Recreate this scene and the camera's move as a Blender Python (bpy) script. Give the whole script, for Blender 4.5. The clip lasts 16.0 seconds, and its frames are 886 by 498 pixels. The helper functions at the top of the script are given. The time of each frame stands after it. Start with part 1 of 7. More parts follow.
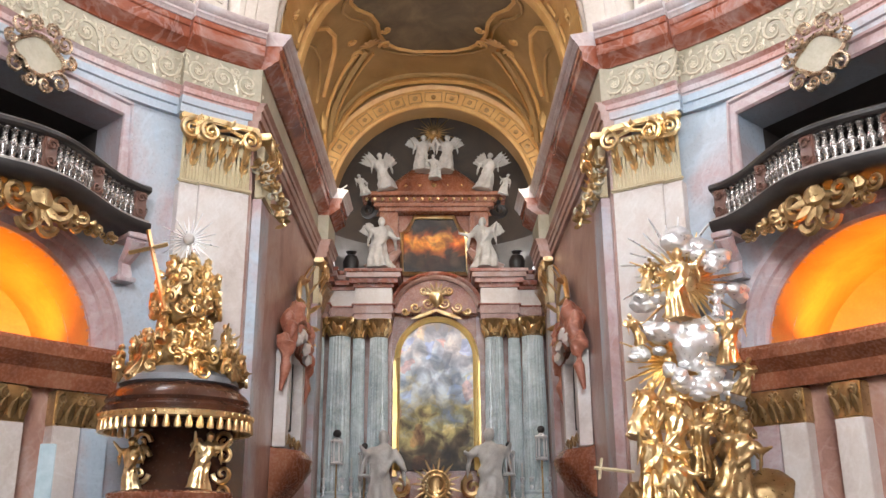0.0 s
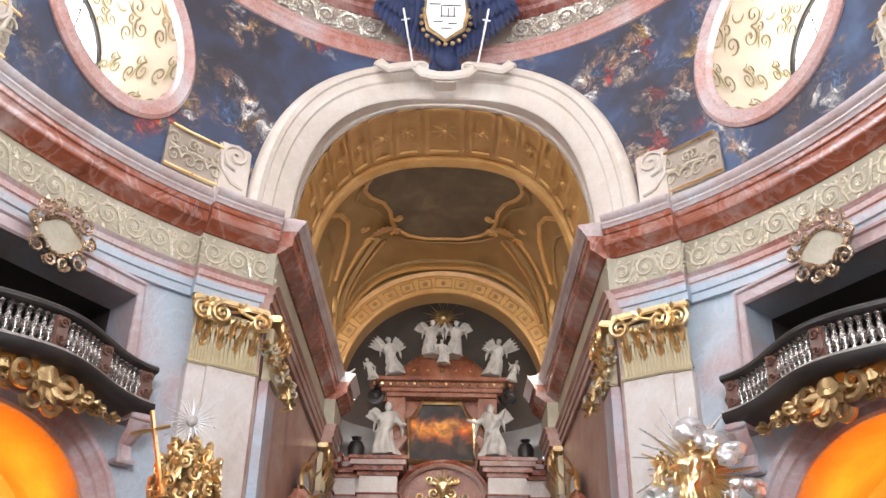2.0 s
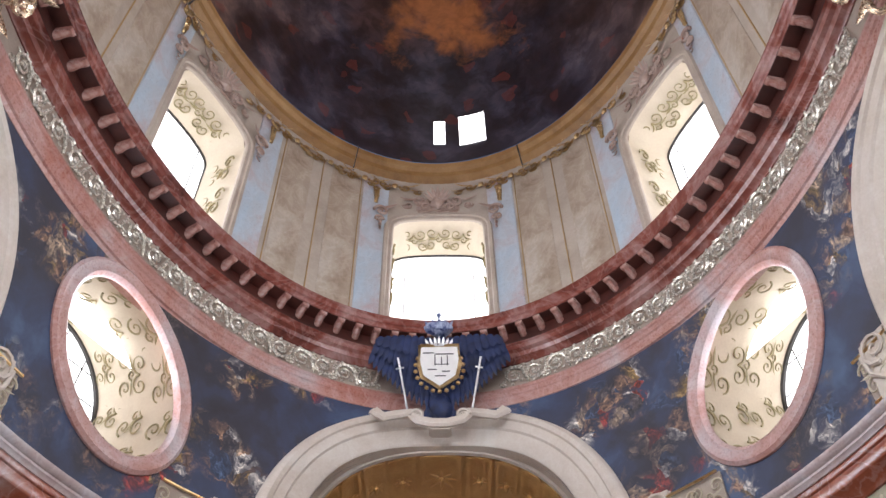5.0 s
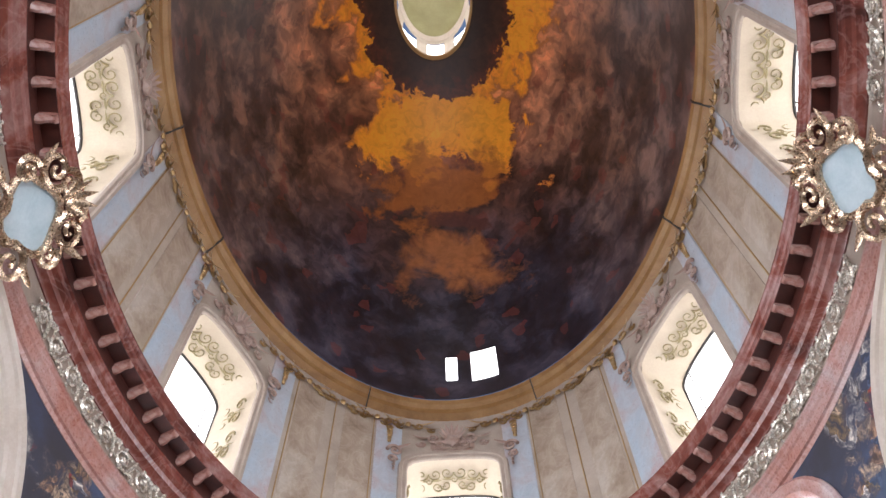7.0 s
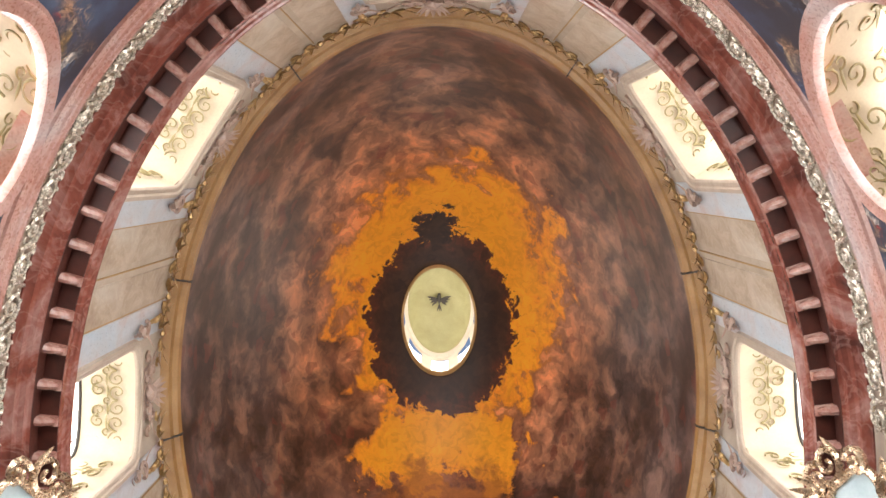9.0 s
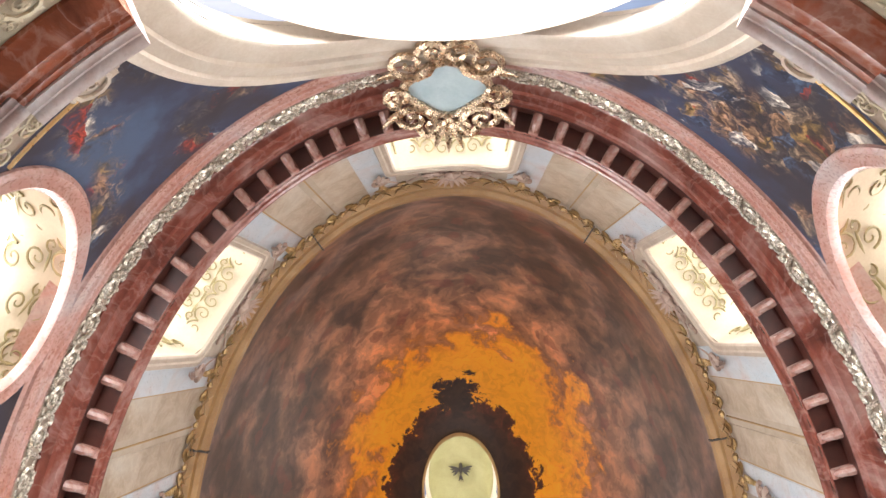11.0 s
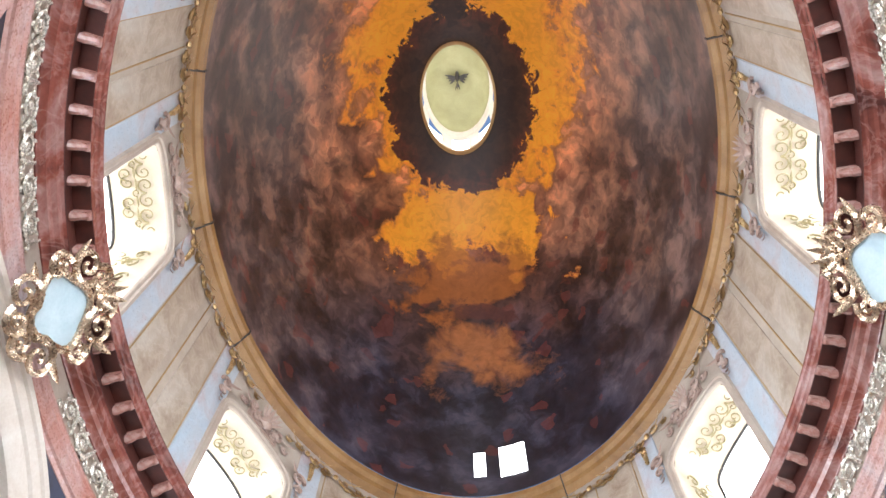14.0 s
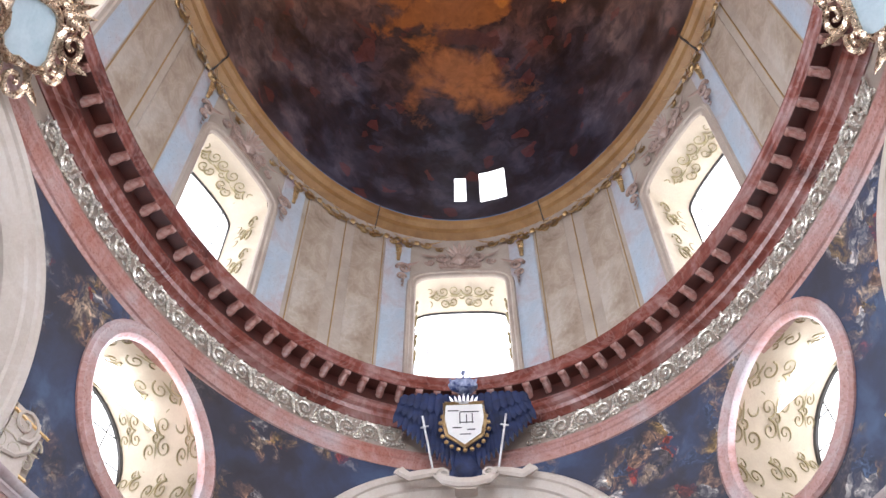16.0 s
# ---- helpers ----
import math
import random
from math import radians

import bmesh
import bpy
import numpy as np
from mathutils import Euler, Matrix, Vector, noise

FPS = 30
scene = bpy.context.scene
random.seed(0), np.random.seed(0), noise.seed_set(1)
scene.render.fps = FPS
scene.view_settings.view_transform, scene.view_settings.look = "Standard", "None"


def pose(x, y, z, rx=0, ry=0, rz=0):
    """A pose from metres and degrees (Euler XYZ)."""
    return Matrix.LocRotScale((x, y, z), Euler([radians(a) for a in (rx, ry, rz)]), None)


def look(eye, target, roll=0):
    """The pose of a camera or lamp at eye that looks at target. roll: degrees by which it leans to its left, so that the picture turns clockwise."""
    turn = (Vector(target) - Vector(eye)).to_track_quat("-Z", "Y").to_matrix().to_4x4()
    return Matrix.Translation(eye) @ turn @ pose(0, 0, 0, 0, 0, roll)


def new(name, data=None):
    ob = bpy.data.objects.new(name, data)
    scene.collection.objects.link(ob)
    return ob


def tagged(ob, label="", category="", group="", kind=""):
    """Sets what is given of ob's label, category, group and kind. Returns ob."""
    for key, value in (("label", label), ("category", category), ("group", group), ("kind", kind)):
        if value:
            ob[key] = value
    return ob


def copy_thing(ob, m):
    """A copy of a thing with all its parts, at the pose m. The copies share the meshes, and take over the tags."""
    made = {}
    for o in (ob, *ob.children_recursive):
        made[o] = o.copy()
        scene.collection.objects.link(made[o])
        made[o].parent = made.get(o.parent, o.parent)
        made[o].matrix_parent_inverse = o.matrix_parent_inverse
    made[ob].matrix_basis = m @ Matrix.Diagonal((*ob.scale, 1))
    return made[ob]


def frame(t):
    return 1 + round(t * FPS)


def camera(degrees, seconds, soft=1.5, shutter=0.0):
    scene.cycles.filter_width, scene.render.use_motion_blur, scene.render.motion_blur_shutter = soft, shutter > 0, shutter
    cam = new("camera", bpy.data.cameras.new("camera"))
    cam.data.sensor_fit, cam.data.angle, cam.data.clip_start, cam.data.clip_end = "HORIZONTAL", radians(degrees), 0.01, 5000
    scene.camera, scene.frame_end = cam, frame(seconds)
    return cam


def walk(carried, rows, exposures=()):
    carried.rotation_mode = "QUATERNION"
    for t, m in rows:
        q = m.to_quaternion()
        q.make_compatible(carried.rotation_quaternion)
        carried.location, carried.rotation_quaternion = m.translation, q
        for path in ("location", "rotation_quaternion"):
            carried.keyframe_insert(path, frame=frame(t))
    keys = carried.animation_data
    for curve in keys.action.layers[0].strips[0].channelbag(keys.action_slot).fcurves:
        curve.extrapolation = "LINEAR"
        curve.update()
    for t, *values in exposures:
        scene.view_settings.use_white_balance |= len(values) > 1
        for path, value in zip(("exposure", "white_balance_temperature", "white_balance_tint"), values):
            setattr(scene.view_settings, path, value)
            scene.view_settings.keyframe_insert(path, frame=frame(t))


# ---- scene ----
# ---- camera ----
cam = camera(52.2, 16.0)
EYE = (0.14, 0.0, 1.65)
ROWS = [  # seconds, tilt, lean, turn
    (0, 107.3, 0.28, -0.25),
    (0.5, 109.73, 0.2, -0.33),
    (1, 112.7, 0.03, -0.47),
    (1.5, 115.9, -0.41, -0.49),
    (2, 118.99, -0.88, -0.14),
    (2.5, 122.27, -0.53, 0.1),
    (3, 125.97, -0.06, -0.23),
    (3.5, 129.72, 0.14, -0.17),
    (4, 133.51, 0.34, 0.18),
    (4.2, 135.03, 0.38, 0.25),
    (6.5, 151.45, 0.96, 2.11),
    (7, 155.6, 0.81, 2.5),
    (7.5, 160.1, 0.6, 2.21),
    (8, 166.17, 0.28, 1.66),
    (8.5, 170.89, 0.37, 1.57),
    (9, 175.38, 0.17, 0.74),
    (9.5, 179.72, -0.58, 0.36),
    (9.7, 181.42, -1.01, 0.29),
    (10.75, 186.2, -1.1, 1.1),
    (11.8, 181.63, -0.8, 1.99),
    (12, 179.99, -0.61, 2.4),
    (12.5, 175.52, -0.55, 3.49),
    (13, 170.82, -0.72, 3.85),
    (13.5, 166.04, -0.68, 3.68),
    (14, 161.46, -0.58, 3.53),
    (14.5, 156.36, -0.54, 3.46),
    (15, 151.23, -0.58, 3.14),
    (15.5, 147.24, -0.33, 2.68),
    (16, 144.29, 0.08, 2.35),
]
EXPOSURES = [  # seconds, stops, kelvin, tint
    (0, 0.6, 6500, 10), (2, 0.48, 6400, 11), (3, 0.2, 6400, 11), (4, -0.15, 6350, 12), (6.5, -0.42, 6250, 15), (8, 0.22, 6750, 13),
    (9, 0.32, 7100, 11), (9.5, 0.38, 7100, 11), (12, 0.48, 6600, 8), (13, 0.6, 6400, 8), (14, 0.44, 6100, 8), (14.5, 0.26, 6100, 10), (16, -0.12, 6100, 14)]
walk(cam, [(t, pose(*EYE, rx, ry, rz)) for t, rx, ry, rz in ROWS], EXPOSURES)

# ---- light ----
scene.view_settings.exposure = 0.0
world = bpy.data.worlds.new("sky")
scene.world = world
world.use_nodes = True
sky = world.node_tree.nodes.new("ShaderNodeTexSky")
sky.sky_type, sky.sun_disc = "NISHITA", False
sky.sun_elevation, sky.sun_rotation = radians(48), radians(200)
world.node_tree.links.new(sky.outputs[0], world.node_tree.nodes["Background"].inputs[0])
world.node_tree.nodes["Background"].inputs[1].default_value = 0.15
sun = new("sun", bpy.data.lights.new("sun", "SUN"))
sun.data.energy, sun.data.angle, sun.data.color = 3.0, radians(0.5), (1.0, 0.95, 0.88)
sun.matrix_world = look((0, -30, 60), (0, 7, 0))


# daylight at the nave's windows; also the fill lamps of west end, choir, apse
def window_or_fill_lamp(eye, target, w, h, watts, color=(0.88, 0.925, 1.0)):
    lamp = new("window_daylight", bpy.data.lights.new("window_daylight", "AREA"))
    lamp.data.shape, lamp.data.size, lamp.data.size_y = "RECTANGLE", w, h
    lamp.data.energy, lamp.data.color = watts, color
    lamp.matrix_world = look(eye, target)
    return lamp


# ---- materials ----
def material(name, c1, c2, scale=1.5, rough=0.5, metal=0.0, bump=0.1, fine=18.0, c3=None, vein=0.0, spread=0.25, detail=8.0, grain=0.14):
    """Two or three colours mixed by clouded noise, fine grain over them, and relief."""
    m = bpy.data.materials.new(name)
    m.use_nodes = True
    n, l = m.node_tree.nodes, m.node_tree.links
    b = n["Principled BSDF"]
    co = n.new("ShaderNodeTexCoord")
    big = n.new("ShaderNodeTexNoise")
    big.inputs["Scale"].default_value, big.inputs["Detail"].default_value = scale, detail
    big.inputs["Roughness"].default_value, big.inputs["Distortion"].default_value = 0.62, 0.6
    l.new(co.outputs["Object"], big.inputs["Vector"])
    ramp = n.new("ShaderNodeValToRGB")
    e = ramp.color_ramp.elements
    e[0].position, e[1].position = 0.5 - spread, 0.5 + spread
    e[0].color, e[1].color = (*c1, 1), (*c2, 1)
    if c3:
        k = e.new(0.5)
        k.color = (*c3, 1)
    l.new(big.outputs["Fac"], ramp.inputs[0])
    small = n.new("ShaderNodeTexNoise")
    small.inputs["Scale"].default_value, small.inputs["Detail"].default_value = fine, 6.0
    l.new(co.outputs["Object"], small.inputs["Vector"])
    mix = n.new("ShaderNodeMix")
    mix.data_type, mix.blend_type = "RGBA", "OVERLAY"
    mix.inputs[0].default_value = grain
    l.new(ramp.outputs[0], mix.inputs[6])
    l.new(small.outputs["Fac"], mix.inputs[7])
    last = mix.outputs[2]
    if vein:
        w = n.new("ShaderNodeTexNoise")
        w.inputs["Scale"].default_value, w.inputs["Detail"].default_value, w.inputs["Distortion"].default_value = scale * 1.7, 9.0, 2.2
        l.new(co.outputs["Object"], w.inputs["Vector"])
        r2 = n.new("ShaderNodeValToRGB")
        q = r2.color_ramp.elements
        q[0].position, q[1].position = 0.45, 0.55
        q[0].color = q[1].color = (0, 0, 0, 1)
        k = q.new(0.5)
        k.color = (1, 1, 1, 1)
        l.new(w.outputs["Fac"], r2.inputs[0])
        sc = n.new("ShaderNodeMath")
        sc.operation = "MULTIPLY"
        sc.inputs[1].default_value = vein * 0.35
        l.new(r2.outputs[0], sc.inputs[0])
        m2 = n.new("ShaderNodeMix")
        m2.data_type = "RGBA"
        l.new(sc.outputs[0], m2.inputs[0])
        l.new(last, m2.inputs[6])
        m2.inputs[7].default_value = (*[min(1, c * 1.7 + 0.08) for c in c2], 1)
        last = m2.outputs[2]
    l.new(last, b.inputs["Base Color"])
    b.inputs["Metallic"].default_value = metal
    rr = n.new("ShaderNodeMapRange")
    rr.inputs[3].default_value, rr.inputs[4].default_value = max(0.05, rough - 0.12), min(1, rough + 0.15)
    l.new(small.outputs["Fac"], rr.inputs[0])
    l.new(rr.outputs[0], b.inputs["Roughness"])
    if bump:
        bp = n.new("ShaderNodeBump")
        bp.inputs["Strength"].default_value, bp.inputs["Distance"].default_value = bump, 0.03
        l.new(small.outputs["Fac"], bp.inputs["Height"])
        l.new(bp.outputs[0], b.inputs["Normal"])
    return m


RED = material("red_marble", (0.10, 0.026, 0.016), (0.46, 0.33, 0.30), 0.55, 0.2, c3=(0.33, 0.095, 0.05), vein=0.5, spread=0.2, fine=9.0, grain=0.1)
ROSE = material("rose_marble", (0.33, 0.18, 0.165), (0.43, 0.51, 0.58), 0.33, 0.3, c3=(0.46, 0.345, 0.34), vein=0.3, spread=0.15)
WARMROSE = material("brown_rose_marble", (0.24, 0.12, 0.09), (0.46, 0.36, 0.33), 0.6, 0.32, c3=(0.37, 0.21, 0.165), vein=0.3, spread=0.18)
DEEPRED = material("deep_red_lining", (0.03, 0.008, 0.006), (0.095, 0.022, 0.014), 1.4, 0.45)
GREYROSE = material("grey_rose_marble", (0.36, 0.26, 0.24), (0.56, 0.55, 0.57), 0.6, 0.3, c3=(0.50, 0.40, 0.38), vein=0.3, spread=0.18)
BLUE = material("blue_grey_marble", (0.46, 0.33, 0.325), (0.40, 0.485, 0.56), 0.42, 0.3, c3=(0.43, 0.46, 0.50), vein=0.3, spread=0.17)
PINK = material("salmon_marble", (0.40, 0.17, 0.13), (0.50, 0.43, 0.43), 0.5, 0.28, c3=(0.47, 0.27, 0.235), vein=0.3, spread=0.18)
PALE = material("pale_marble", (0.50, 0.42, 0.37), (0.68, 0.65, 0.62), 0.6, 0.33, c3=(0.62, 0.55, 0.50), vein=0.3, spread=0.2)
CREAM = material("cream_plaster", (0.52, 0.44, 0.33), (0.68, 0.60, 0.48), 0.6, 0.7)
TAN = material("tan_marble", (0.30, 0.23, 0.18), (0.46, 0.39, 0.32), 0.8, 0.5, c3=(0.40, 0.33, 0.27), vein=0.15)
IVORY = material("ivory_stucco", (0.50, 0.43, 0.35), (0.68, 0.63, 0.56), 0.6, 0.5, c3=(0.60, 0.52, 0.44), bump=0.12, vein=0.15)
OCHRE = material("ochre_plaster", (0.27, 0.15, 0.05), (0.44, 0.27, 0.105), 0.7, 0.5)
UMBER = material("umber_plaster", (0.24, 0.135, 0.045), (0.42, 0.265, 0.105), 0.6, 0.6, c3=(0.33, 0.20, 0.072))
GOLDPALE = material("pale_gilt_stucco", (0.46, 0.36, 0.20), (0.62, 0.54, 0.36), 1.5, 0.45, bump=0.3)
PALEGOLD = material("pale_gold_stucco", (0.32, 0.28, 0.19), (0.52, 0.47, 0.36), 1.2, 0.4, bump=0.2)
GILT = material("gilding", (0.74, 0.42, 0.13), (1.0, 0.85, 0.52), 1.6, 0.3, 1.0, bump=0.1, fine=16)
DULLGILT = material("worn_gilding", (0.22, 0.13, 0.05), (0.62, 0.44, 0.22), 2.2, 0.3, 0.85, bump=0.15, fine=18)
SILVER = material("silvering", (0.72, 0.72, 0.72), (0.95, 0.95, 0.94), 2.0, 0.3, 0.7, bump=0.4, fine=14)
WHITE = material("white_marble", (0.36, 0.33, 0.30), (0.66, 0.64, 0.61), 1.8, 0.4, bump=0.2)
APSE = material("apse_plaster", (0.17, 0.15, 0.13), (0.30, 0.27, 0.24), 0.6, 0.8)
DARK = material("dark_bronze_paint", (0.012, 0.010, 0.010), (0.035, 0.028, 0.025), 2.0, 0.4)
BLACK = material("shadowed_room_wall", (0.014, 0.013, 0.012), (0.03, 0.027, 0.025), 1.0, 0.8)
# near-black walls carry the gallery rooms' gloom in their colour
GLOOMWALL = material("gloom_dark_plaster", (0.028, 0.022, 0.019), (0.065, 0.052, 0.045), 0.6, 0.8)
STONE = material("stone_floor", (0.10, 0.08, 0.07), (0.22, 0.19, 0.17), 0.8, 0.35, vein=0.15)
NICHE = material("niche_plaster", (0.52, 0.25, 0.06), (0.74, 0.42, 0.12), 0.8, 0.55)
GREYCOL = material("grey_green_marble", (0.28, 0.34, 0.35), (0.66, 0.73, 0.74), 1.1, 0.22, vein=0.3, spread=0.2)
BROWN = material("brown_red_marble", (0.11, 0.032, 0.018), (0.37, 0.17, 0.10), 0.8, 0.25, c3=(0.26, 0.09, 0.046), vein=0.2, spread=0.2)
DARKWOOD = material("dark_polished_wood", (0.030, 0.012, 0.007), (0.13, 0.05, 0.026), 1.4, 0.22, c3=(0.07, 0.027, 0.015))
NAVY = material("dark_blue_paint", (0.003, 0.006, 0.028), (0.012, 0.028, 0.11), 3.0, 0.6)
MODRED = material("modillion_marble", (0.16, 0.07, 0.055), (0.54, 0.40, 0.35), 1.8, 0.2, c3=(0.33, 0.155, 0.125))
RELIEF = material("bright_gilt_relief", (0.55, 0.50, 0.41), (0.86, 0.82, 0.73), 1.5, 0.25, 0.55, bump=0.1)
DRUMRED = material("maroon_marble", (0.07, 0.022, 0.018), (0.38, 0.235, 0.215), 0.6, 0.17, c3=(0.215, 0.062, 0.044), vein=0.35, spread=0.18, fine=9.0, grain=0.1)
SOFFIT = material("golden_ochre_stucco", (0.46, 0.23, 0.065), (0.70, 0.43, 0.165), 0.9, 0.42, c3=(0.58, 0.33, 0.11), bump=0.2)

# ---- shape helpers ----
CY = 7.0  # the oval's centre lies this far ahead
sin, cos, pi = math.sin, math.cos, math.pi


def ell(th, a, b, z):
    return Vector((b * sin(th), CY + a * cos(th), z))


def outward(th, a, b):
    return Vector((sin(th) / b, cos(th) / a, 0)).normalized()


def link(name, bm, mat, parent=None, sharp=35, kind="", label="", category=""):
    bmesh.ops.recalc_face_normals(bm, faces=bm.faces[:])
    me = bpy.data.meshes.new(name)
    bm.to_mesh(me)
    bm.free()
    for p in me.polygons:
        p.use_smooth = True
    me.set_sharp_from_angle(angle=radians(sharp))
    me.materials.append(mat)
    ob = new(name, me)
    if parent:
        ob.parent = parent
    return tagged(ob, label, category, "", kind)


def part(name, bm, mat, parent, label="", sharp=35):
    return link(name, bm, mat, parent, sharp, "", label)


def thing(name, label, category, group="", at=(0, 0, 0), turn=0.0):
    e = new(name)
    e.matrix_world = pose(*at, 0, 0, turn)
    return tagged(e, label, category, group)


def structure(name, bm, mat, label="", sharp=35, category="", parent=None):
    return link(name, bm, mat, parent, sharp, "structure", label, category)


def grid(bm, rows, closed_u=False, closed_v=False):
    """Faces between rows of points."""
    vs = [[bm.verts.new(p) for p in r] for r in rows]
    nu, nv = len(vs), len(vs[0])
    for i in range(nu if closed_u else nu - 1):
        for j in range(nv if closed_v else nv - 1):
            q = [vs[i][j], vs[i][(j + 1) % nv], vs[(i + 1) % nu][(j + 1) % nv], vs[(i + 1) % nu][j]]
            if len(set(v.co.to_tuple(5) for v in q)) > 2:
                bm.faces.new(q)
    return vs


def ring(bm, prof, a, b, t0=0.0, t1=2 * pi, n=180, closed=True, ends=True):
    """A profile of (outward, z) points swept along the oval from angle t0 to t1."""
    full = abs(t1 - t0 - 2 * pi) < 1e-6
    m = n if full else n + 1
    rows = [[ell(t0 + (t1 - t0) * i / n, a + o, b + o, z) for o, z in prof] for i in range(m)]
    vs = grid(bm, rows, full, closed)
    if ends and not full and closed:
        bm.faces.new(vs[0])
        bm.faces.new(vs[-1][::-1])


def box(bm, x0, x1, y0, y1, z0, z1, bev=0.0):
    m = Matrix.LocRotScale(((x0 + x1) / 2, (y0 + y1) / 2, (z0 + z1) / 2), None, (abs(x1 - x0), abs(y1 - y0), abs(z1 - z0)))
    r = bmesh.ops.create_cube(bm, size=1, matrix=m)
    if bev:
        es = list({e for v in r["verts"] for e in v.link_edges})
        bmesh.ops.bevel(bm, geom=es, offset=bev, segments=2, affect="EDGES")


def tube(bm, pts, radii, sides=7, flat=1.0, up=(0, 0, 1), caps=True):
    """A tapered tube along points; flat squeezes it along the second axis."""
    pts = [Vector(p) for p in pts]
    rows = []
    for i, p in enumerate(pts):
        d = (pts[min(i + 1, len(pts) - 1)] - pts[max(i - 1, 0)]).normalized()
        s = d.cross(Vector(up))
        s = s.normalized() if s.length > 1e-4 else d.orthogonal().normalized()
        u = s.cross(d)
        r = radii[i] if hasattr(radii, "__len__") else radii
        rows.append([p + s * r * cos(2 * pi * k / sides) + u * r * flat * sin(2 * pi * k / sides) for k in range(sides)])
    vs = grid(bm, rows, False, True)
    if caps:
        bm.faces.new(vs[0])
        bm.faces.new(vs[-1][::-1])


def lathe(bm, prof, at=(0, 0, 0), sides=16, sx=1.0, sy=1.0, t0=0.0, t1=2 * pi):
    """A profile of (radius, z) turned about a vertical axis."""
    full = abs(t1 - t0 - 2 * pi) < 1e-6
    m = sides if full else sides + 1
    rows = [[Vector((at[0] + r * sx * cos(t0 + (t1 - t0) * k / sides), at[1] + r * sy * sin(t0 + (t1 - t0) * k / sides), at[2] + z)) for r, z in prof] for k in range(m)]
    grid(bm, rows, full, False)


def blob(bm, c, s, lump=0.15, freq=2.0, sub=2, rot=None):
    """A rounded lump with an uneven skin."""
    r = bmesh.ops.create_icosphere(bm, subdivisions=sub, radius=1.0)
    m = rot.to_matrix() if rot else None
    for v in r["verts"]:
        k = 1 + lump * noise.noise(v.co * freq + Vector(c) * 3.7)
        q = Vector((v.co.x * s[0], v.co.y * s[1], v.co.z * s[2])) * k
        v.co = Vector(c) + (m @ q if m else q)


def spiral(c, r, turns, ax, ay, n=16, start=0.0, shrink=0.12):
    """Points of a flat spiral round c in the plane of ax and ay."""
    out = []
    for i in range(n + 1):
        k = i / n
        a = start + turns * 2 * pi * k
        q = r * (1 - (1 - shrink) * k)
        out.append(Vector(c) + Vector(ax) * (q * cos(a)) + Vector(ay) * (q * sin(a)))
    return out


def scroll(bm, c, r, ax, ay, nrm, thick, flip=1, turns=1.4, start=0.0, n=16):
    p = spiral(c, r, turns * flip, ax, ay, n, start)
    tube(bm, p, [thick * (0.55 + 0.45 * (1 - i / n)) for i in range(n + 1)], 5, 1.0, nrm)


def leaf(bm, base, tip, nrm, w, curl=0.3, n=5, thick=0.3):
    """A curled leaf: bellied, pointed, its tip bent along the normal."""
    base, tip, nrm = Vector(base), Vector(tip), Vector(nrm)
    L = (tip - base).length
    pts = [base.lerp(tip, k / n) + nrm * (L * curl * (k / n) ** 2.2) for k in range(n + 1)]
    rad = [w * (0.35 + 1.3 * (k / n) - 1.55 * (k / n) ** 2.3) if k < n else w * 0.06 for k in range(n + 1)]
    tube(bm, pts, [max(0.004, q) for q in rad], 6, thick, nrm)


class Skin:
    """An upright wall over the oval, its axes easing from (a0, b0) at z0 to (a1, b1) at z1."""

    def __init__(self, a0, b0, z0, a1=None, b1=None, z1=None):
        self.v = (a0, b0, z0, a1 or a0, b1 or b0, z1 or z0 + 1)

    def axes(self, z):
        a0, b0, z0, a1, b1, z1 = self.v
        k = min(1, max(0, (z - z0) / (z1 - z0)))
        return a0 + (a1 - a0) * k, b0 + (b1 - b0) * k

    def at(self, th, z, off=0.0):
        a, b = self.axes(z)
        return ell(th, a, b, z) + outward(th, a, b) * off

    def per(self, th, z=None):
        a, b = self.axes(self.v[2] if z is None else z)
        return math.hypot(b * cos(th), a * sin(th))


def holed(bm, skin, t0, t1, n, zlo, zhi, holes, off=0.0, extra=0.8):
    """The wall from t0 to t1 with openings: each hole is (start, end, f(th) -> (bottom, top))."""
    cuts = sorted({round(t0 + (t1 - t0) * i / n, 6) for i in range(n + 1)} | {round(h[k], 6) for h in holes for k in (0, 1) if t0 < h[k] < t1})
    for o in ((off, off + extra) if extra else (off,)):
        for u, v in zip(cuts, cuts[1:]):
            mid = (u + v) / 2
            act = sorted([h for h in holes if h[0] < mid < h[1]], key=lambda h: h[2](mid)[0])
            lo = [(zlo, zlo)]
            spans = []
            cu, cv = zlo, zlo
            for h in act:
                bu, tu = h[2](u)
                bv, tv = h[2](v)
                spans.append((cu, cv, bu, bv))
                cu, cv = tu, tv
            spans.append((cu, cv, zhi, zhi))
            for p, q, r, s in spans:
                k = max(1, int((max(r, s) - min(p, q)) / 1.2))
                for i in range(k):
                    f, g = i / k, (i + 1) / k
                    pts = [skin.at(u, p + (r - p) * f, o), skin.at(v, q + (s - q) * f, o), skin.at(v, q + (s - q) * g, o), skin.at(u, p + (r - p) * g, o)]
                    co = []
                    for w in pts:
                        if not co or (w - co[-1]).length > 1e-4:
                            co.append(w)
                    if len(co) > 2 and (co[0] - co[-1]).length < 1e-4:
                        co.pop()
                    if len(co) > 2:
                        bm.faces.new([bm.verts.new(w) for w in co])
    bmesh.ops.remove_doubles(bm, verts=bm.verts[:], dist=0.002)


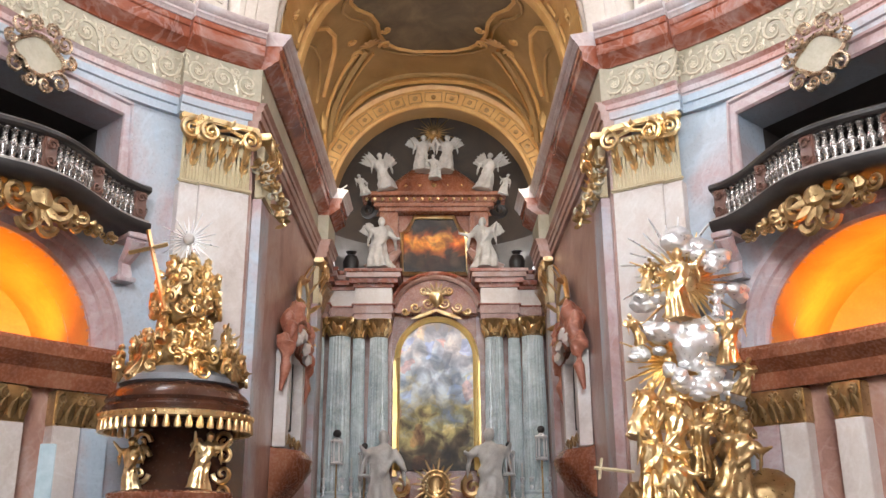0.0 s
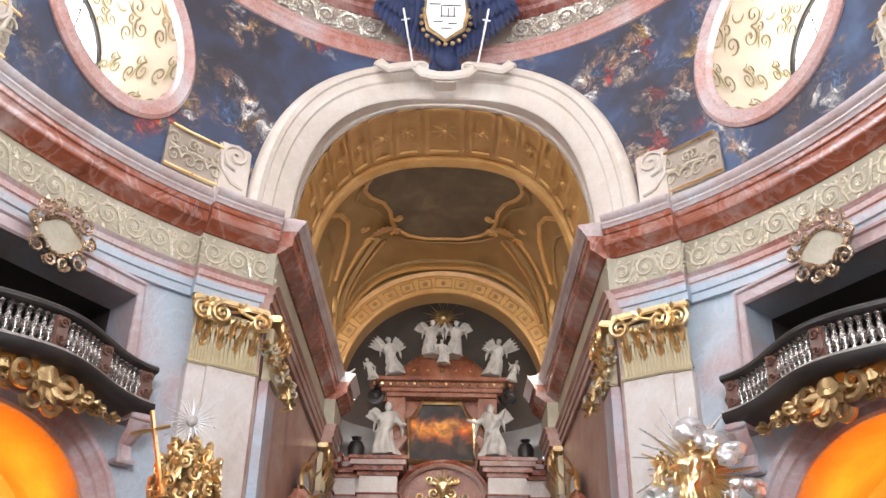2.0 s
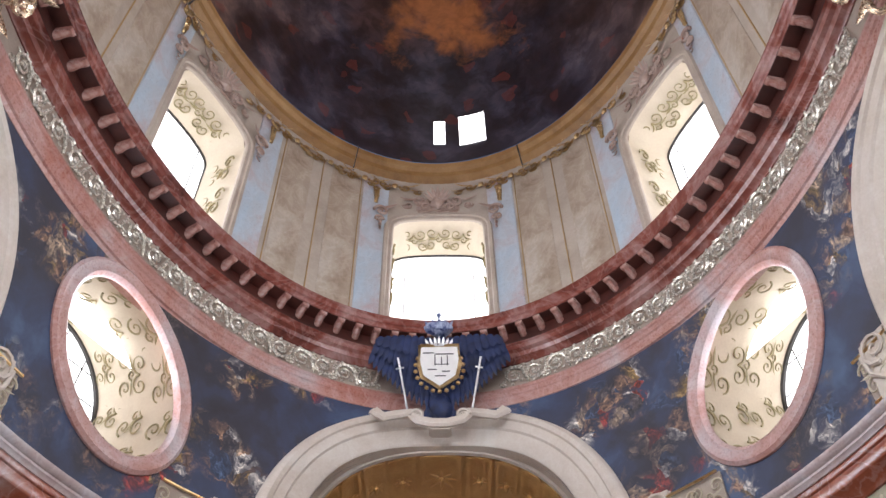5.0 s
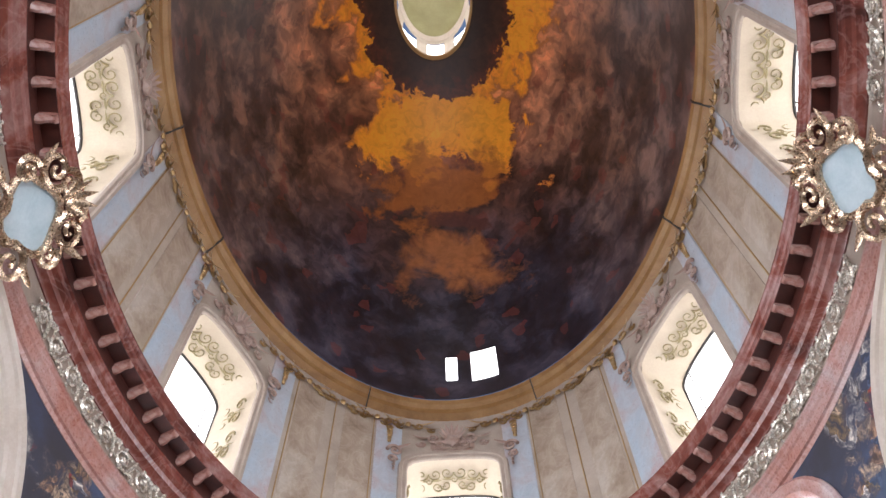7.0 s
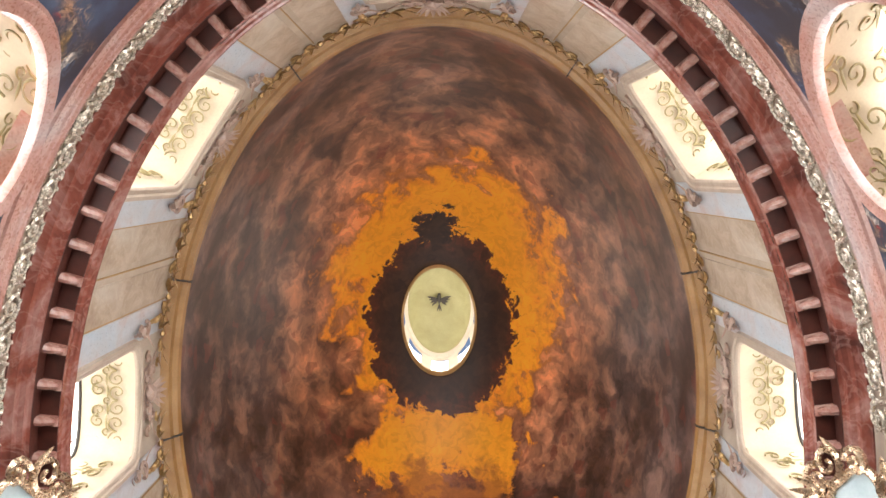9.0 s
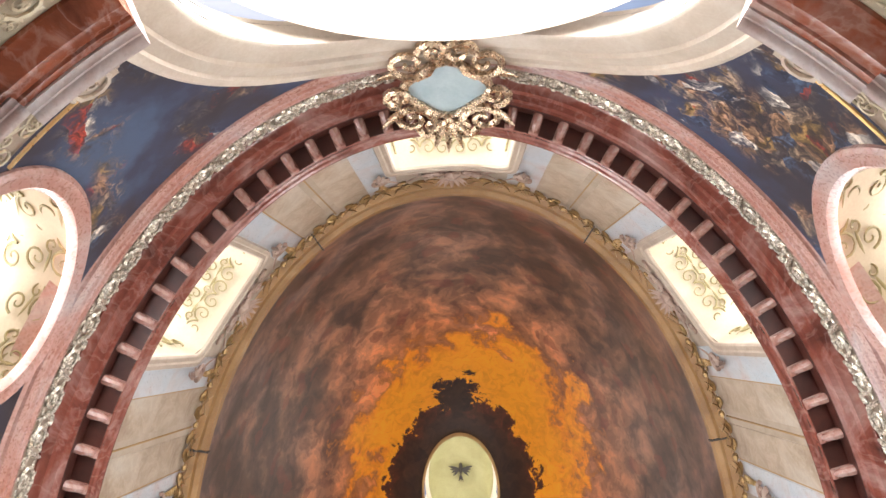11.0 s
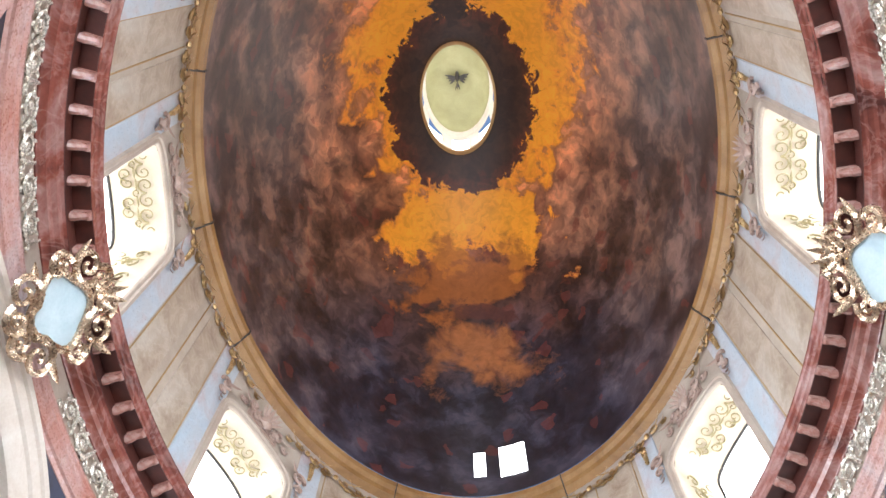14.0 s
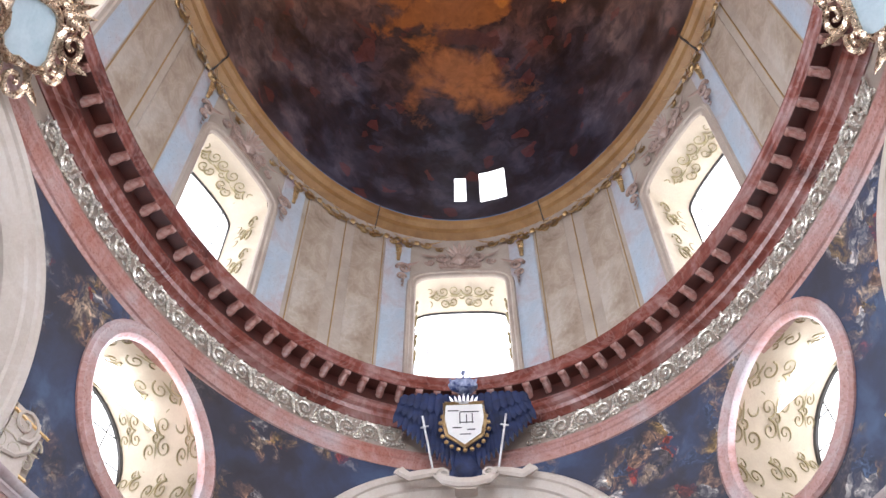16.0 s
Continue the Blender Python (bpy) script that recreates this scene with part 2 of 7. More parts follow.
def ribbon(bm, skin, line, o1, o2, closed=False):
    grid(bm, [[skin.at(t, z, o1), skin.at(t, z, o2)] for t, z in line], closed, False)


def widen(skin, line, d, closed=False):
    """The outline moved sideways by d metres along the wall."""
    out = []
    n = len(line)
    for i, (t, z) in enumerate(line):
        a = line[(i - 1) % n] if closed or i > 0 else line[i]
        b = line[(i + 1) % n] if closed or i < n - 1 else line[i]
        p = skin.per(t, z)
        du, dz = (b[0] - a[0]) * p, b[1] - a[1]
        L = math.hypot(du, dz) or 1
        out.append((t - dz / L * d / p, z + du / L * d))
    return out


def moulding(bm, skin, line, prof, closed=False):
    """A profile of (sideways, inward) points carried along an outline on the wall."""
    rows = [[skin.at(t, z, -o) for t, z in widen(skin, line, d, closed)] for d, o in prof]
    grid(bm, rows, False, closed)


def arch_line(skin, th0, w, z0, h, n=32, foot=0.0):
    """A round arch's outline from left foot to right foot (angles growing)."""
    p = skin.per(th0, z0)
    pts = [(th0 - w / p, z0 - foot)] if foot else []
    pts += [(th0 - w / p * cos(pi * i / n), z0 + h * sin(pi * i / n)) for i in range(n + 1)]
    return pts + ([(th0 + w / p, z0 - foot)] if foot else [])


def great_line(skin, th0, w, z0, h, n=48, foot=0.0):
    """A broad-shouldered arch's outline."""
    p = skin.per(th0, z0)
    pts = [(th0 - w / p, z0 - foot)] if foot else []
    for i in range(n + 1):
        c, s = cos(pi * i / n), sin(pi * i / n)
        pts.append((th0 - w / p * math.copysign(abs(c) ** 0.78, c), z0 + h * max(0, s) ** 0.78))
    return pts + ([(th0 + w / p, z0 - foot)] if foot else [])


def line_hole(skin, th0, w, z0, h, foot):
    p = skin.per(th0, z0)

    def f(t):
        k = min(1, abs(t - th0) * p / w)
        return foot, z0 + h * math.sqrt(max(0, 1 - k * k))
    return (th0 - w / p, th0 + w / p, f)


D = radians


def frame_at(skin, th, z, off=0.0, sx=1.0):
    """A pose on the wall: x along it, y outward, z up; things built for it face -y."""
    a, b = skin.axes(z)
    o = outward(th, a, b)
    t = Vector((o.y, -o.x, 0))
    m = Matrix((t, o, (0, 0, 1))).transposed().to_4x4()
    m.translation = skin.at(th, z, off)
    return m @ Matrix.Diagonal((sx, 1, 1, 1))


def mesh_of(name, bm, mat, sharp=35):
    bmesh.ops.recalc_face_normals(bm, faces=bm.faces[:])
    me = bpy.data.meshes.new(name)
    bm.to_mesh(me)
    bm.free()
    for p in me.polygons:
        p.use_smooth = True
    me.set_sharp_from_angle(angle=radians(sharp))
    me.materials.append(mat)
    return me


def piece(name, me, m, parent=None):
    ob = new(name, me)
    if parent:
        ob.parent = parent
    ob.matrix_local = m
    return ob

# daylight watts at oval and drum windows, and the sky's glow behind them
LAMP_OCULUS, LAMP_DRUM, SKY_GLOW = 420.0, 190.0, 5.0
# niche uplights, then the fill lamps added in apse, west end and choir
NICHE_LIGHT, APSE_FILL, WEST_FILL, CHOIR_FILL = 0.17, 120.0, 2800.0, 150.0



def brighter(th):
    """The sky is brighter on the side of the pulpit."""
    return 1.0 - 0.32 * sin(th)


# ---- the oval nave ----
WALL = Skin(12.75, 9.75, 0)            # nave wall
FACE = Skin(12.4, 9.4, 0)              # pilaster faces
VAULT = Skin(12.75, 9.75, 12.2, 12.45, 9.05, 18.5)  # between the entablature and the drum
FRIEZE = Skin(12.45, 8.97, 18)
DRUM = Skin(11.9, 8.4, 20)
CORN = 12.12                           # height of the main cornice's lip

bm = bmesh.new()
bmesh.ops.create_grid(bm, x_segments=1, y_segments=1, size=60)
structure("floor", bm, STONE, "pale worn stone church floor", category="floor")

# openings of the nave wall: four wide arches, four arched niches with galleries above them
NICHES = [(1, 52.0), (-1, -52.0), (1, 128.0), (-1, -128.0)]
ARCHES = [("front", 0.0, 3.83), ("right", 90.0, 4.4), ("back", 180.0, 3.83), ("left", 270.0, 4.4)]


def box_hole(t0, t1, z0, z1):
    return (t0, t1, lambda t: (z0, z1))


def wall_holes():
    hs = []
    for _, th in NICHES:
        th = D(th)
        hs.append(line_hole(WALL, th, 2.3, 4.85, 1.95, 0.0))
        hs.append(box_hole(th - D(12), th + D(12), 7.3, 9.72))
    return hs


for name, t0, t1 in (("wall_right", 24.4, 155.6), ("wall_left", -155.6, -24.4)):
    bm = bmesh.new()
    side = [h for h in wall_holes() if D(t0) < (h[0] + h[1]) / 2 < D(t1)]
    p = WALL.per(D(90))
    mid = D(90 if t0 > 0 else -90)
    side.append((mid - 4.4 / p, mid + 4.4 / p, lambda t: (0.0, 12.0)))
    holed(bm, WALL, D(t0), D(t1), 150, 0.0, 12.0, side)
    structure(name, bm, BLUE, "blue-grey marbled nave wall with pale veins", category="wall")

# niches: reveals, back shells, galleries' dark rooms
for _, deg in NICHES:
    th = D(deg)
    line = arch_line(WALL, th, 2.3, 4.85, 1.95, 28, 4.85)
    bm = bmesh.new()
    ribbon(bm, WALL, line, 0.0, 2.2)
    q = [WALL.at(t, z, 2.2) for t, z in line]
    c = WALL.at(th, 4.6, 3.6)
    grid(bm, [[v + outward(th, 12.75, 9.75) * (1.5 * s) for v in [p.lerp(Vector((c.x, c.y, p.z)) - outward(th, 12.75, 9.75) * 1.4, k) for p in q]] for k, s in ((0, 0), (0.35, 0.6), (0.7, 0.9), (0.98, 1.0))])
    structure("niche", bm, NICHE, "ochre plastered side chapel niche lit from its ledge", category="niche")
    bm = bmesh.new()
    arch = arch_line(WALL, th, 2.3, 4.85, 1.95, 40, 0.01)
    moulding(bm, WALL, arch, [(0, -0.1), (0, 0.05), (0.06, 0.10), (0.22, 0.10), (0.26, 0.16), (0.44, 0.16), (0.48, 0.22), (0.58, 0.22), (0.62, 0.0)])
    structure("trim", bm, ROSE, "rose marble moulded arch surround", category="trim")
    # the room behind the gallery
    bm = bmesh.new()
    rect = [(th - D(12), 7.3), (th - D(12), 9.72), (th + D(12), 9.72), (th + D(12), 7.3)]
    ribbon(bm, WALL, rect, 0.0, 1.0, True)
    structure("gallery_opening", bm, BLUE, "blue-grey reveal of the gallery opening", category="opening")
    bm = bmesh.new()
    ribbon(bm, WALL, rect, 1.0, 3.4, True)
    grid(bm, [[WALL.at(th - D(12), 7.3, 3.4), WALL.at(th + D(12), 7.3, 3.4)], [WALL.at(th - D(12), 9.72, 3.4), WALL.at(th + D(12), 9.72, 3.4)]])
    structure("gallery_room", bm, GLOOMWALL, "gallery room behind the balcony, its gloom put into near-black walls", category="room")
    bm = bmesh.new()
    moulding(bm, WALL, [(th - D(12), 7.4), (th - D(12), 9.72), (th + D(12), 9.72), (th + D(12), 7.4)], [(0, -0.02), (0, 0.04), (0.05, 0.08), (0.26, 0.08), (0.3, 0.13), (0.36, 0.13), (0.4, 0.0)])
    structure("trim", bm, ROSE, "rose marble surround of the gallery opening", category="trim")

# main entablature: architrave, frieze and cornice, breaking forward over the pilasters
ARCHI = [(0.5, 10.1), (0.0, 10.1), (0.0, 10.28), (-0.05, 10.30), (-0.05, 10.46), (0.5, 10.46)]
ARCHI2 = [(0.5, 10.46), (-0.05, 10.46), (-0.05, 10.5), (-0.09, 10.52), (-0.09, 10.64), (-0.16, 10.72), (0.5, 10.72)]
FRZ = [(0.5, 10.72), (-0.02, 10.72), (-0.02, 11.55), (0.5, 11.55)]
CORNICE1 = [(0.6, 11.55), (-0.08, 11.55), (-0.14, 11.62), (-0.2, 11.64), (-0.28, 11.72), (-0.36, 11.76), (-0.38, 11.80), (-0.38, 12.0), (-0.42, 12.02), (-0.44, 12.08), (-0.44, 12.14), (0.6, 12.14)]
CORNICE2 = [(0.6, 12.14), (-0.47, 12.14), (-0.49, 12.2), (-0.53, 12.23), (-0.53, 12.28), (-0.57, 12.30), (-0.61, 12.36), (-0.63, 12.40), (-0.63, 12.43), (-0.2, 12.5), (0.6, 12.52)]
SPANS = []
for s in (1, -1):
    for lo, hi, o in ((24.2, 34.0, 0.0), (34.0, 66.0, 0.22), (114.0, 146.0, 0.22), (146.0, 155.8, 0.0)):
        SPANS.append((D(s * lo), D(s * hi), o))
for t0, t1, o in SPANS:
    n = max(8, int(abs(t1 - t0) / D(1.2)))
    for name, prof, mat, lab in (("architrave", ARCHI, BLUE, "blue-grey and rose marbled architrave"), ("architrave_moulding", ARCHI2, PINK, "salmon marbled upper architrave moulding"), ("frieze_band", FRZ, PALEGOLD, "pale gilt stucco frieze"), ("cornice_red", CORNICE1, RED, "red marbled lower cornice"), ("cornice_grey", CORNICE2, GREYROSE, "grey-rose marbled upper cornice")):
        bm = bmesh.new()
        ring(bm, [(p + o, z) for p, z in prof], 12.4, 9.4, t0, t1, n)
        structure(name, bm, mat, lab, category="entablature")

# vault zone between entablature and drum, with four arches and four round windows
OC = [50.5, -50.5, 129.5, -129.5]
OCZ, OCW, OCH, OCS = 15.95, 2.15, 2.3, D(3.4)
OC_DEPTH, OC_RISE, OC_SHRINK = 3.1, 1.25, 0.74  # the light well behind an oval window


def oculus_line(deg, k=1.0, n=48, grow=0.0):
    th0 = D(deg)
    p = VAULT.per(th0, OCZ)
    s = 1 if 0 < deg < 90 or deg < -90 else -1
    out = []
    for i in range(n):
        a = 2 * pi * i / n
        zz = sin(a)
        out.append((th0 - (OCW * k + grow) / p * cos(a) + s * OCS * zz, OCZ + (OCH * k + grow) * zz))
    return out


def oculus_hole(deg):
    ln = oculus_line(deg, 1.0, 180)
    ts = [t for t, z in ln]

    def f(t):
        zs = []
        for (a, za), (b, zb) in zip(ln, ln[1:] + ln[:1]):
            if (a - t) * (b - t) <= 0 and abs(a - b) > 1e-9:
                zs.append(za + (zb - za) * (t - a) / (b - a))
        if len(zs) < 2:
            i = min(range(len(ln)), key=lambda k: abs(ln[k][0] - t))
            return ln[i][1], ln[i][1]
        return min(zs), max(zs)
    return (min(ts), max(ts), f)


ARCH_SPRING, ARCH_RISE = 12.3, 4.72


def arch_hole(deg, w):
    th0 = D(deg)
    p = VAULT.per(th0, 12.2)

    def f(t):
        k = min(1, abs(t - th0) * p / w)
        return 12.2, 12.3 + ARCH_RISE * max(0, 1 - k ** 2.564) ** 0.39
    return (th0 - w / p, th0 + w / p, f)


holes = [oculus_hole(d) for d in OC]
for nm, deg, w in ARCHES:
    holes.append(arch_hole(deg if deg < 200 else -90, w))
h180 = arch_hole(180, 3.83)
holes.append((h180[0] - 2 * pi, h180[1] - 2 * pi, lambda t: h180[2](t + 2 * pi)))


def fresco(name):
    """Painted groups on a dusky blue ground: streaked limbs and draperies in clusters, softly shaded."""
    m = bpy.data.materials.new(name)
    m.use_nodes = True
    n, l = m.node_tree.nodes, m.node_tree.links
    b = n["Principled BSDF"]
    co = n.new("ShaderNodeTexCoord")

    def noise_node(scale, detail, dist=0.0, rough=0.55, vec=None):
        t = n.new("ShaderNodeTexNoise")
        t.inputs["Scale"].default_value, t.inputs["Detail"].default_value = scale, detail
        t.inputs["Distortion"].default_value, t.inputs["Roughness"].default_value = dist, rough
        l.new(vec or co.outputs["Object"], t.inputs["Vector"])
        return t

    def ramp_node(src, stops, constant=False):
        r = n.new("ShaderNodeValToRGB")
        e = r.color_ramp.elements
        if constant:
            r.color_ramp.interpolation = "CONSTANT"
        e[0].position, e[0].color = stops[0][0], (*stops[0][1], 1)
        e[1].position, e[1].color = stops[-1][0], (*stops[-1][1], 1)
        for pos, c in stops[1:-1]:
            k = e.new(pos)
            k.color = (*c, 1)
        l.new(src, r.inputs[0])
        return r.outputs[0]

    def mixed(fac, a, c, blend="MIX"):
        t = n.new("ShaderNodeMix")
        t.data_type, t.blend_type = "RGBA", blend
        for i, v in ((0, fac), (6, a), (7, c)):
            if isinstance(v, (float, tuple)):
                t.inputs[i].default_value = v
            else:
                l.new(v, t.inputs[i])
        return t.outputs[2]

    warp = noise_node(1.3, 4)
    bent = mixed(0.9, co.outputs["Object"], warp.outputs["Color"], "ADD")
    ground = ramp_node(noise_node(0.34, 6, 0.3, vec=bent).outputs["Fac"], ((0.34, (0.024, 0.019, 0.026)), (0.46, (0.032, 0.032, 0.052)), (0.56, (0.038, 0.052, 0.105)), (0.68, (0.07, 0.115, 0.21))))
    cells = n.new("ShaderNodeTexVoronoi")
    cells.inputs["Scale"].default_value = 2.3
    l.new(bent, cells.inputs["Vector"])
    sep = n.new("ShaderNodeSeparateColor")
    l.new(cells.outputs["Color"], sep.inputs[0])
    hues = ramp_node(sep.outputs[0], ((0.0, (0.30, 0.18, 0.12)), (0.22, (0.10, 0.085, 0.09)), (0.40, (0.40, 0.30, 0.22)), (0.54, (0.05, 0.085, 0.17)), (0.68, (0.26, 0.17, 0.07)), (0.80, (0.33, 0.05, 0.035)), (0.88, (0.55, 0.53, 0.52))), True)
    shade = ramp_node(noise_node(4.2, 6, 1.4, vec=bent).outputs["Fac"], ((0.36, (0.22, 0.21, 0.25)), (0.5, (0.7, 0.68, 0.66)), (0.64, (2.0, 1.9, 1.7))))
    figures = mixed(1.0, hues, shade, "MULTIPLY")
    clusters = ramp_node(noise_node(0.5, 2, 0.2).outputs["Fac"], ((0.48, (0, 0, 0)), (0.60, (1, 1, 1))))
    limbs = ramp_node(noise_node(1.9, 5, 0.9, 0.6, bent).outputs["Fac"], ((0.42, (0, 0, 0)), (0.58, (1, 1, 1))))
    mask = mixed(1.0, clusters, limbs, "MULTIPLY")
    l.new(mixed(mask, ground, figures), b.inputs["Base Color"])
    b.inputs["Roughness"].default_value = 0.5
    return m


FRESCO = fresco("painted_fresco")
bm = bmesh.new()
holed(bm, VAULT, -pi, pi, 360, 12.2, 18.5, holes, extra=0.22)
structure("vault_painting", bm, FRESCO, "dark blue frescoed vault zone with painted figures", category="fresco")

for nm, deg, w in ARCHES:
    th = D(deg)
    line = great_line(VAULT, th, w, 12.3, ARCH_RISE, 64, 0.1)
    bm = bmesh.new()
    moulding(bm, VAULT, line, [(0, -0.3), (0, 0.12), (0.05, 0.16), (0.5, 0.18), (0.55, 0.24), (0.8, 0.24), (0.84, 0.30), (0.96, 0.32), (1.05, 0.26), (1.12, 0.12), (1.14, -0.02)])
    structure("arch_surround", bm, IVORY, "ivory stucco moulded surround of a great arch", category="arch")



def well(deg, t, z, k):
    """A point of an oval window's light well; k: 0 at the vault, 1 at the glass."""
    th = D(deg)
    f = 1 - (1 - OC_SHRINK) * k
    return VAULT.at(th + (t - th) * f, OCZ + (z - OCZ) * f, 0.0) + outward(th, *VAULT.axes(OCZ)) * OC_DEPTH * k + Vector((0, 0, OC_RISE * k ** 1.5))


for deg in OC:
    ln = oculus_line(deg)
    th = D(deg)
    bm = bmesh.new()
    grid(bm, [[well(deg, t, z, k) for t, z in ln] for k in (0, 0.05, 0.25, 0.5, 0.75, 1.0)], False, True)
    structure("oculus_reveal", bm, CREAM, "cream stucco reveal of an oval window", category="window")
    bm = bmesh.new()
    moulding(bm, VAULT, ln[::-1], [(0, -0.1), (0, 0.06), (0.08, 0.12), (0.2, 0.08), (0.34, 0.1), (0.42, 0.05), (0.46, -0.02)], True)
    structure("oculus_frame", bm, PINK, "salmon marbled moulded frame of an oval window", category="window")
    a, b = VAULT.axes(OCZ)
    c = VAULT.at(th, OCZ, -0.06)
    window_or_fill_lamp(c, c - outward(th, a, b), 2.8, 3.4, LAMP_OCULUS * brighter(th))
    # glazing bars
    win = thing("oval_window", "oval window with a dark frame and thin bars, blown-out daylight", "window", "oval windows of the vault")
    bm = bmesh.new()
    o2 = [well(deg, t, z, 0.97) for t, z in ln]
    tube(bm, o2 + o2[:1], 0.085, 6)
    part("window_frame", bm, DARK, win)
    for k in (-0.5, 0.0, 0.5):
        h = 0.98 * OCH * math.sqrt(1 - k * k)
        t = th + k * OCW / VAULT.per(th, OCZ)
        bm = bmesh.new()
        tube(bm, [well(deg, t, OCZ - h, 0.985), well(deg, t, OCZ + h, 0.985)], 0.022, 5)
        part("glazing_bar", bm, DARK, win)
    for k in (-0.45, 0.0, 0.45):
        w = 0.98 * OCW * math.sqrt(1 - k * k) / VAULT.per(th, OCZ)
        bm = bmesh.new()
        tube(bm, [well(deg, th - w, OCZ + k * OCH, 0.985), well(deg, th + w, OCZ + k * OCH, 0.985)], 0.018, 5)
        part("glazing_bar", bm, DARK, win)

# ---- drum ----
# entablature of the drum
bm = bmesh.new()
ring(bm, [(0.6, 18.1), (0.1, 18.1), (0.06, 18.2), (0.0, 18.22), (0.0, 18.5), (-0.04, 18.54), (-0.04, 18.66), (-0.08, 18.70), (-0.08, 18.78), (0.6, 18.78)], 12.45, 8.97)
structure("drum_architrave", bm, PINK, "salmon marbled architrave below the drum", category="entablature")
bm = bmesh.new()
ring(bm, [(0.6, 18.78), (0.0, 18.78), (0.0, 19.62), (0.6, 19.62)], 12.45, 8.97)
structure("drum_frieze", bm, TAN, "tan frieze of the drum", category="entablature")
bm = bmesh.new()
ring(bm, [(0.6, 19.62), (-0.04, 19.62), (-0.1, 19.7), (-0.2, 19.74), (-0.24, 19.86), (-0.34, 19.92), (-0.36, 20.05), (-0.42, 20.08), (-0.42, 20.5), (0.6, 20.5)], 12.45, 8.97)
structure("drum_bed_moulding", bm, DRUMRED, "maroon marbled bed moulding below the drum cornice", category="entablature")
bm = bmesh.new()
ring(bm, [(0.6, 20.5), (-0.42, 20.5), (-0.84, 20.5), (-0.86, 20.52), (-0.86, 20.66), (-0.9, 20.70), (-0.92, 20.82), (-0.96, 20.86), (-0.96, 20.92), (-0.6, 21.0), (0.6, 21.0)], 12.45, 8.97)
structure("drum_cornice", bm, DRUMRED, "maroon marbled projecting cornice of the drum", category="entablature")

DW = [0, 53.5, 94.5, 133.5, 180, -133.5, -94.5, -53.5]
WZ, WH, WW = 25.5, 0.75, 1.52


def drum_line(deg, w=WW, z0=WZ, h=WH, n=20, foot=4.88):
    th = D(deg)
    p = DRUM.per(th)
    return [(th - w / p, z0 - foot)] + [(th - w / p * cos(pi * i / n), z0 + h * sin(pi * i / n) ** 0.8) for i in range(n + 1)] + [(th + w / p, z0 - foot)]


bm = bmesh.new()
hs = []
for deg in DW + [-180]:
    th = D(deg)
    p = DRUM.per(th)
    hs.append((th - WW / p, th + WW / p, lambda t, th=th, p=p: (20.62, WZ + WH * max(0, 1 - (min(1, abs(t - th) * p / WW)) ** 2) ** 0.4)))
holed(bm, DRUM, -pi, pi, 320, 20.62, 29.0, hs, extra=0.9)
DRUMPAINT = material("drum_plaster", (0.29, 0.235, 0.18), (0.48, 0.42, 0.35), 0.5, 0.6, c3=(0.40, 0.335, 0.275), vein=0.12)
structure("drum_wall", bm, DRUMPAINT, "grey-cream marbled drum wall", category="wall")
for deg in DW:
    th = D(deg)
    ln = drum_line(deg)
    bm = bmesh.new()
    out = [(th + (t - th) * 0.87, 20.62 + (z - 20.62) * 0.985) for t, z in ln]
    grid(bm, [[DRUM.at(t + (u - t) * k, z + (v - z) * k, 1.5 * k) for (t, z), (u, v) in zip(ln, out)] for k in (0, 0.33, 0.66, 1)])
    structure("window_reveal", bm, CREAM, "cream reveal of a drum window with relief scrolls", category="window")
    bm = bmesh.new()
    moulding(bm, DRUM, ln, [(0, -0.1), (0, 0.06), (0.05, 0.1), (0.16, 0.1), (0.2, 0.14), (0.3, 0.14), (0.34, 0.0)])
    structure("window_surround", bm, TAN, "tan moulded surround of a drum window", category="window")
    c = DRUM.at(th, 23.4, -0.05)
    window_or_fill_lamp(c, c - outward(th, 11.9, 8.4), 2.6, 4.6, LAMP_DRUM * brighter(th))
    win = thing("drum_window", "tall segment-headed drum window with thin dark bars, blown-out daylight", "window", "windows of the drum")
    p = DRUM.per(th)
    bm = bmesh.new()
    tube(bm, [DRUM.at(t, z, 1.49) for t, z in out], 0.05, 5)
    part("window_frame", bm, DARK, win)
    for k in (-0.62, 0.62):
        bm = bmesh.new()
        tube(bm, [DRUM.at(th + k * WW / p, 20.3, 1.48), DRUM.at(th + k * WW / p, 25.85, 1.48)], 0.02, 5)
        part("glazing_bar", bm, DARK, win)

# dome ring and dome
bm = bmesh.new()
ring(bm, [(0.6, 28.0), (0.35, 28.0), (0.3, 28.15), (0.12, 28.2), (0.1, 28.45), (-0.12, 28.6), (-0.16, 28.8), (-0.3, 28.9), (-0.34, 29.1), (-0.1, 29.3), (0.6, 29.3)], 11.8, 8.3)
structure("dome_ring", bm, material("brown_gilt_plaster", (0.17, 0.085, 0.03), (0.38, 0.23, 0.10), 0.8, 0.35, c3=(0.28, 0.15, 0.055)), "brown and gilt moulded ring at the foot of the dome", category="cornice")
DOME_A, DOME_B, DOME_Z, DOME_H = 11.5, 8.0, 29.2, 15.0
LAN_Z = 42.8


def dome_at(th, k):
    """k: 0 at the ring, 1 at the lantern's opening."""
    ph = k * D(78)
    a = DOME_A * cos(ph) ** 0.955
    b = DOME_B * cos(ph) ** 0.975
    return Vector((b * sin(th), CY + a * cos(th) - 0.4 * k, DOME_Z + (LAN_Z - DOME_Z) * sin(ph) / sin(D(78))))


bm = bmesh.new()
grid(bm, [[dome_at(2 * pi * i / 160, j / 40) for j in range(41)] for i in range(160)], True)
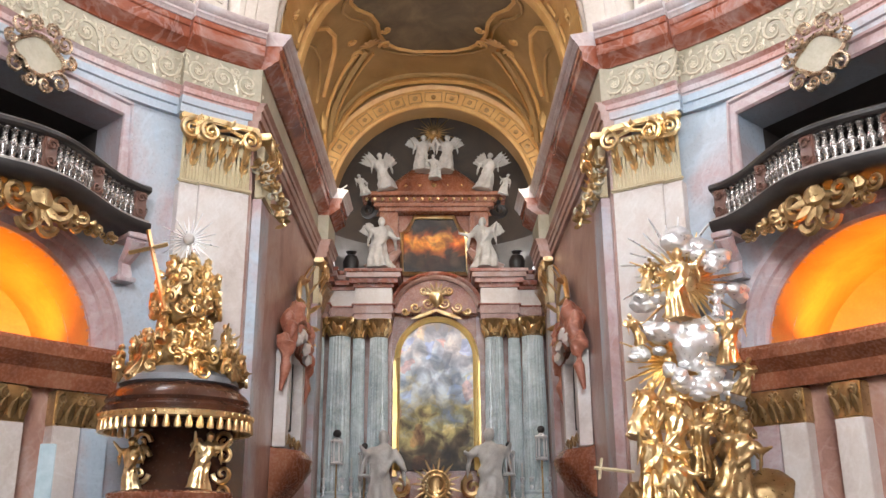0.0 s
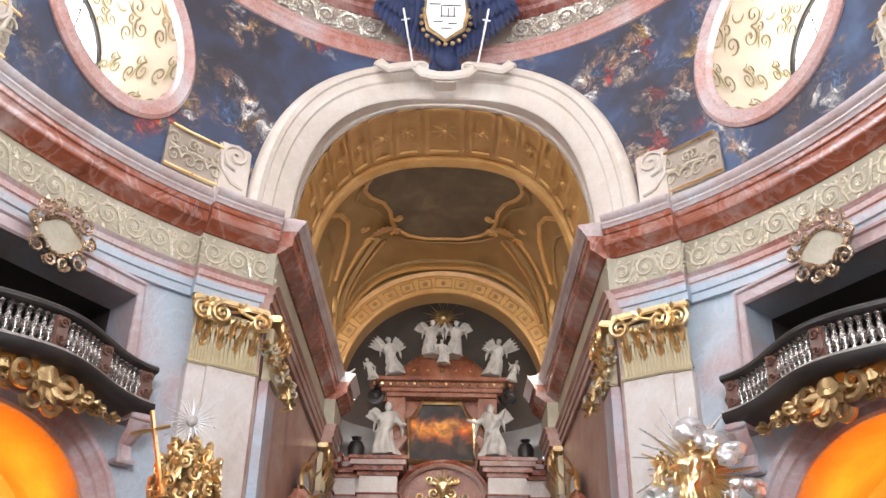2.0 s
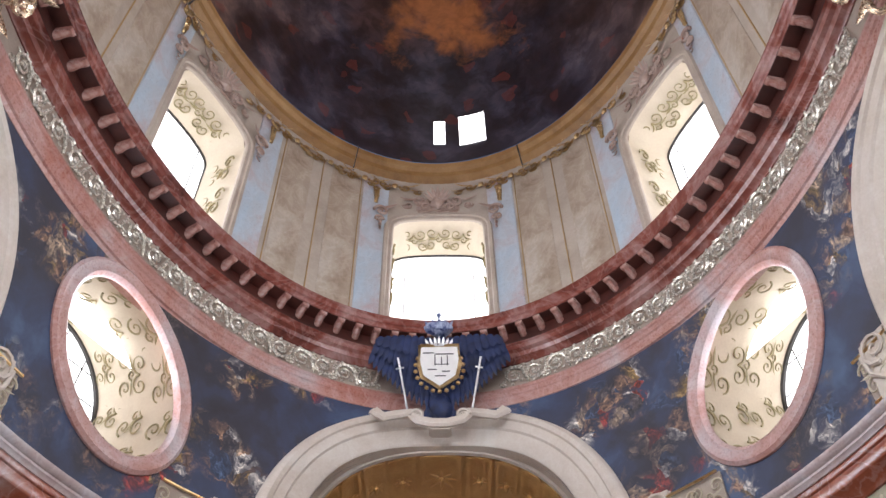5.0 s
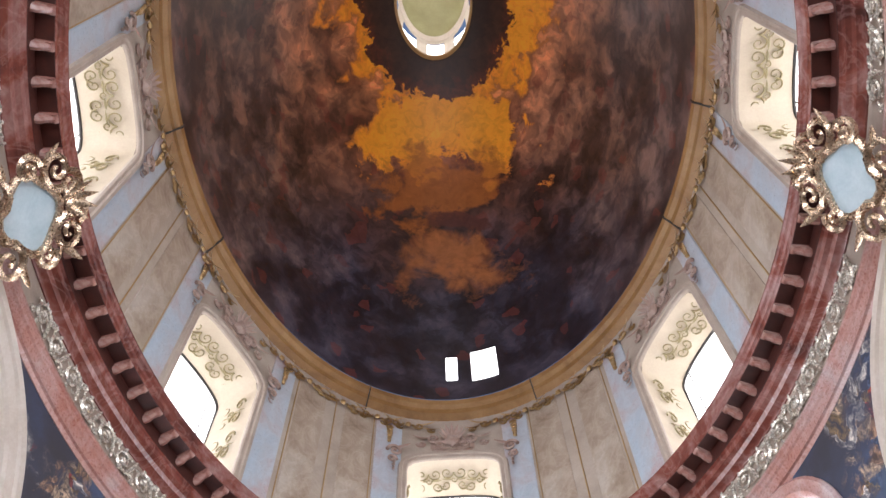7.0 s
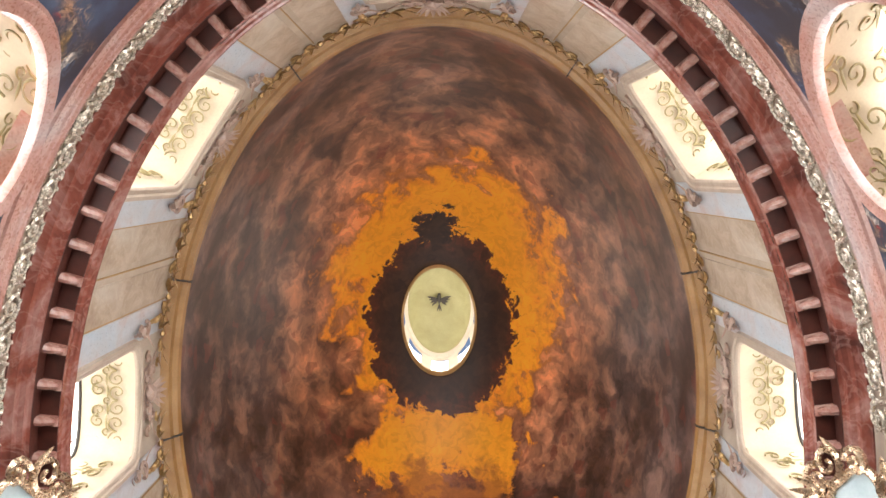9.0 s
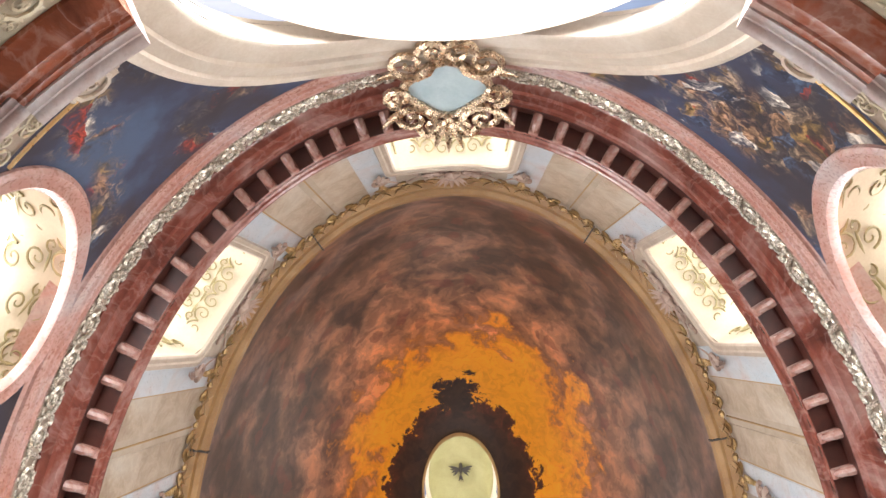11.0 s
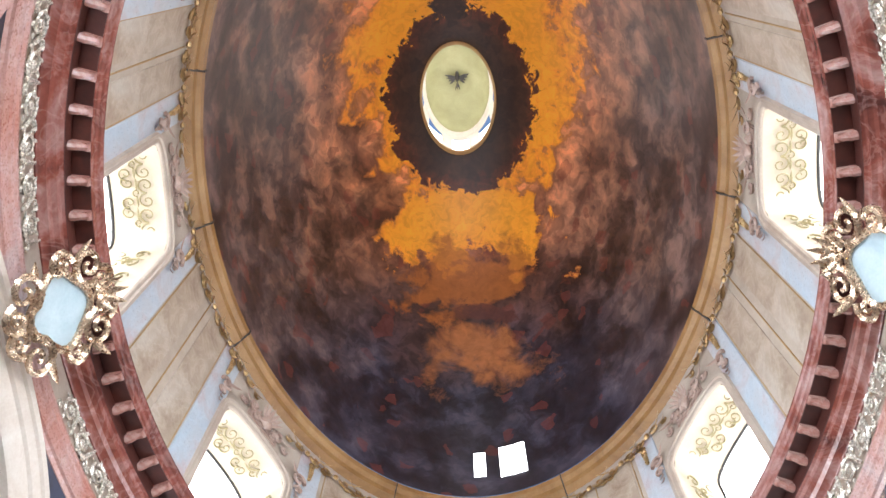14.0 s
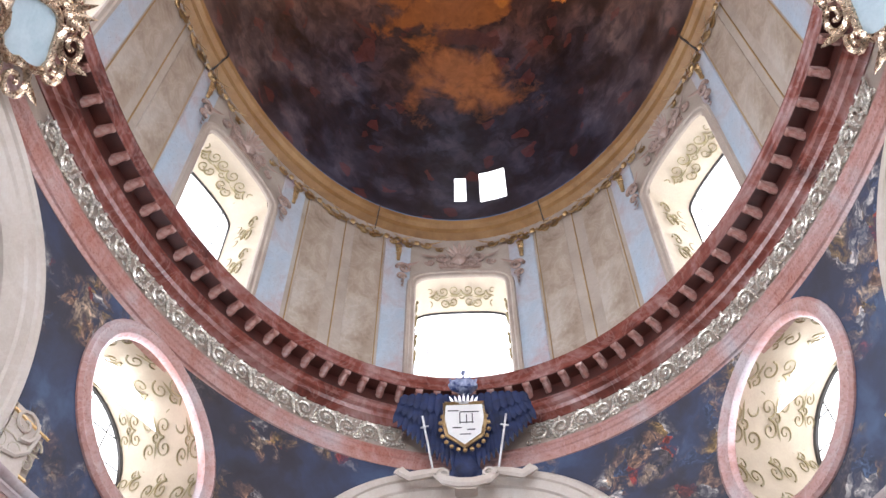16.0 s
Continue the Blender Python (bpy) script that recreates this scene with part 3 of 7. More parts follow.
dome = structure("dome", bm, FRESCO, "frescoed oval dome, dark clouds round a glowing orange heaven", category="dome")


def dome_painting():
    """Painted heaven: a dark wreath of cloud round the lantern, an orange glow, brown clouds with groups, dusk at the foot."""
    m = bpy.data.materials.new("dome_fresco")
    m.use_nodes = True
    n, l = m.node_tree.nodes, m.node_tree.links
    b = n["Principled BSDF"]
    co = n.new("ShaderNodeTexCoord")

    def put(sock, v):
        if isinstance(v, (float, tuple)):
            sock.default_value = v
        else:
            l.new(v, sock)

    def mth(op, a, c):
        t = n.new("ShaderNodeMath")
        t.operation = op
        put(t.inputs[0], a)
        put(t.inputs[1], c)
        return t.outputs[0]

    def mixed(fac, a, c, blend="MIX"):
        t = n.new("ShaderNodeMix")
        t.data_type, t.blend_type = "RGBA", blend
        put(t.inputs[0], fac)
        put(t.inputs[6], a)
        put(t.inputs[7], c)
        return t.outputs[2]

    def noise_node(scale, detail, dist=0.0, rough=0.55, vec=None):
        t = n.new("ShaderNodeTexNoise")
        t.inputs["Scale"].default_value, t.inputs["Detail"].default_value = scale, detail
        t.inputs["Distortion"].default_value, t.inputs["Roughness"].default_value = dist, rough
        l.new(vec or co.outputs["Object"], t.inputs["Vector"])
        return t.outputs["Fac"]

    def ramp_node(src, *stops):
        r = n.new("ShaderNodeValToRGB")
        e = r.color_ramp.elements
        e[0].position, e[0].color = stops[0][0], (*stops[0][1], 1)
        e[1].position, e[1].color = stops[-1][0], (*stops[-1][1], 1)
        for pos, c in stops[1:-1]:
            k = e.new(pos)
            k.color = (*c, 1)
        l.new(src, r.inputs[0])
        return r.outputs[0]

    def step(src, lo, hi):
        """1 below lo, 0 above hi."""
        t = n.new("ShaderNodeMapRange")
        t.inputs[1].default_value, t.inputs[2].default_value = lo, hi
        t.inputs[3].default_value, t.inputs[4].default_value = 1.0, 0.0
        l.new(src, t.inputs[0])
        return t.outputs[0]

    def oval(cx, cy, rx, ry):
        """Distance in plan from an oval's middle: 1 on its edge."""
        mp = n.new("ShaderNodeMapping")
        mp.inputs["Location"].default_value = (-cx / rx, -cy / ry, 0)
        mp.inputs["Scale"].default_value = (1 / rx, 1 / ry, 0.0)
        l.new(co.outputs["Object"], mp.inputs["Vector"])
        t = n.new("ShaderNodeVectorMath")
        t.operation = "LENGTH"
        l.new(mp.outputs[0], t.inputs[0])
        return t.outputs["Value"]

    def wobble(dist, src, amount):
        return mth("ADD", dist, mth("MULTIPLY", mth("SUBTRACT", src, 0.5), amount))

    warp = n.new("ShaderNodeTexNoise")
    warp.inputs["Scale"].default_value, warp.inputs["Detail"].default_value = 0.7, 6
    l.new(co.outputs["Object"], warp.inputs["Vector"])
    bent = mixed(2.4, co.outputs["Object"], warp.outputs["Color"], "ADD")

    def cells(scale):
        v = n.new("ShaderNodeTexVoronoi")
        v.feature = "SMOOTH_F1"
        v.inputs["Scale"].default_value, v.inputs["Smoothness"].default_value = scale, 0.16
        l.new(bent, v.inputs["Vector"])
        sp = n.new("ShaderNodeSeparateColor")
        l.new(v.outputs["Color"], sp.inputs[0])
        return sp.outputs[0], sp.outputs[1]

    def spread(src, lo, hi):
        t = n.new("ShaderNodeMapRange")
        t.inputs[1].default_value, t.inputs[2].default_value = lo, hi
        l.new(src, t.inputs[0])
        return t.outputs[0]

    lump_hue, group_hue = cells(0.75)[1], cells(1.9)[1]
    lump = spread(noise_node(0.55, 5, 0.0, 0.5, bent), 0.34, 0.66)
    group = spread(noise_node(1.25, 6, 0.6, 0.55, bent), 0.34, 0.66)
    edge = noise_node(0.9, 8, 0.5, 0.66)
    soft = noise_node(0.30, 5, 0.3, 0.5)
    brush = noise_node(2.6, 7, 1.0, 0.6, bent)
    # brown clouds, darker and bluer towards the altar end and the foot
    rim = wobble(oval(0.0, 6.0, 8.0, 11.6), soft, 0.5)
    clouds = ramp_node(rim, (0.45, (0.42, 0.20, 0.095)), (0.66, (0.33, 0.165, 0.10)), (0.82, (0.18, 0.098, 0.07)), (1.0, (0.075, 0.056, 0.058)))
    dusk = step(wobble(oval(0.0, 19.5, 11.5, 8.6), soft, 0.9), 0.66, 1.04)
    clouds = mixed(dusk, clouds, ramp_node(rim, (0.6, (0.14, 0.058, 0.034)), (0.82, (0.058, 0.031, 0.028)), (1.0, (0.03, 0.033, 0.056))))
    clouds = mixed(0.85, clouds, ramp_node(lump, (0.12, (0.30, 0.25, 0.27)), (0.36, (0.60, 0.55, 0.56)), (0.40, (0.85, 0.82, 0.82)), (0.58, (1.05, 1.0, 0.98)), (0.63, (1.4, 1.33, 1.26)), (0.95, (2.0, 1.85, 1.65))), "MULTIPLY")
    clouds = mixed(0.6, clouds, ramp_node(group, (0.15, (0.38, 0.32, 0.33)), (0.36, (0.66, 0.62, 0.62)), (0.40, (0.96, 0.93, 0.92)), (0.62, (1.12, 1.05, 1.0)), (0.66, (1.4, 1.28, 1.15)), (0.9, (1.7, 1.5, 1.3))), "MULTIPLY")
    clouds = mixed(0.55, clouds, ramp_node(soft, (0.35, (0.30, 0.27, 0.30)), (0.62, (1.6, 1.52, 1.45))), "MULTIPLY")
    reds = mth("MULTIPLY", step(group_hue, 0.07, 0.10), 0.45)
    clouds = mixed(reds, clouds, (0.17, 0.035, 0.024, 1.0))
    # the glow, with clouds biting into it
    glow = mth("MINIMUM", oval(0.35, 5.4, 4.9, 6.0), wobble(wobble(oval(-0.1, 12.1, 3.5, 1.75), edge, 1.3), lump, 0.5))
    bite = mth("MINIMUM", oval(-4.7, 10.6, 2.0, 1.7), oval(-4.9, 8.4, 1.5, 1.8))
    glow = mth("MAXIMUM", glow, mth("SUBTRACT", 1.75, mth("MULTIPLY", bite, 0.75)))
    glow = wobble(wobble(wobble(glow, edge, 0.62), lump, 0.26), group, 0.16)
    light = ramp_node(glow, (0.0, (1.0, 0.44, 0.03)), (0.86, (1.0, 0.41, 0.028)), (0.95, (0.88, 0.31, 0.03)), (1.0, (0.62, 0.21, 0.04)), (1.1, (0.44, 0.17, 0.06)))
    light = mixed(0.22, light, ramp_node(lump_hue, (0.0, (0.7, 0.58, 0.5)), (1.0, (1.15, 1.2, 1.3))), "MULTIPLY")
    body = mixed(step(glow, 0.98, 1.06), mixed(mth("MULTIPLY", step(glow, 1.05, 1.6), 0.55), clouds, mixed(1.0, clouds, (1.35, 1.12, 0.9, 1.0), "MULTIPLY")), light)
    # dim orange light, a peach-lit cloud and a dark flying group low on the altar side
    dim = wobble(wobble(oval(-0.1, 14.1, 2.9, 1.5), edge, 2.2), lump, 0.9)
    body = mixed(mth("MULTIPLY", step(dim, 0.7, 1.05), 0.8), body, (0.44, 0.14, 0.026, 1.0))
    peach = wobble(wobble(oval(0.1, 16.35, 2.5, 0.75), edge, 1.9), lump, 0.6)
    body = mixed(mth("MULTIPLY", step(peach, 0.45, 1.1), 0.85), body, (0.46, 0.165, 0.052, 1.0))
    flyer = wobble(oval(0.5, 15.35, 1.5, 0.30), edge, 2.6)
    body = mixed(mth("MULTIPLY", step(flyer, 0.8, 1.0), 0.85), body, (0.10, 0.032, 0.026, 1.0))
    # the dark wreath, ragged with small figures
    wreath = mth("MINIMUM", oval(0.12, 6.7, 3.35, 4.15), wobble(wobble(oval(-0.1, 2.45, 0.95, 1.0), brush, 2.4), edge, 1.6))
    wreath = wobble(wobble(wobble(wreath, edge, 0.42), group, 0.14), brush, 0.26)
    tone = ramp_node(wreath, (0.6, (0.036, 0.018, 0.012)), (0.86, (0.058, 0.026, 0.016)), (1.0, (0.12, 0.032, 0.018)))
    tone = mixed(0.5, tone, ramp_node(group_hue, (0.0, (0.6, 0.55, 0.55)), (1.0, (1.7, 1.5, 1.3))), "MULTIPLY")
    body = mixed(step(wreath, 0.985, 1.005), body, tone)
    body = mixed(0.38, body, ramp_node(brush, (0.34, (0.62, 0.58, 0.56)), (0.5, (1.0, 1.0, 1.0)), (0.66, (1.4, 1.36, 1.32))), "MULTIPLY")
    l.new(body, b.inputs["Base Color"])
    b.inputs["Roughness"].default_value = 0.45
    return m


dome.data.materials[0] = dome_painting()

# lantern above the dome
LA, LB, LY = 2.57, 1.73, 6.6


def lan(th, k, z):
    return Vector((LB * k * sin(th), LY + LA * k * cos(th), z))


bm = bmesh.new()
grid(bm, [[lan(2 * pi * i / 64, k, z) for k, z in ((1.0, 42.6), (0.94, 42.7), (0.94, 42.95), (1.0, 43.0), (1.0, 43.1))] for i in range(64)], True)
structure("lantern_ring", bm, OCHRE, "ochre moulded rim of the lantern", category="lantern")
bm = bmesh.new()
for i in range(8):
    t0, t1 = 2 * pi * (i + 0.5 - 0.2) / 8, 2 * pi * (i + 0.5 + 0.2) / 8
    grid(bm, [[lan(t0 + (t1 - t0) * j / 6, k, z) for z in (43.1, 46.2)] for j in range(7) for k in (1.0,)])
grid(bm, [[lan(2 * pi * i / 64, k, z) for k, z in ((1.0, 43.1), (1.0, 43.5))] for i in range(64)], True)
grid(bm, [[lan(2 * pi * i / 64, k, z) for k, z in ((1.0, 46.0), (1.0, 46.8), (0.92, 46.9), (0.92, 47.0))] for i in range(64)], True)
structure("lantern_wall", bm, IVORY, "ivory lantern wall with tall lights", category="lantern")
bm = bmesh.new()
grid(bm, [[lan(2 * pi * i / 64, 0.95 * cos(j * pi / 20), 47.0 + 1.2 * sin(j * pi / 20)) for j in range(11)] for i in range(64)], True)
structure("lantern_cap", bm, material("yellow_plaster", (0.30, 0.285, 0.14), (0.42, 0.40, 0.22), 1.0, 0.6), "yellow-green painted cap of the lantern with gilt rays", category="lantern")
bm = bmesh.new()
blob(bm, (0, LY - 0.3, 48.0), (0.10, 0.30, 0.08))
for sd in (-1, 1):
    for k in range(4):
        leaf(bm, (sd * 0.05, LY - 0.25, 48.0), (sd * (0.62 - 0.08 * k), LY - 0.42 + 0.16 * k, 47.95), (0, 0, -1), 0.09, 0.2, 4)
for k in (-1, 0, 1):
    leaf(bm, (0, LY, 48.0), (0.12 * k, LY + 0.38, 47.97), (0, 0, -1), 0.05, 0.1, 3)
link("lantern_dove", bm, DARK, None, 35, "", "dark spread-winged stucco dove under the lantern cap", "ornament")
# bright sky behind the openings; also the glow of added sheets and sun patches
WHITEGLOW = bpy.data.materials.new("white_glow")
WHITEGLOW.use_nodes = True
WHITEGLOW.node_tree.nodes.clear()
em = WHITEGLOW.node_tree.nodes.new("ShaderNodeEmission")
em.inputs[0].default_value, em.inputs[1].default_value = (1.0, 0.985, 0.96, 1), SKY_GLOW
so = WHITEGLOW.node_tree.nodes.new("ShaderNodeOutputMaterial")
WHITEGLOW.node_tree.links.new(em.outputs[0], so.inputs[0])
bm = bmesh.new()
grid(bm, [[lan(2 * pi * i / 48, 1.5, z) for z in (42.9, 52.0)] for i in range(48)], True)
structure("backdrop", bm, WHITEGLOW, "overcast white sky outside the lantern", category="sky")
for deg in DW:
    th = D(deg)
    p = DRUM.per(th)
    bm = bmesh.new()
    grid(bm, [[DRUM.at(th + k * 1.9 / p, z, 2.3) for z in (17.5, 29.0)] for k in (-1, 0, 1)])
    structure("backdrop", bm, WHITEGLOW, "overcast white sky outside a drum window", category="sky")
for deg in OC:
    th = D(deg)
    p = VAULT.per(th, OCZ)
    bm = bmesh.new()
    grid(bm, [[well(deg, th + k * 3.2 / p, z, 1.15) for z in (11.8, 20.2)] for k in (-1, 0, 1)])
    structure("backdrop", bm, WHITEGLOW, "overcast white sky outside an oval window", category="sky")

# ---- choir ----
CH, CV0, CVR, CEND = 3.9, 12.3, 4.72, 29.3   # half width, springing, rise, depth


def straight(bm, prof, x, y0, y1, s):
    """A profile of (inward, z) run along the choir's side wall; s: -1 left, 1 right."""
    grid(bm, [[(s * (x - o), y, z) for o, z in prof] for y in (y0, y1)], False, True)
    for y in (y0, y1):
        bm.faces.new([bm.verts.new((s * (x - o), y, z)) for o, z in prof])


for s in (-1, 1):
    bm = bmesh.new()
    box(bm, s * CH, s * (CH + 0.8), 18.35, CEND, 0, 12.3)
    structure("choir_wall", bm, WARMROSE, "rose and grey marbled choir side wall", category="wall")
    for name, prof, mat, lab in (("choir_architrave", ARCHI, WARMROSE, "rose marbled architrave of the choir"), ("choir_architrave_moulding", ARCHI2, WARMROSE, "rose marbled upper architrave moulding of the choir"), ("choir_frieze", FRZ, PALEGOLD, "pale gilt frieze of the choir"), ("choir_cornice_red", CORNICE1, RED, "red marbled cornice of the choir"), ("choir_cornice_grey", CORNICE2, GREYROSE, "grey-rose marbled cornice of the choir")):
        bm = bmesh.new()
        straight(bm, [(0.10 - o, z) for o, z in prof], CH, 18.2, 28.0, s)
        straight(bm, [(0.45 - o, z) for o, z in prof], CH, 28.0, 29.8, s)
        structure(name, bm, mat, lab, category="entablature")


def vault_pt(a, y, grow=0.0):
    c, s = cos(a), max(0, sin(a))
    return Vector(((3.83 + grow) * math.copysign(abs(c) ** 0.78, c), y, CV0 + (CVR + grow) * s ** 0.78))


bm = bmesh.new()
grid(bm, [[vault_pt(pi * i / 48, y, 0.02) for y in (19.62, 20.5, 22.1)] for i in range(49)])
structure("choir_arch_soffit", bm, SOFFIT, "ochre coffered soffit of the choir arch", category="arch")
bm = bmesh.new()
rows = []
for i in range(49):
    v = vault_pt(pi * i / 48, 0.0, 0.02)
    a, b = VAULT.axes(v.z)
    y0 = CY + a * math.sqrt(1 - (v.x / b) ** 2) - 0.1
    rows.append([vault_pt(pi * i / 48, y, g) for y, g in ((y0, 0.02), ((y0 + 19.6) / 2, 0.02), (19.58, 0.02), (19.6, -0.05), (19.72, -0.05), (19.74, 0.015))])
grid(bm, rows)
structure("choir_arch_reveal", bm, IVORY, "ivory stucco reveal of the choir arch", category="arch")
bm = bmesh.new()
for y0 in (22.1,):
    grid(bm, [[vault_pt(pi * i / 48, y, g) for y, g in ((22.05, 0), (22.05, -0.12), (22.12, -0.16), (22.4, -0.16), (22.45, -0.1), (22.5, -0.1), (22.5, 0.02))] for i in range(49)])
structure("choir_rib", bm, SOFFIT, "pale gilt rib of the choir vault", category="rib")
bm = bmesh.new()
grid(bm, [[vault_pt(pi * i / 48, y, 0.03) for y in (22.3, 24, 26, 28, 29.4)] for i in range(49)])
structure("choir_vault", bm, UMBER, "umber painted choir vault with feigned architecture", category="vault")
# coffers on the soffit: raised frames with rosettes
soffit = thing("coffer_band", "ochre stucco coffers with rosettes on the choir arch", "coffers")
for i in range(15):
    a0, a1 = pi * (0.03 + 0.94 * i / 15), pi * (0.03 + 0.94 * (i + 1) / 15)
    bm = bmesh.new()
    m0, m1 = a0 + 0.014, a1 - 0.014
    big = i == 7
    for (b0, b1, y0, y1) in ((m0, m0 + 0.025, 19.75, 21.85), (m1 - 0.025, m1, 19.75, 21.85), (m0, m1, 19.75, 19.87), (m0, m1, 21.73, 21.85)):
        grid(bm, [[vault_pt(b0 + (b1 - b0) * k / 4, y, g) for y, g in ((y0, 0.0), (y0, -0.07), (y1, -0.07), (y1, 0.0))] for k in range(5)])
    part("coffer_frame", bm, SOFFIT, soffit)
    bm = bmesh.new()
    c = vault_pt((a0 + a1) / 2, 20.8, 0.0)
    nrm = Vector((-cos((a0 + a1) / 2), 0, -sin((a0 + a1) / 2)))
    tx = Vector((-sin((a0 + a1) / 2), 0, cos((a0 + a1) / 2)))
    blob(bm, c + nrm * 0.05, (0.09, 0.09, 0.09), 0, 1, 1)
    rosette = part("rosette", bm, SOFFIT, soffit)
    for k in range(8):
        d = tx * cos(k * pi / 4) + Vector((0, 1, 0)) * sin(k * pi / 4)
        bm = bmesh.new()
        leaf(bm, c + nrm * 0.02, c + d * (0.45 if big else 0.27) + nrm * 0.04, nrm, 0.09, 0.1, 3)
        part("petal", bm, SOFFIT, rosette)


# second arch and the wall over it
def flat_arch_wall(bm, y, w, z0, h, X, zt, n=40):
    pts = [(w * cos(pi * i / n), z0 + h * sin(pi * i / n)) for i in range(n + 1)]
    out = [(max(-X, min(X, X * 1.6 * cos(pi * i / n))), min(zt, z0 + (zt - z0) * 1.6 * sin(pi * i / n))) for i in range(n + 1)]
    grid(bm, [[(p[0], y, p[1]), (q[0], y, q[1])] for p, q in zip(pts, out)])


bm = bmesh.new()
flat_arch_wall(bm, 29.3, 3.5, 12.4, 3.65, 4.6, 17.6)
flat_arch_wall(bm, 30.1, 3.5, 12.4, 3.65, 4.6, 17.6)
grid(bm, [[(3.5 * cos(pi * i / 40), y, 12.4 + 3.65 * sin(pi * i / 40)) for y in (29.3, 30.1)] for i in range(41)])
structure("altar_arch_wall", bm, OCHRE, "ochre plaster wall over the altar arch", category="wall")
bm = bmesh.new()
grid(bm, [[((3.5 + d) * cos(pi * i / 48), 29.3 - o, 12.4 + (3.65 + d) * sin(pi * i / 48)) for d, o in ((0, 0), (0, 0.1), (0.08, 0.16), (0.12, 0.1), (0.6, 0.1), (0.64, 0.18), (0.8, 0.22), (0.84, 0.0))] for i in range(49)])
structure("altar_arch", bm, SOFFIT, "pale gilt moulded altar arch", category="arch")
band = thing("panelled_band", "ochre sunk panels with small roses round the altar arch", "panels")
for i in range(17):
    a = pi * (0.04 + 0.92 * (i + 0.5) / 17)
    bm = bmesh.new()
    r0 = 3.86
    c = Vector((r0 * cos(a), 29.18, 12.4 + (3.65 + 0.36) * sin(a)))
    tx, ty = Vector((-sin(a), 0, cos(a))), Vector((cos(a), 0, sin(a)))
    hw = 0.23 if i != 8 else 0.3
    tube(bm, [c + tx * hw * u + ty * 0.18 * v for u, v in ((-1, -1), (1, -1), (1, 1), (-1, 1), (-1, -1))], 0.025, 4)
    blob(bm, c, (0.1, 0.05, 0.1), 0.3, 4, 1)
    part("panel", bm, OCHRE, band)
# apse behind the altar
bm = bmesh.new()
grid(bm, [[(4.6 * cos(pi * i / 40), 30.0 + 4.6 * sin(pi * i / 40), z) for z in (0, 4, 8, 12.4)] for i in range(41)])
structure("apse_wall", bm, APSE, "grey-brown plastered apse wall", category="wall")
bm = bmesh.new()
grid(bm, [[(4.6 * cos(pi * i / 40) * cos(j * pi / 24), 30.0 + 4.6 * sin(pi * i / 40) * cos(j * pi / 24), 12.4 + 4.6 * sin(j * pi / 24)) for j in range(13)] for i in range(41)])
structure("apse_vault", bm, material("dark_apse_brown", (0.05, 0.04, 0.035), (0.13, 0.09, 0.06), 0.7, 0.7), "dark brown half dome over the altar", category="vault")

# side and back chapels closing the other arches
for nm, deg, w in ARCHES[1:]:
    th = D(deg)
    o = outward(th, 12.75, 9.75)
    t = Vector((o.y, -o.x, 0))
    c = Vector((9.75 * sin(th), CY + 12.75 * cos(th), 0))
    bm = bmesh.new()
    W = w + 0.02
    arc = [(W, 0.0)] + [(W * cos(pi * i / 32), 12.3 + ARCH_RISE * sin(pi * i / 32)) for i in range(33)] + [(-W, 0.0)]
    rows = [[c + t * u + o * k + Vector((0, 0, z)) for u, z in arc] for k in (-0.5, 1.5, 3.5)]
    grid(bm, rows)
    bm.faces.new([bm.verts.new(v) for v in rows[-1]])
    structure("chapel_" + nm, bm, TAN, "tan plastered vault of a side chapel", category="chapel")

# patches of reflected sun low in the dome, put in as glowing sheets
for th_, w_, h_ in ((9.6, 0.5, 0.62), (0.6, 0.22, 0.5)):
    dl = thing("dome_light", "bright square patch of reflected sun low in the dome, put in as a glowing sheet", "window", "dome lights")
    bm = bmesh.new()
    c0 = D(th_)
    grid(bm, [[dome_at(c0 + u * w_ / 8.0, 0.098 + v * h_ / 14.0) * 0.9985 + Vector((0, 0.012, 0.0)) for v in (-1, 0, 1)] for u in (-1, 0, 1)])
    part("pane", bm, WHITEGLOW, dl)

# unseen west window behind, over the entrance, added as frontal fill
ww = thing("west_window", "unseen tall west window over the entrance, added as fill light", "window")
bm = bmesh.new()
box(bm, -2.4, 2.4, -9.12, -9.06, 6.5, 15.5)
part("pane", bm, WHITEGLOW, ww)
for x in (-2.4, -0.8, 0.8, 2.4):
    bm = bmesh.new()
    box(bm, x - 0.06, x + 0.06, -9.05, -8.95, 6.5, 15.5)
    part("glazing_bar", bm, DARK, ww)
window_or_fill_lamp((0, -8.6, 11.0), (0, 25, 7.0), 4.6, 8.5, WEST_FILL)
# unseen lunette windows high in the choir, added to light vault and altar
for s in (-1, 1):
    lw = thing("lunette_window", "unseen lunette window at the foot of the choir vault, added to light the altar", "window", "choir lunettes")
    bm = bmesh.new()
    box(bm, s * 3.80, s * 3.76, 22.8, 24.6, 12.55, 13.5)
    part("pane", bm, WHITEGLOW, lw)
    # fill lamp stands clear of the window, tinted for warm bounce
    window_or_fill_lamp((s * 3.3, 24.8, 13.5), (-s * 0.6, 31.0, 5.5), 1.7, 1.5, CHOIR_FILL, (1.0, 0.92, 0.80))

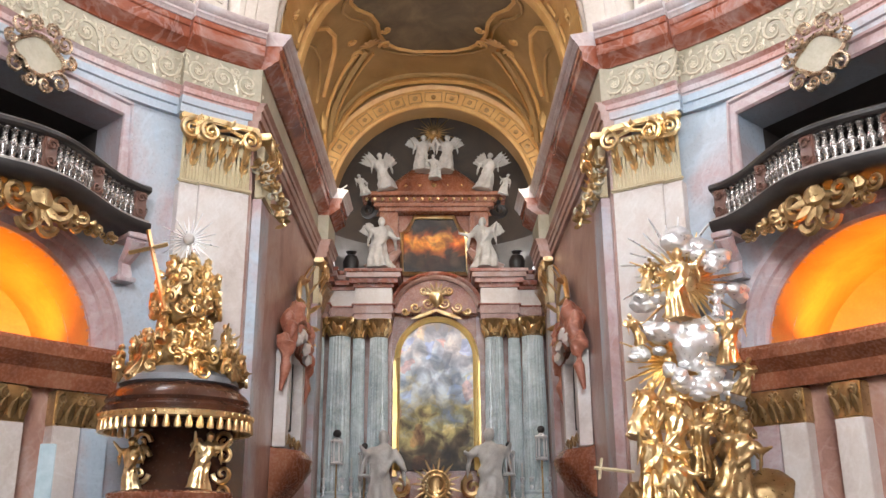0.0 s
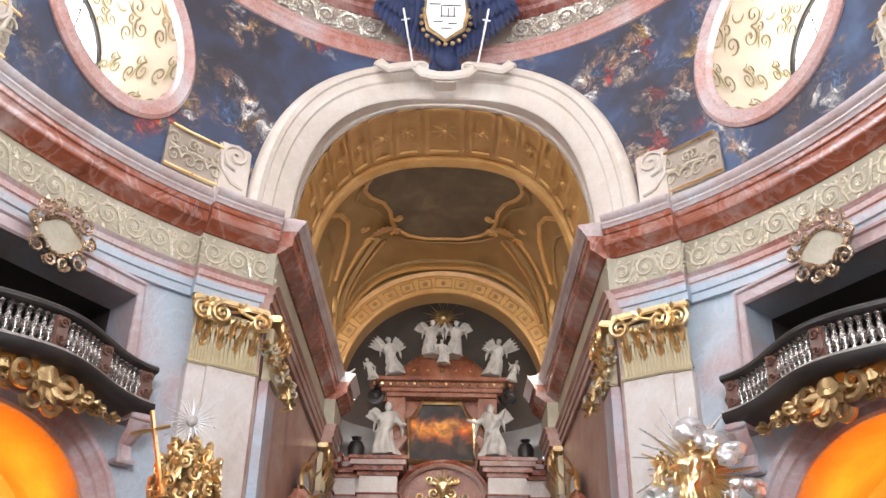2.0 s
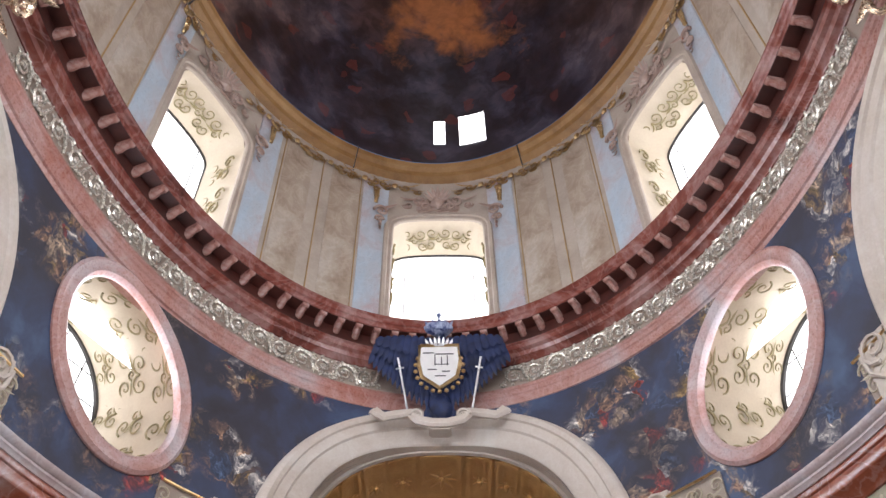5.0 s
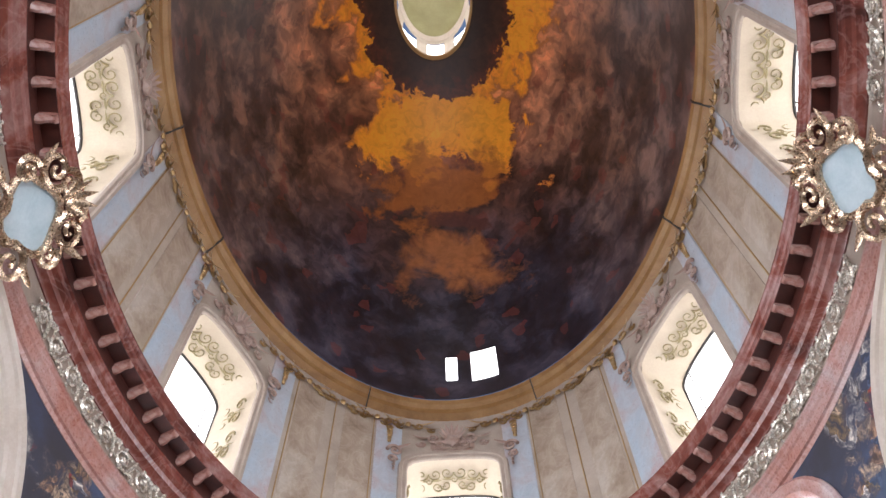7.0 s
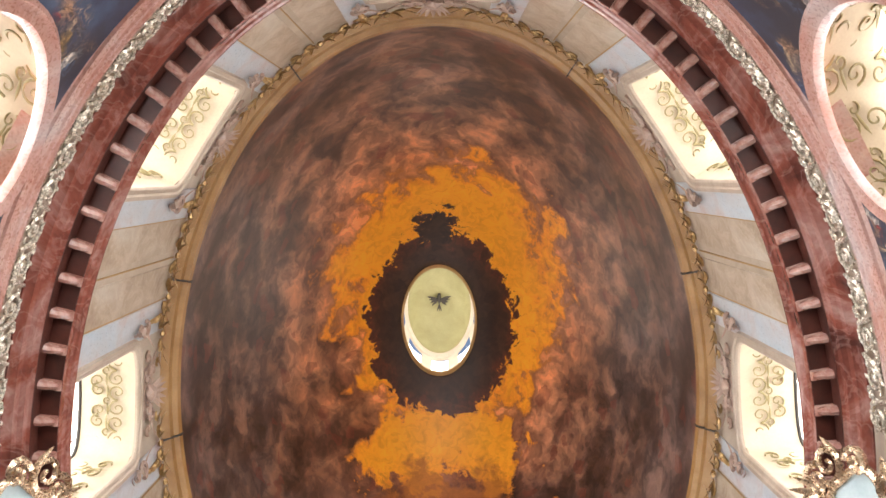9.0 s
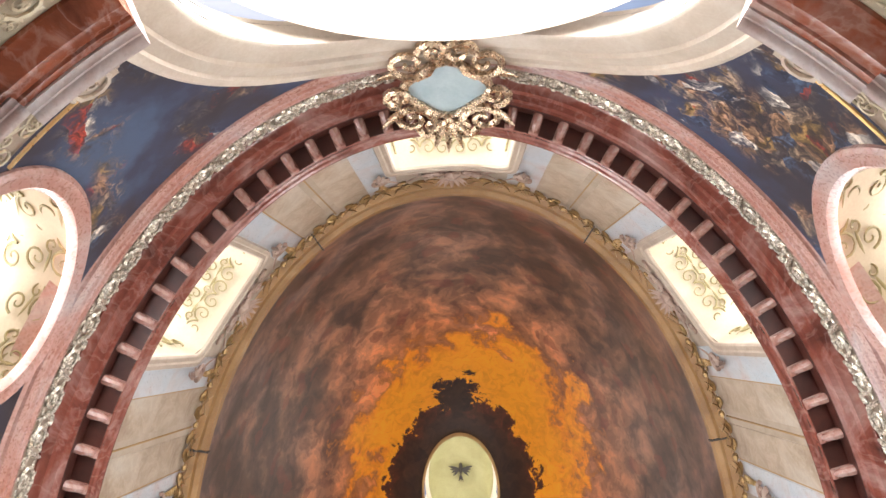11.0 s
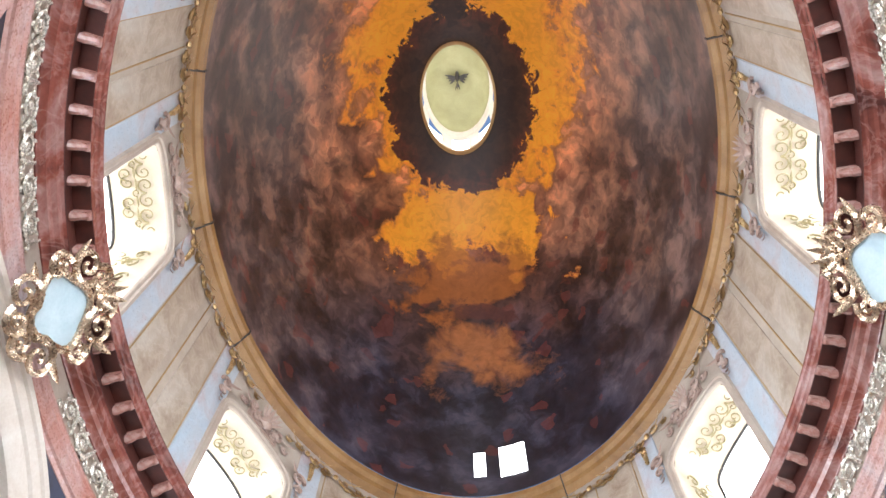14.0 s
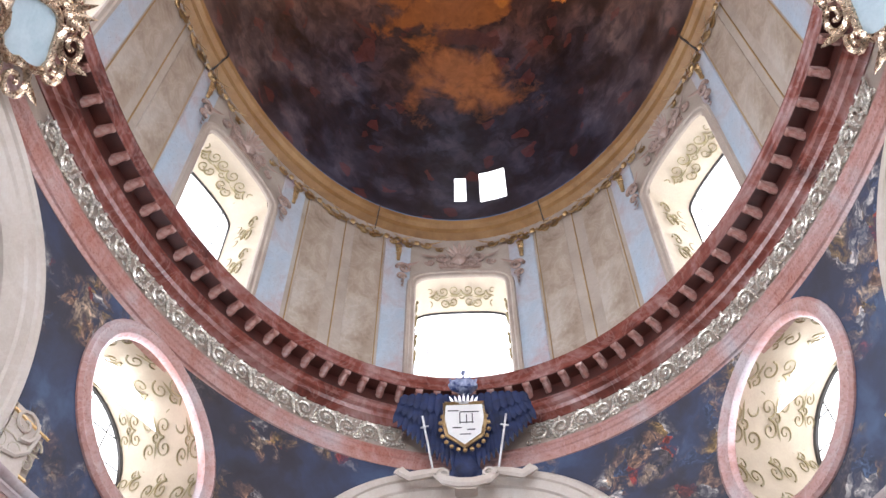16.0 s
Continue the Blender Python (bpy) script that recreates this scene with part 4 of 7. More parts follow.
# ---- ornament of the nave ----
# rinceau unit: a spiral with a flower, side shoots and curling leaves, facing -y
def rinceau(h=0.6, L=0.62, t=0.035):
    bm = bmesh.new()
    ax, ay, nr = (1, 0, 0), (0, 0, 1), (0, -1, 0)
    scroll(bm, (0, -0.02, 0), h * 0.40, ax, ay, nr, t, 1, 1.7, pi)
    tube(bm, [(-L / 2 - 0.04, -0.02, h * 0.42), (-L * 0.46, -0.04, h * 0.12), (-h * 0.40, -0.02, -0.02)], [t * 0.7, t, t], 5)
    scroll(bm, (L * 0.48, -0.02, h * 0.33), h * 0.13, ax, ay, nr, t * 0.6, -1, 1.1, pi)
    scroll(bm, (-L * 0.5, -0.02, -h * 0.33), h * 0.14, ax, ay, nr, t * 0.6, 1, 1.1, 0)
    for k in range(7):
        a = 0.4 + k * 0.87
        c = Vector((cos(a) * h * 0.34, -0.02, sin(a) * h * 0.34))
        d = Vector((cos(a + 0.75), 0, sin(a + 0.75)))
        leaf(bm, c, c + d * h * 0.2, nr, t * 1.25, 0.08, 3, 0.5)
    for k in range(5):
        a = k * 2 * pi / 5
        leaf(bm, (0, -0.03, 0), (cos(a) * h * 0.12, -0.04, sin(a) * h * 0.12), nr, t, 0.05, 2, 0.5)
    return bm


FRIEZEGILT = material("dull_gilt_relief", (0.46, 0.40, 0.28), (0.74, 0.68, 0.54), 1.5, 0.3, 0.3, bump=0.1)
RIN = mesh_of("acanthus_scroll", rinceau(0.70, 0.64, 0.042), FRIEZEGILT)
RINW = mesh_of("acanthus_scroll_white", rinceau(0.80, 0.74, 0.055), RELIEF)
frz = [o for o in scene.objects if o.name.startswith("frieze_band")]
for ob, (t0, t1, o) in zip(frz, SPANS):
    L = FACE.per((t0 + t1) / 2) * abs(t1 - t0)
    n = max(2, round(L / 0.64))
    for i in range(n):
        t = t0 + (t1 - t0) * (i + 0.5) / n
        piece("acanthus_scroll", RIN, frame_at(FACE, t, 11.13, o - 0.01, 1.0 if i % 2 else -1.0) @ Matrix.Rotation(pi if i % 2 else 0, 4, "Y"), ob)
df = bpy.data.objects["drum_frieze"]
n = 92
for i in range(n):
    t = 2 * pi * (i + 0.5) / n
    if min(t, 2 * pi - t) > D(10) and min(abs(t - pi * k / 2) for k in (1, 2, 3)) > D(9):
        piece("acanthus_scroll", RINW, frame_at(FRIEZE, t, 19.2, -0.05, 1.0 if i % 2 else -1.0) @ Matrix.Rotation(pi if i % 2 else 0, 4, "Y"), df)

# modillions under the drum cornice
bm = bmesh.new()
box(bm, -0.15, 0.15, -0.40, 0.02, -0.02, 0.0)
tube(bm, [(0, 0.02, -0.16), (0, -0.12, -0.17), (0, -0.25, -0.09), (0, -0.38, -0.06)], [0.15, 0.14, 0.12, 0.10], 8, 0.9, (0, 0, 1))
tube(bm, [(-0.13, -0.36, -0.06), (0.13, -0.36, -0.06)], 0.075, 10)
box(bm, -0.13, 0.13, -0.3, 0.02, -0.12, 0.0)
bmesh.ops.scale(bm, vec=(0.74, 1.0, 1.0), verts=bm.verts[:])
MOD = mesh_of("modillion", bm, MODRED)
dc = bpy.data.objects["drum_cornice"]
n = 96
for i in range(n):
    t = 2 * pi * (i + 0.5) / n
    piece("modillion", MOD, frame_at(FRIEZE, t, 20.49, -0.42), dc)
# near-black red lining of soffit and bed face between them
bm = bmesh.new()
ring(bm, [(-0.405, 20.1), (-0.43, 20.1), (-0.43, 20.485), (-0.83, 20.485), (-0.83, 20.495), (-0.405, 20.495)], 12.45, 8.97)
structure("drum_soffit", bm, DEEPRED, "near-black red soffit between the modillions", category="entablature")

# painted and raised strips on the drum wall
DRUMTAN = material("drum_panel_marble", (0.25, 0.18, 0.125), (0.47, 0.42, 0.36), 0.55, 0.4, c3=(0.37, 0.295, 0.225), vein=0.3, spread=0.18)
STRIP = mesh_of("strip", (lambda b: (box(b, -0.46, 0.46, -0.05, 0.05, -3.7, 3.7, 0.015), b)[1])(bmesh.new()), BLUE)
PANEL = mesh_of("panel", (lambda b: (box(b, -0.55, 0.55, -0.03, 0.05, -3.7, 3.55, 0.02), b)[1])(bmesh.new()), DRUMTAN)
JOINT = mesh_of("joint", (lambda b: (box(b, -0.014, 0.014, -0.034, 0.05, -3.7, 3.6), b)[1])(bmesh.new()), UMBER)
BUD = bmesh.new()
for k in range(6):
    blob(BUD, (0, -0.07, 0.34 - k * 0.15), (0.17 - 0.018 * k, 0.07, 0.10), 0.4, 5, 1)
BUD = mesh_of("husk_drop", BUD, DULLGILT)
dw = bpy.data.objects["drum_wall"]
edges = sorted(d % 360 for d in DW)
for i, d in enumerate(edges):
    e = edges[(i + 1) % 8] + (360 if i == 7 else 0)
    p0, p1 = DRUM.per(D(d)), DRUM.per(D(e))
    t0, t1 = D(d) + 1.52 / p0, D(e) - 1.52 / p1
    for k, me in ((0.13, STRIP), (0.34, PANEL), (0.66, PANEL), (0.87, STRIP)):
        t = t0 + (t1 - t0) * k
        piece("wall_strip" if me is STRIP else "wall_panel", me, frame_at(DRUM, t, 24.4), dw)
    for k in (0.5,):
        piece("wall_joint", JOINT, frame_at(DRUM, t0 + (t1 - t0) * k, 24.4), dw)
    for k in (0.235, 0.765):
        piece("wall_joint", JOINT, frame_at(DRUM, t0 + (t1 - t0) * k, 24.4, 0.01), dw)
    for k in (0.13, 0.87):
        t = t0 + (t1 - t0) * k
        piece("husk_drop", BUD, frame_at(DRUM, t, 27.2, -0.05), dw)

# gilt garlands along the foot of the dome ring
bm = bmesh.new()
ax, ay, nr = (1, 0, 0), (0, 0, 1), (0, -1, 0)
for s in (-1, 1):
    scroll(bm, (s * 0.45, -0.06, 0.05), 0.24, (s, 0, 0), ay, nr, 0.05, 1, 1.3, pi)
    scroll(bm, (s * 0.95, -0.05, -0.1), 0.17, (s, 0, 0), ay, nr, 0.04, -1, 1.3, 0)
    leaf(bm, (s * 0.15, -0.05, 0.05), (s * 0.5, -0.15, -0.32), nr, 0.1, 0.3, 4)
    leaf(bm, (s * 0.7, -0.05, 0.0), (s * 1.25, -0.1, -0.28), nr, 0.09, 0.3, 4)
    leaf(bm, (s * 0.5, -0.05, 0.2), (s * 1.1, -0.12, 0.22), nr, 0.08, 0.3, 4)
blob(bm, (0, -0.07, 0.05), (0.13, 0.07, 0.15), 0.5, 4)
GAR = mesh_of("gilt_garland", bm, DULLGILT)
dr = bpy.data.objects["dome_ring"]
# stucco crests over the drum windows: a shell between scrolls, and scrolled ears at the corners
CRESTSTONE = material("brown_rose_stucco", (0.22, 0.13, 0.10), (0.50, 0.40, 0.34), 1.6, 0.4, c3=(0.36, 0.255, 0.21), bump=0.2)
bm = bmesh.new()
for k in range(7):
    a = pi * (k + 0.5) / 7
    leaf(bm, (0, -0.08, -0.12), (0.5 * cos(a), -0.2, 0.5 * sin(a) - 0.05), nr, 0.12, 0.3, 4)
for sd in (-1, 1):
    scroll(bm, (sd * 0.62, -0.08, 0.0), 0.26, (sd, 0, 0), ay, nr, 0.07, 1, 1.5, pi)
    scroll(bm, (sd * 0.42, -0.08, -0.36), 0.2, (sd, 0, 0), ay, nr, 0.06, -1, 1.4, pi)
    scroll(bm, (sd * 1.05, -0.06, -0.24), 0.17, (sd, 0, 0), ay, nr, 0.05, -1, 1.4, 0)
    leaf(bm, (sd * 0.8, -0.06, 0.1), (sd * 1.35, -0.12, -0.02), nr, 0.1, 0.3, 4)
blob(bm, (0, -0.12, -0.2), (0.24, 0.14, 0.3), 0.4, 4)
box(bm, -0.75, 0.75, -0.04, 0.3, -0.55, 0.1, 0.05)
WCREST = mesh_of("window_crest", bm, CRESTSTONE)
bm = bmesh.new()
scroll(bm, (0, -0.08, 0.1), 0.26, ax, ay, nr, 0.07, 1, 1.5, 0)
scroll(bm, (0.08, -0.08, -0.35), 0.17, ax, ay, nr, 0.05, -1, 1.4, pi)
for k in range(3):
    leaf(bm, (0.0, -0.05, -0.3 - 0.2 * k), (0.06, -0.12, -0.75 - 0.2 * k), nr, 0.11 - 0.02 * k, 0.3, 4)
leaf(bm, (0.0, -0.06, 0.3), (-0.5, -0.12, 0.42), nr, 0.1, 0.3, 4)
WEAR = mesh_of("window_ear", bm, CRESTSTONE)
for d, ws in zip(DW, [o for o in scene.objects if o.name.startswith("window_surround")]):
    piece("window_crest", WCREST, frame_at(DRUM, D(d), 27.25, -0.06), ws)
    for sd in (-1, 1):
        piece("window_ear", WEAR, frame_at(DRUM, D(d) + sd * 1.98 / DRUM.per(D(d)), 26.2, -0.05, sd), ws)
for i, d in enumerate(edges):
    e = edges[(i + 1) % 8] + (360 if i == 7 else 0)
    for k in (0.2, 0.34, 0.5, 0.66, 0.8):
        piece("garland", GAR, frame_at(DRUM, D(d + (e - d) * k), 27.85, -0.08) @ Matrix.Diagonal((0.85, 1, 0.75, 1)), dr)
# joints of the dome ring
for d in (21, 66, 86, 110, 150):
    for s in (-1, 1):
        bm = bmesh.new()
        t = D(s * d)
        ring(bm, [(0.36, 28.0), (0.28, 28.0), (-0.2, 28.7), (-0.38, 28.9), (-0.38, 29.15), (0.3, 29.2)], 11.8, 8.3, t, t + 0.004, 1)
        part("ring_joint", bm, DARK, dr)

# scroll relief in the window reveals
bm = bmesh.new()
for s in (-1, 1):
    scroll(bm, (s * 0.38, 0, 0.28), 0.26, (s, 0, 0), ay, nr, 0.035, 1, 1.3, 0)
    scroll(bm, (s * 0.3, 0, -0.32), 0.3, (s, 0, 0), ay, nr, 0.035, -1, 1.4, pi)
    leaf(bm, (s * 0.1, 0, 0), (s * 0.6, -0.02, 0.02), nr, 0.06, 0.1, 3)
scroll(bm, (0, 0, 0), 0.16, ax, ay, nr, 0.03, 1, 1.0)
GILTREL = mesh_of("gilt_scroll", bm.copy(), FRIEZEGILT)
REL = mesh_of("relief_scroll", bm, material("olive_gilt_relief", (0.20, 0.165, 0.075), (0.40, 0.34, 0.18), 2.0, 0.4))
for d in DW:
    rv = [o for o in scene.objects if o.name.startswith("window_reveal")][DW.index(d)]
    th = D(d)
    fm = frame_at(DRUM, th, 26.13, 0.72)
    for kx, ky in ((-0.85, 0.0), (0.0, 0.0), (0.85, 0.0)):
        piece("relief_scroll", REL, fm @ Matrix.Translation((kx, ky, -0.09 * abs(kx))) @ Matrix.Rotation(-pi / 2, 4, "X") @ Matrix.Diagonal((0.75, 1, 0.85, 1)), rv)
    for s in (-1, 1):
        for zz in (24.7, 23.0):
            p = DRUM.per(th)
            fm = frame_at(DRUM, th + s * 1.40 / p, zz, 0.75)
            piece("relief_scroll", REL, fm @ Matrix.Rotation(s * pi / 2, 4, "Z") @ Matrix.Diagonal((0.8, 1, 1.1, 1)), rv)
rvs = [o for o in scene.objects if o.name.startswith("oculus_reveal")]
for d, rv in zip(OC, rvs):
    th = D(d)
    o = outward(th, *VAULT.axes(OCZ))
    for row, (k, cnt, sc) in enumerate(((0.2, 14, 0.95), (0.52, 12, 0.9), (0.8, 10, 0.75))):
        ln = oculus_line(d, 1.0, cnt)
        for i, (t, z) in enumerate(ln):
            P, C = well(d, t, z, k), well(d, th, OCZ, k)
            run = (well(d, t, z, k + 0.02) - P).normalized()
            nrm = (C - P).normalized()
            tan = run.cross(nrm).normalized()
            nrm = tan.cross(run).normalized()
            m = Matrix((tan, -nrm, run)).transposed().to_4x4()
            m.translation = P + nrm * 0.02
            piece("relief_scroll", REL, m @ Matrix.Diagonal((sc * (1 if (i + row) % 2 else -1), 0.7, sc * (1.0 if i % 3 else 0.8), 1)), rv)

# gilt panels with scrolls low on the vault beside the oval windows
for s in (1, -1):
    for lo, hi in ((31.5, 67.0), (113.0, 148.5)):
        bm = bmesh.new()
        ring(bm, [(0.1, 12.45), (-0.08, 12.45), (-0.08, 12.86), (-0.04, 12.92), (0.1, 12.92)], 12.72, 9.7, D(s * lo), D(s * hi), 30)
        structure("vault_plinth", bm, IVORY, "pale stucco plinth below the frescoed vault", category="trim")
    for lo in (33.0, 60.5, 112.0, 139.5):
        pan = thing("relief_tablet", "pale stucco panel with gilt scrolls beside an oval window", "relief", "relief panels of the vault")
        bm = bmesh.new()
        t0, t1 = D(s * lo), D(s * (lo + 7.5))
        ring(bm, [(0.1, 12.92), (-0.05, 12.92), (-0.05, 14.0), (0.1, 14.0)], 12.66, 9.6, t0, t1, 8)
        part("panel", bm, TAN, pan)
        for z in (12.97, 13.98):
            bm = bmesh.new()
            tube(bm, [VAULT.at(t0 + (t1 - t0) * k / 8, z, -0.12) for k in range(9)], 0.035, 5)
            part("gilt_edge", bm, GILT, pan)
        for k in (0.26, 0.74):
            piece("scroll_relief", GILTREL, frame_at(VAULT, t0 + (t1 - t0) * k, 13.46, -0.14) @ Matrix.Diagonal((0.66, 1, 0.72, 1)), pan)

# volutes at the feet of the great arches
bm = bmesh.new()
scroll(bm, (0, -0.04, 0.02), 0.38, ax, ay, nr, 0.05, 1, 1.6, -pi / 2)
tube(bm, [(-0.25, -0.03, -0.8), (0.05, -0.03, -0.72), (0.32, -0.03, -0.42), (0.38, -0.03, 0.05)], 0.05, 6)
box(bm, -0.4, 0.42, 0.0, 0.3, -1.5, 0.36, 0.06)
VOL = mesh_of("arch_volute", bm, IVORY)
for nm, deg, w in ARCHES:
    for s in (-1, 1):
        p = VAULT.per(D(deg), 12.3)
        ob = piece("arch_volute", VOL, frame_at(VAULT, D(deg) + s * (w + 1.5) / p, 13.85, -0.12, s))
        tagged(ob, "ivory stucco scroll at the foot of a great arch", "volute", "scrolls of the great arches")

# crest with dark blue wings and a shield over the choir arch
crest = thing("heraldic_crest", "dark blue winged crest with gilt-rimmed white shield over the choir arch", "crest")
CM = frame_at(FRIEZE, 0, 18.9, -0.85) @ Matrix.Rotation(D(14), 4, "X")


def crest_part(name, bm, mat, label=""):
    bm.transform(CM)
    return part(name, bm, mat, crest, label)


for s in (-1, 1):
    for row, (n, y, ln) in enumerate(((13, 0.02, 1.0), (11, -0.10, 0.66), (8, -0.19, 0.38))):
        for k in range(n):
            u = k / (n - 1)
            bm = bmesh.new()
            top = Vector((s * (0.30 + 1.30 * u), y, 1.05 + 0.30 * u - 0.25 * u * u))
            end = Vector((s * (0.36 + 1.62 * u), y - 0.03, -1.15 + 1.45 * u ** 1.2))
            leaf(bm, top, top.lerp(end, ln), nr, 0.2, 0.05, 6, 0.35)
            crest_part("feather", bm, NAVY)
bm = bmesh.new()
blob(bm, (0, 0.05, 0.1), (0.62, 0.3, 1.1), 0.25, 3, 3)
blob(bm, (0, 0.0, -1.0), (0.35, 0.2, 0.5), 0.4, 4, 2)
crest_part("body", bm, NAVY)
for k in range(7):
    bm = bmesh.new()
    leaf(bm, (0, 0, -0.7), (-0.5 + k * 0.167, -0.05, -1.45), nr, 0.16, 0.05, 4)
    crest_part("tail_feather", bm, NAVY)
bm = bmesh.new()
blob(bm, (0, -0.05, 1.42), (0.40, 0.28, 0.24), 0.3, 5, 2)
for k in range(-2, 3):
    leaf(bm, (k * 0.14, -0.1, 1.42), (k * 0.2, -0.1, 1.82 - abs(k) * 0.07), nr, 0.07, 0.0, 3)
blob(bm, (0, -0.1, 1.85), (0.08, 0.08, 0.1), 0, 1, 1)
crest_part("crown", bm, material("blue_white_paint", (0.02, 0.04, 0.16), (0.4, 0.45, 0.6), 6.0, 0.4, spread=0.12), "blue and white crown")
shield = [(-0.5, 0.62), (0.5, 0.62), (0.54, 0.1), (0.45, -0.3), (0, -0.62), (-0.45, -0.3), (-0.54, 0.1)]
bm = bmesh.new()
vs = [bm.verts.new((x, -0.42, z)) for x, z in shield]
f = bm.faces.new(vs)
r = bmesh.ops.extrude_face_region(bm, geom=[f])
bmesh.ops.translate(bm, vec=(0, 0.12, 0), verts=[g for g in r["geom"] if isinstance(g, bmesh.types.BMVert)])
crest_part("shield", bm, material("shield_paint", (0.70, 0.68, 0.64), (0.82, 0.80, 0.76), 3.0, 0.4), "white shield with thin dark marks")
for x, z, w, h in ((-0.3, 0.42, 0.3, 0.03), (0.15, 0.38, 0.5, 0.03), (-0.12, 0.2, 0.03, 0.34), (0.06, 0.16, 0.03, 0.26), (0.22, 0.18, 0.03, 0.3), (0.06, 0.06, 0.4, 0.025), (-0.2, -0.1, 0.25, 0.03), (0.18, -0.16, 0.22, 0.03), (0.02, -0.3, 0.3, 0.025)):
    bm = bmesh.new()
    box(bm, x - w / 2, x + w / 2, -0.432, -0.41, z - h / 2, z + h / 2)
    crest_part("mark", bm, DARK)
bm = bmesh.new()
for k in range(-3, 4):
    leaf(bm, (k * 0.09, -0.36, 0.66), (k * 0.13, -0.42, 0.95 - abs(k) * 0.03), nr, 0.06, 0.1, 3)
tube(bm, [(-0.34, -0.38, 0.68), (0, -0.44, 0.66), (0.34, -0.38, 0.68)], 0.05, 6)
crest_part("coronet", bm, SILVER, "small white coronet")
bm = bmesh.new()
tube(bm, [(x * 1.06, -0.4, z * 1.06) for x, z in shield + shield[:1]], 0.06, 6)
for k in range(22):
    a = 2 * pi * k / 22
    blob(bm, (0.66 * sin(a), -0.36, 0.72 * cos(a) - 0.02), (0.07, 0.05, 0.07), 0, 1, 1)
crest_part("shield_rim", bm, DULLGILT)
for s in (-1, 1):
    bm = bmesh.new()
    tube(bm, [(s * 1.15, -0.3, 0.35), (s * 0.85, -0.25, -1.35)], 0.03, 6)
    tube(bm, [(s * 1.2, -0.3, -0.0), (s * 0.98, -0.3, 0.04)], 0.025, 5)
    crest_part("staff", bm, SILVER, "slender silver staff")
rib = thing("stucco_ribbon", "ivory stucco ribbon band curling over the choir arch", "ribbon")
bm = bmesh.new()
path = [(-1.75, 0.05), (-1.5, -0.1), (-1.2, 0.02), (-0.8, 0.06), (-0.55, -0.25), (-0.2, -0.42), (0.2, -0.42), (0.55, -0.25), (0.8, 0.06), (1.2, 0.02), (1.5, -0.1), (1.75, 0.05)]
tube(bm, [(x, -0.25 - 0.1 * cos(x * 3), z) for x, z in path], 0.16, 8, 0.7, (0, -1, 0.3))
for s in (-1, 1):
    scroll(bm, (s * 1.7, -0.25, 0.0), 0.16, (s, 0, 0), ay, nr, 0.05)
    scroll(bm, (s * 0.6, -0.3, -0.1), 0.2, (s, 0, 0), ay, nr, 0.05)
box(bm, -0.3, 0.3, -0.35, 0.1, -0.6, -0.3, 0.05)
bm.transform(frame_at(FRIEZE, 0, 17.5, -0.6))
part("band", bm, IVORY, rib)


# cartouches: bronze-gilt scrolled frames with pale blue mirrors of paint
def cartouche(label, w, h, mat, fieldmat, top=True):
    c = thing("cartouche", label, "cartouche", "cartouches")
    bm = bmesh.new()
    n = 24
    wob = [1 + 0.09 * cos(4 * 2 * pi * i / n) for i in range(n)] + [1.09]
    pts = [(0.6 * w * wob[i] * cos(2 * pi * i / n), -0.08, 0.58 * h * wob[i] * sin(2 * pi * i / n)) for i in range(n)]
    bm.faces.new([bm.verts.new(p) for p in pts])
    r = bmesh.ops.extrude_face_region(bm, geom=bm.faces[:])
    bmesh.ops.translate(bm, vec=(0, 0.15, 0), verts=[g for g in r["geom"] if isinstance(g, bmesh.types.BMVert)])
    part("field", bm, fieldmat, c)
    bm = bmesh.new()
    tube(bm, [(0.62 * w * wob[i] * cos(2 * pi * i / n), -0.1, 0.6 * h * wob[i] * sin(2 * pi * i / n)) for i in range(n + 1)], 0.075 * h, 6)
    part("rim", bm, mat, c)
    for s in (-1, 1):
        for (x, z, r, fl, st) in ((0.56, 0.7, 0.34, 1, pi), (0.74, 0.12, 0.24, -1, pi / 2), (0.56, -0.66, 0.36, -1, pi), (0.22, 0.92, 0.26, 1, 0), (0.18, -0.92, 0.24, -1, 0)):
            bm = bmesh.new()
            scroll(bm, (s * x * w, -0.16, z * h), r * h, (s, 0, 0), ay, nr, 0.075 * h, fl, 1.5, st)
            part("scroll", bm, mat, c)
        for z in (0.45, -0.35) if h > 1 else ():
            bm = bmesh.new()
            leaf(bm, (s * 0.6 * w, -0.1, z * h), (s * 1.05 * w, -0.2, z * h * 1.5), nr, 0.13 * h, 0.3, 5)
            part("leaf", bm, mat, c)
    if top:
        bm = bmesh.new()
        for k in range(5):
            a = pi * (k + 0.5) / 5
            leaf(bm, (0, -0.12, 0.75 * h), (0.4 * h * cos(a), -0.25, 0.8 * h + 0.45 * h * sin(a)), nr, 0.1 * h, 0.4, 4)
        part("shell", bm, mat, c)
    return c


PALEBLUE = material("pale_blue_paint", (0.32, 0.44, 0.49), (0.52, 0.62, 0.65), 1.2, 0.35)
BRONZEGILT = material("bronze_gilding", (0.36, 0.24, 0.15), (0.80, 0.64, 0.47), 3.0, 0.26, 0.9, bump=0.15)
side = cartouche("bronze-gilt scrolled cartouche with a pale blue field on the drum", 1.25, 1.25, BRONZEGILT, PALEBLUE)
side.matrix_basis = frame_at(FRIEZE, D(92), 18.75, -0.6) @ Matrix.Rotation(D(22), 4, "X")
copy_thing(side, frame_at(FRIEZE, D(-92), 18.75, -0.6) @ Matrix.Rotation(D(22), 4, "X"))
copy_thing(side, frame_at(FRIEZE, D(180), 18.55, -0.55) @ Matrix.Rotation(D(22), 4, "X"))
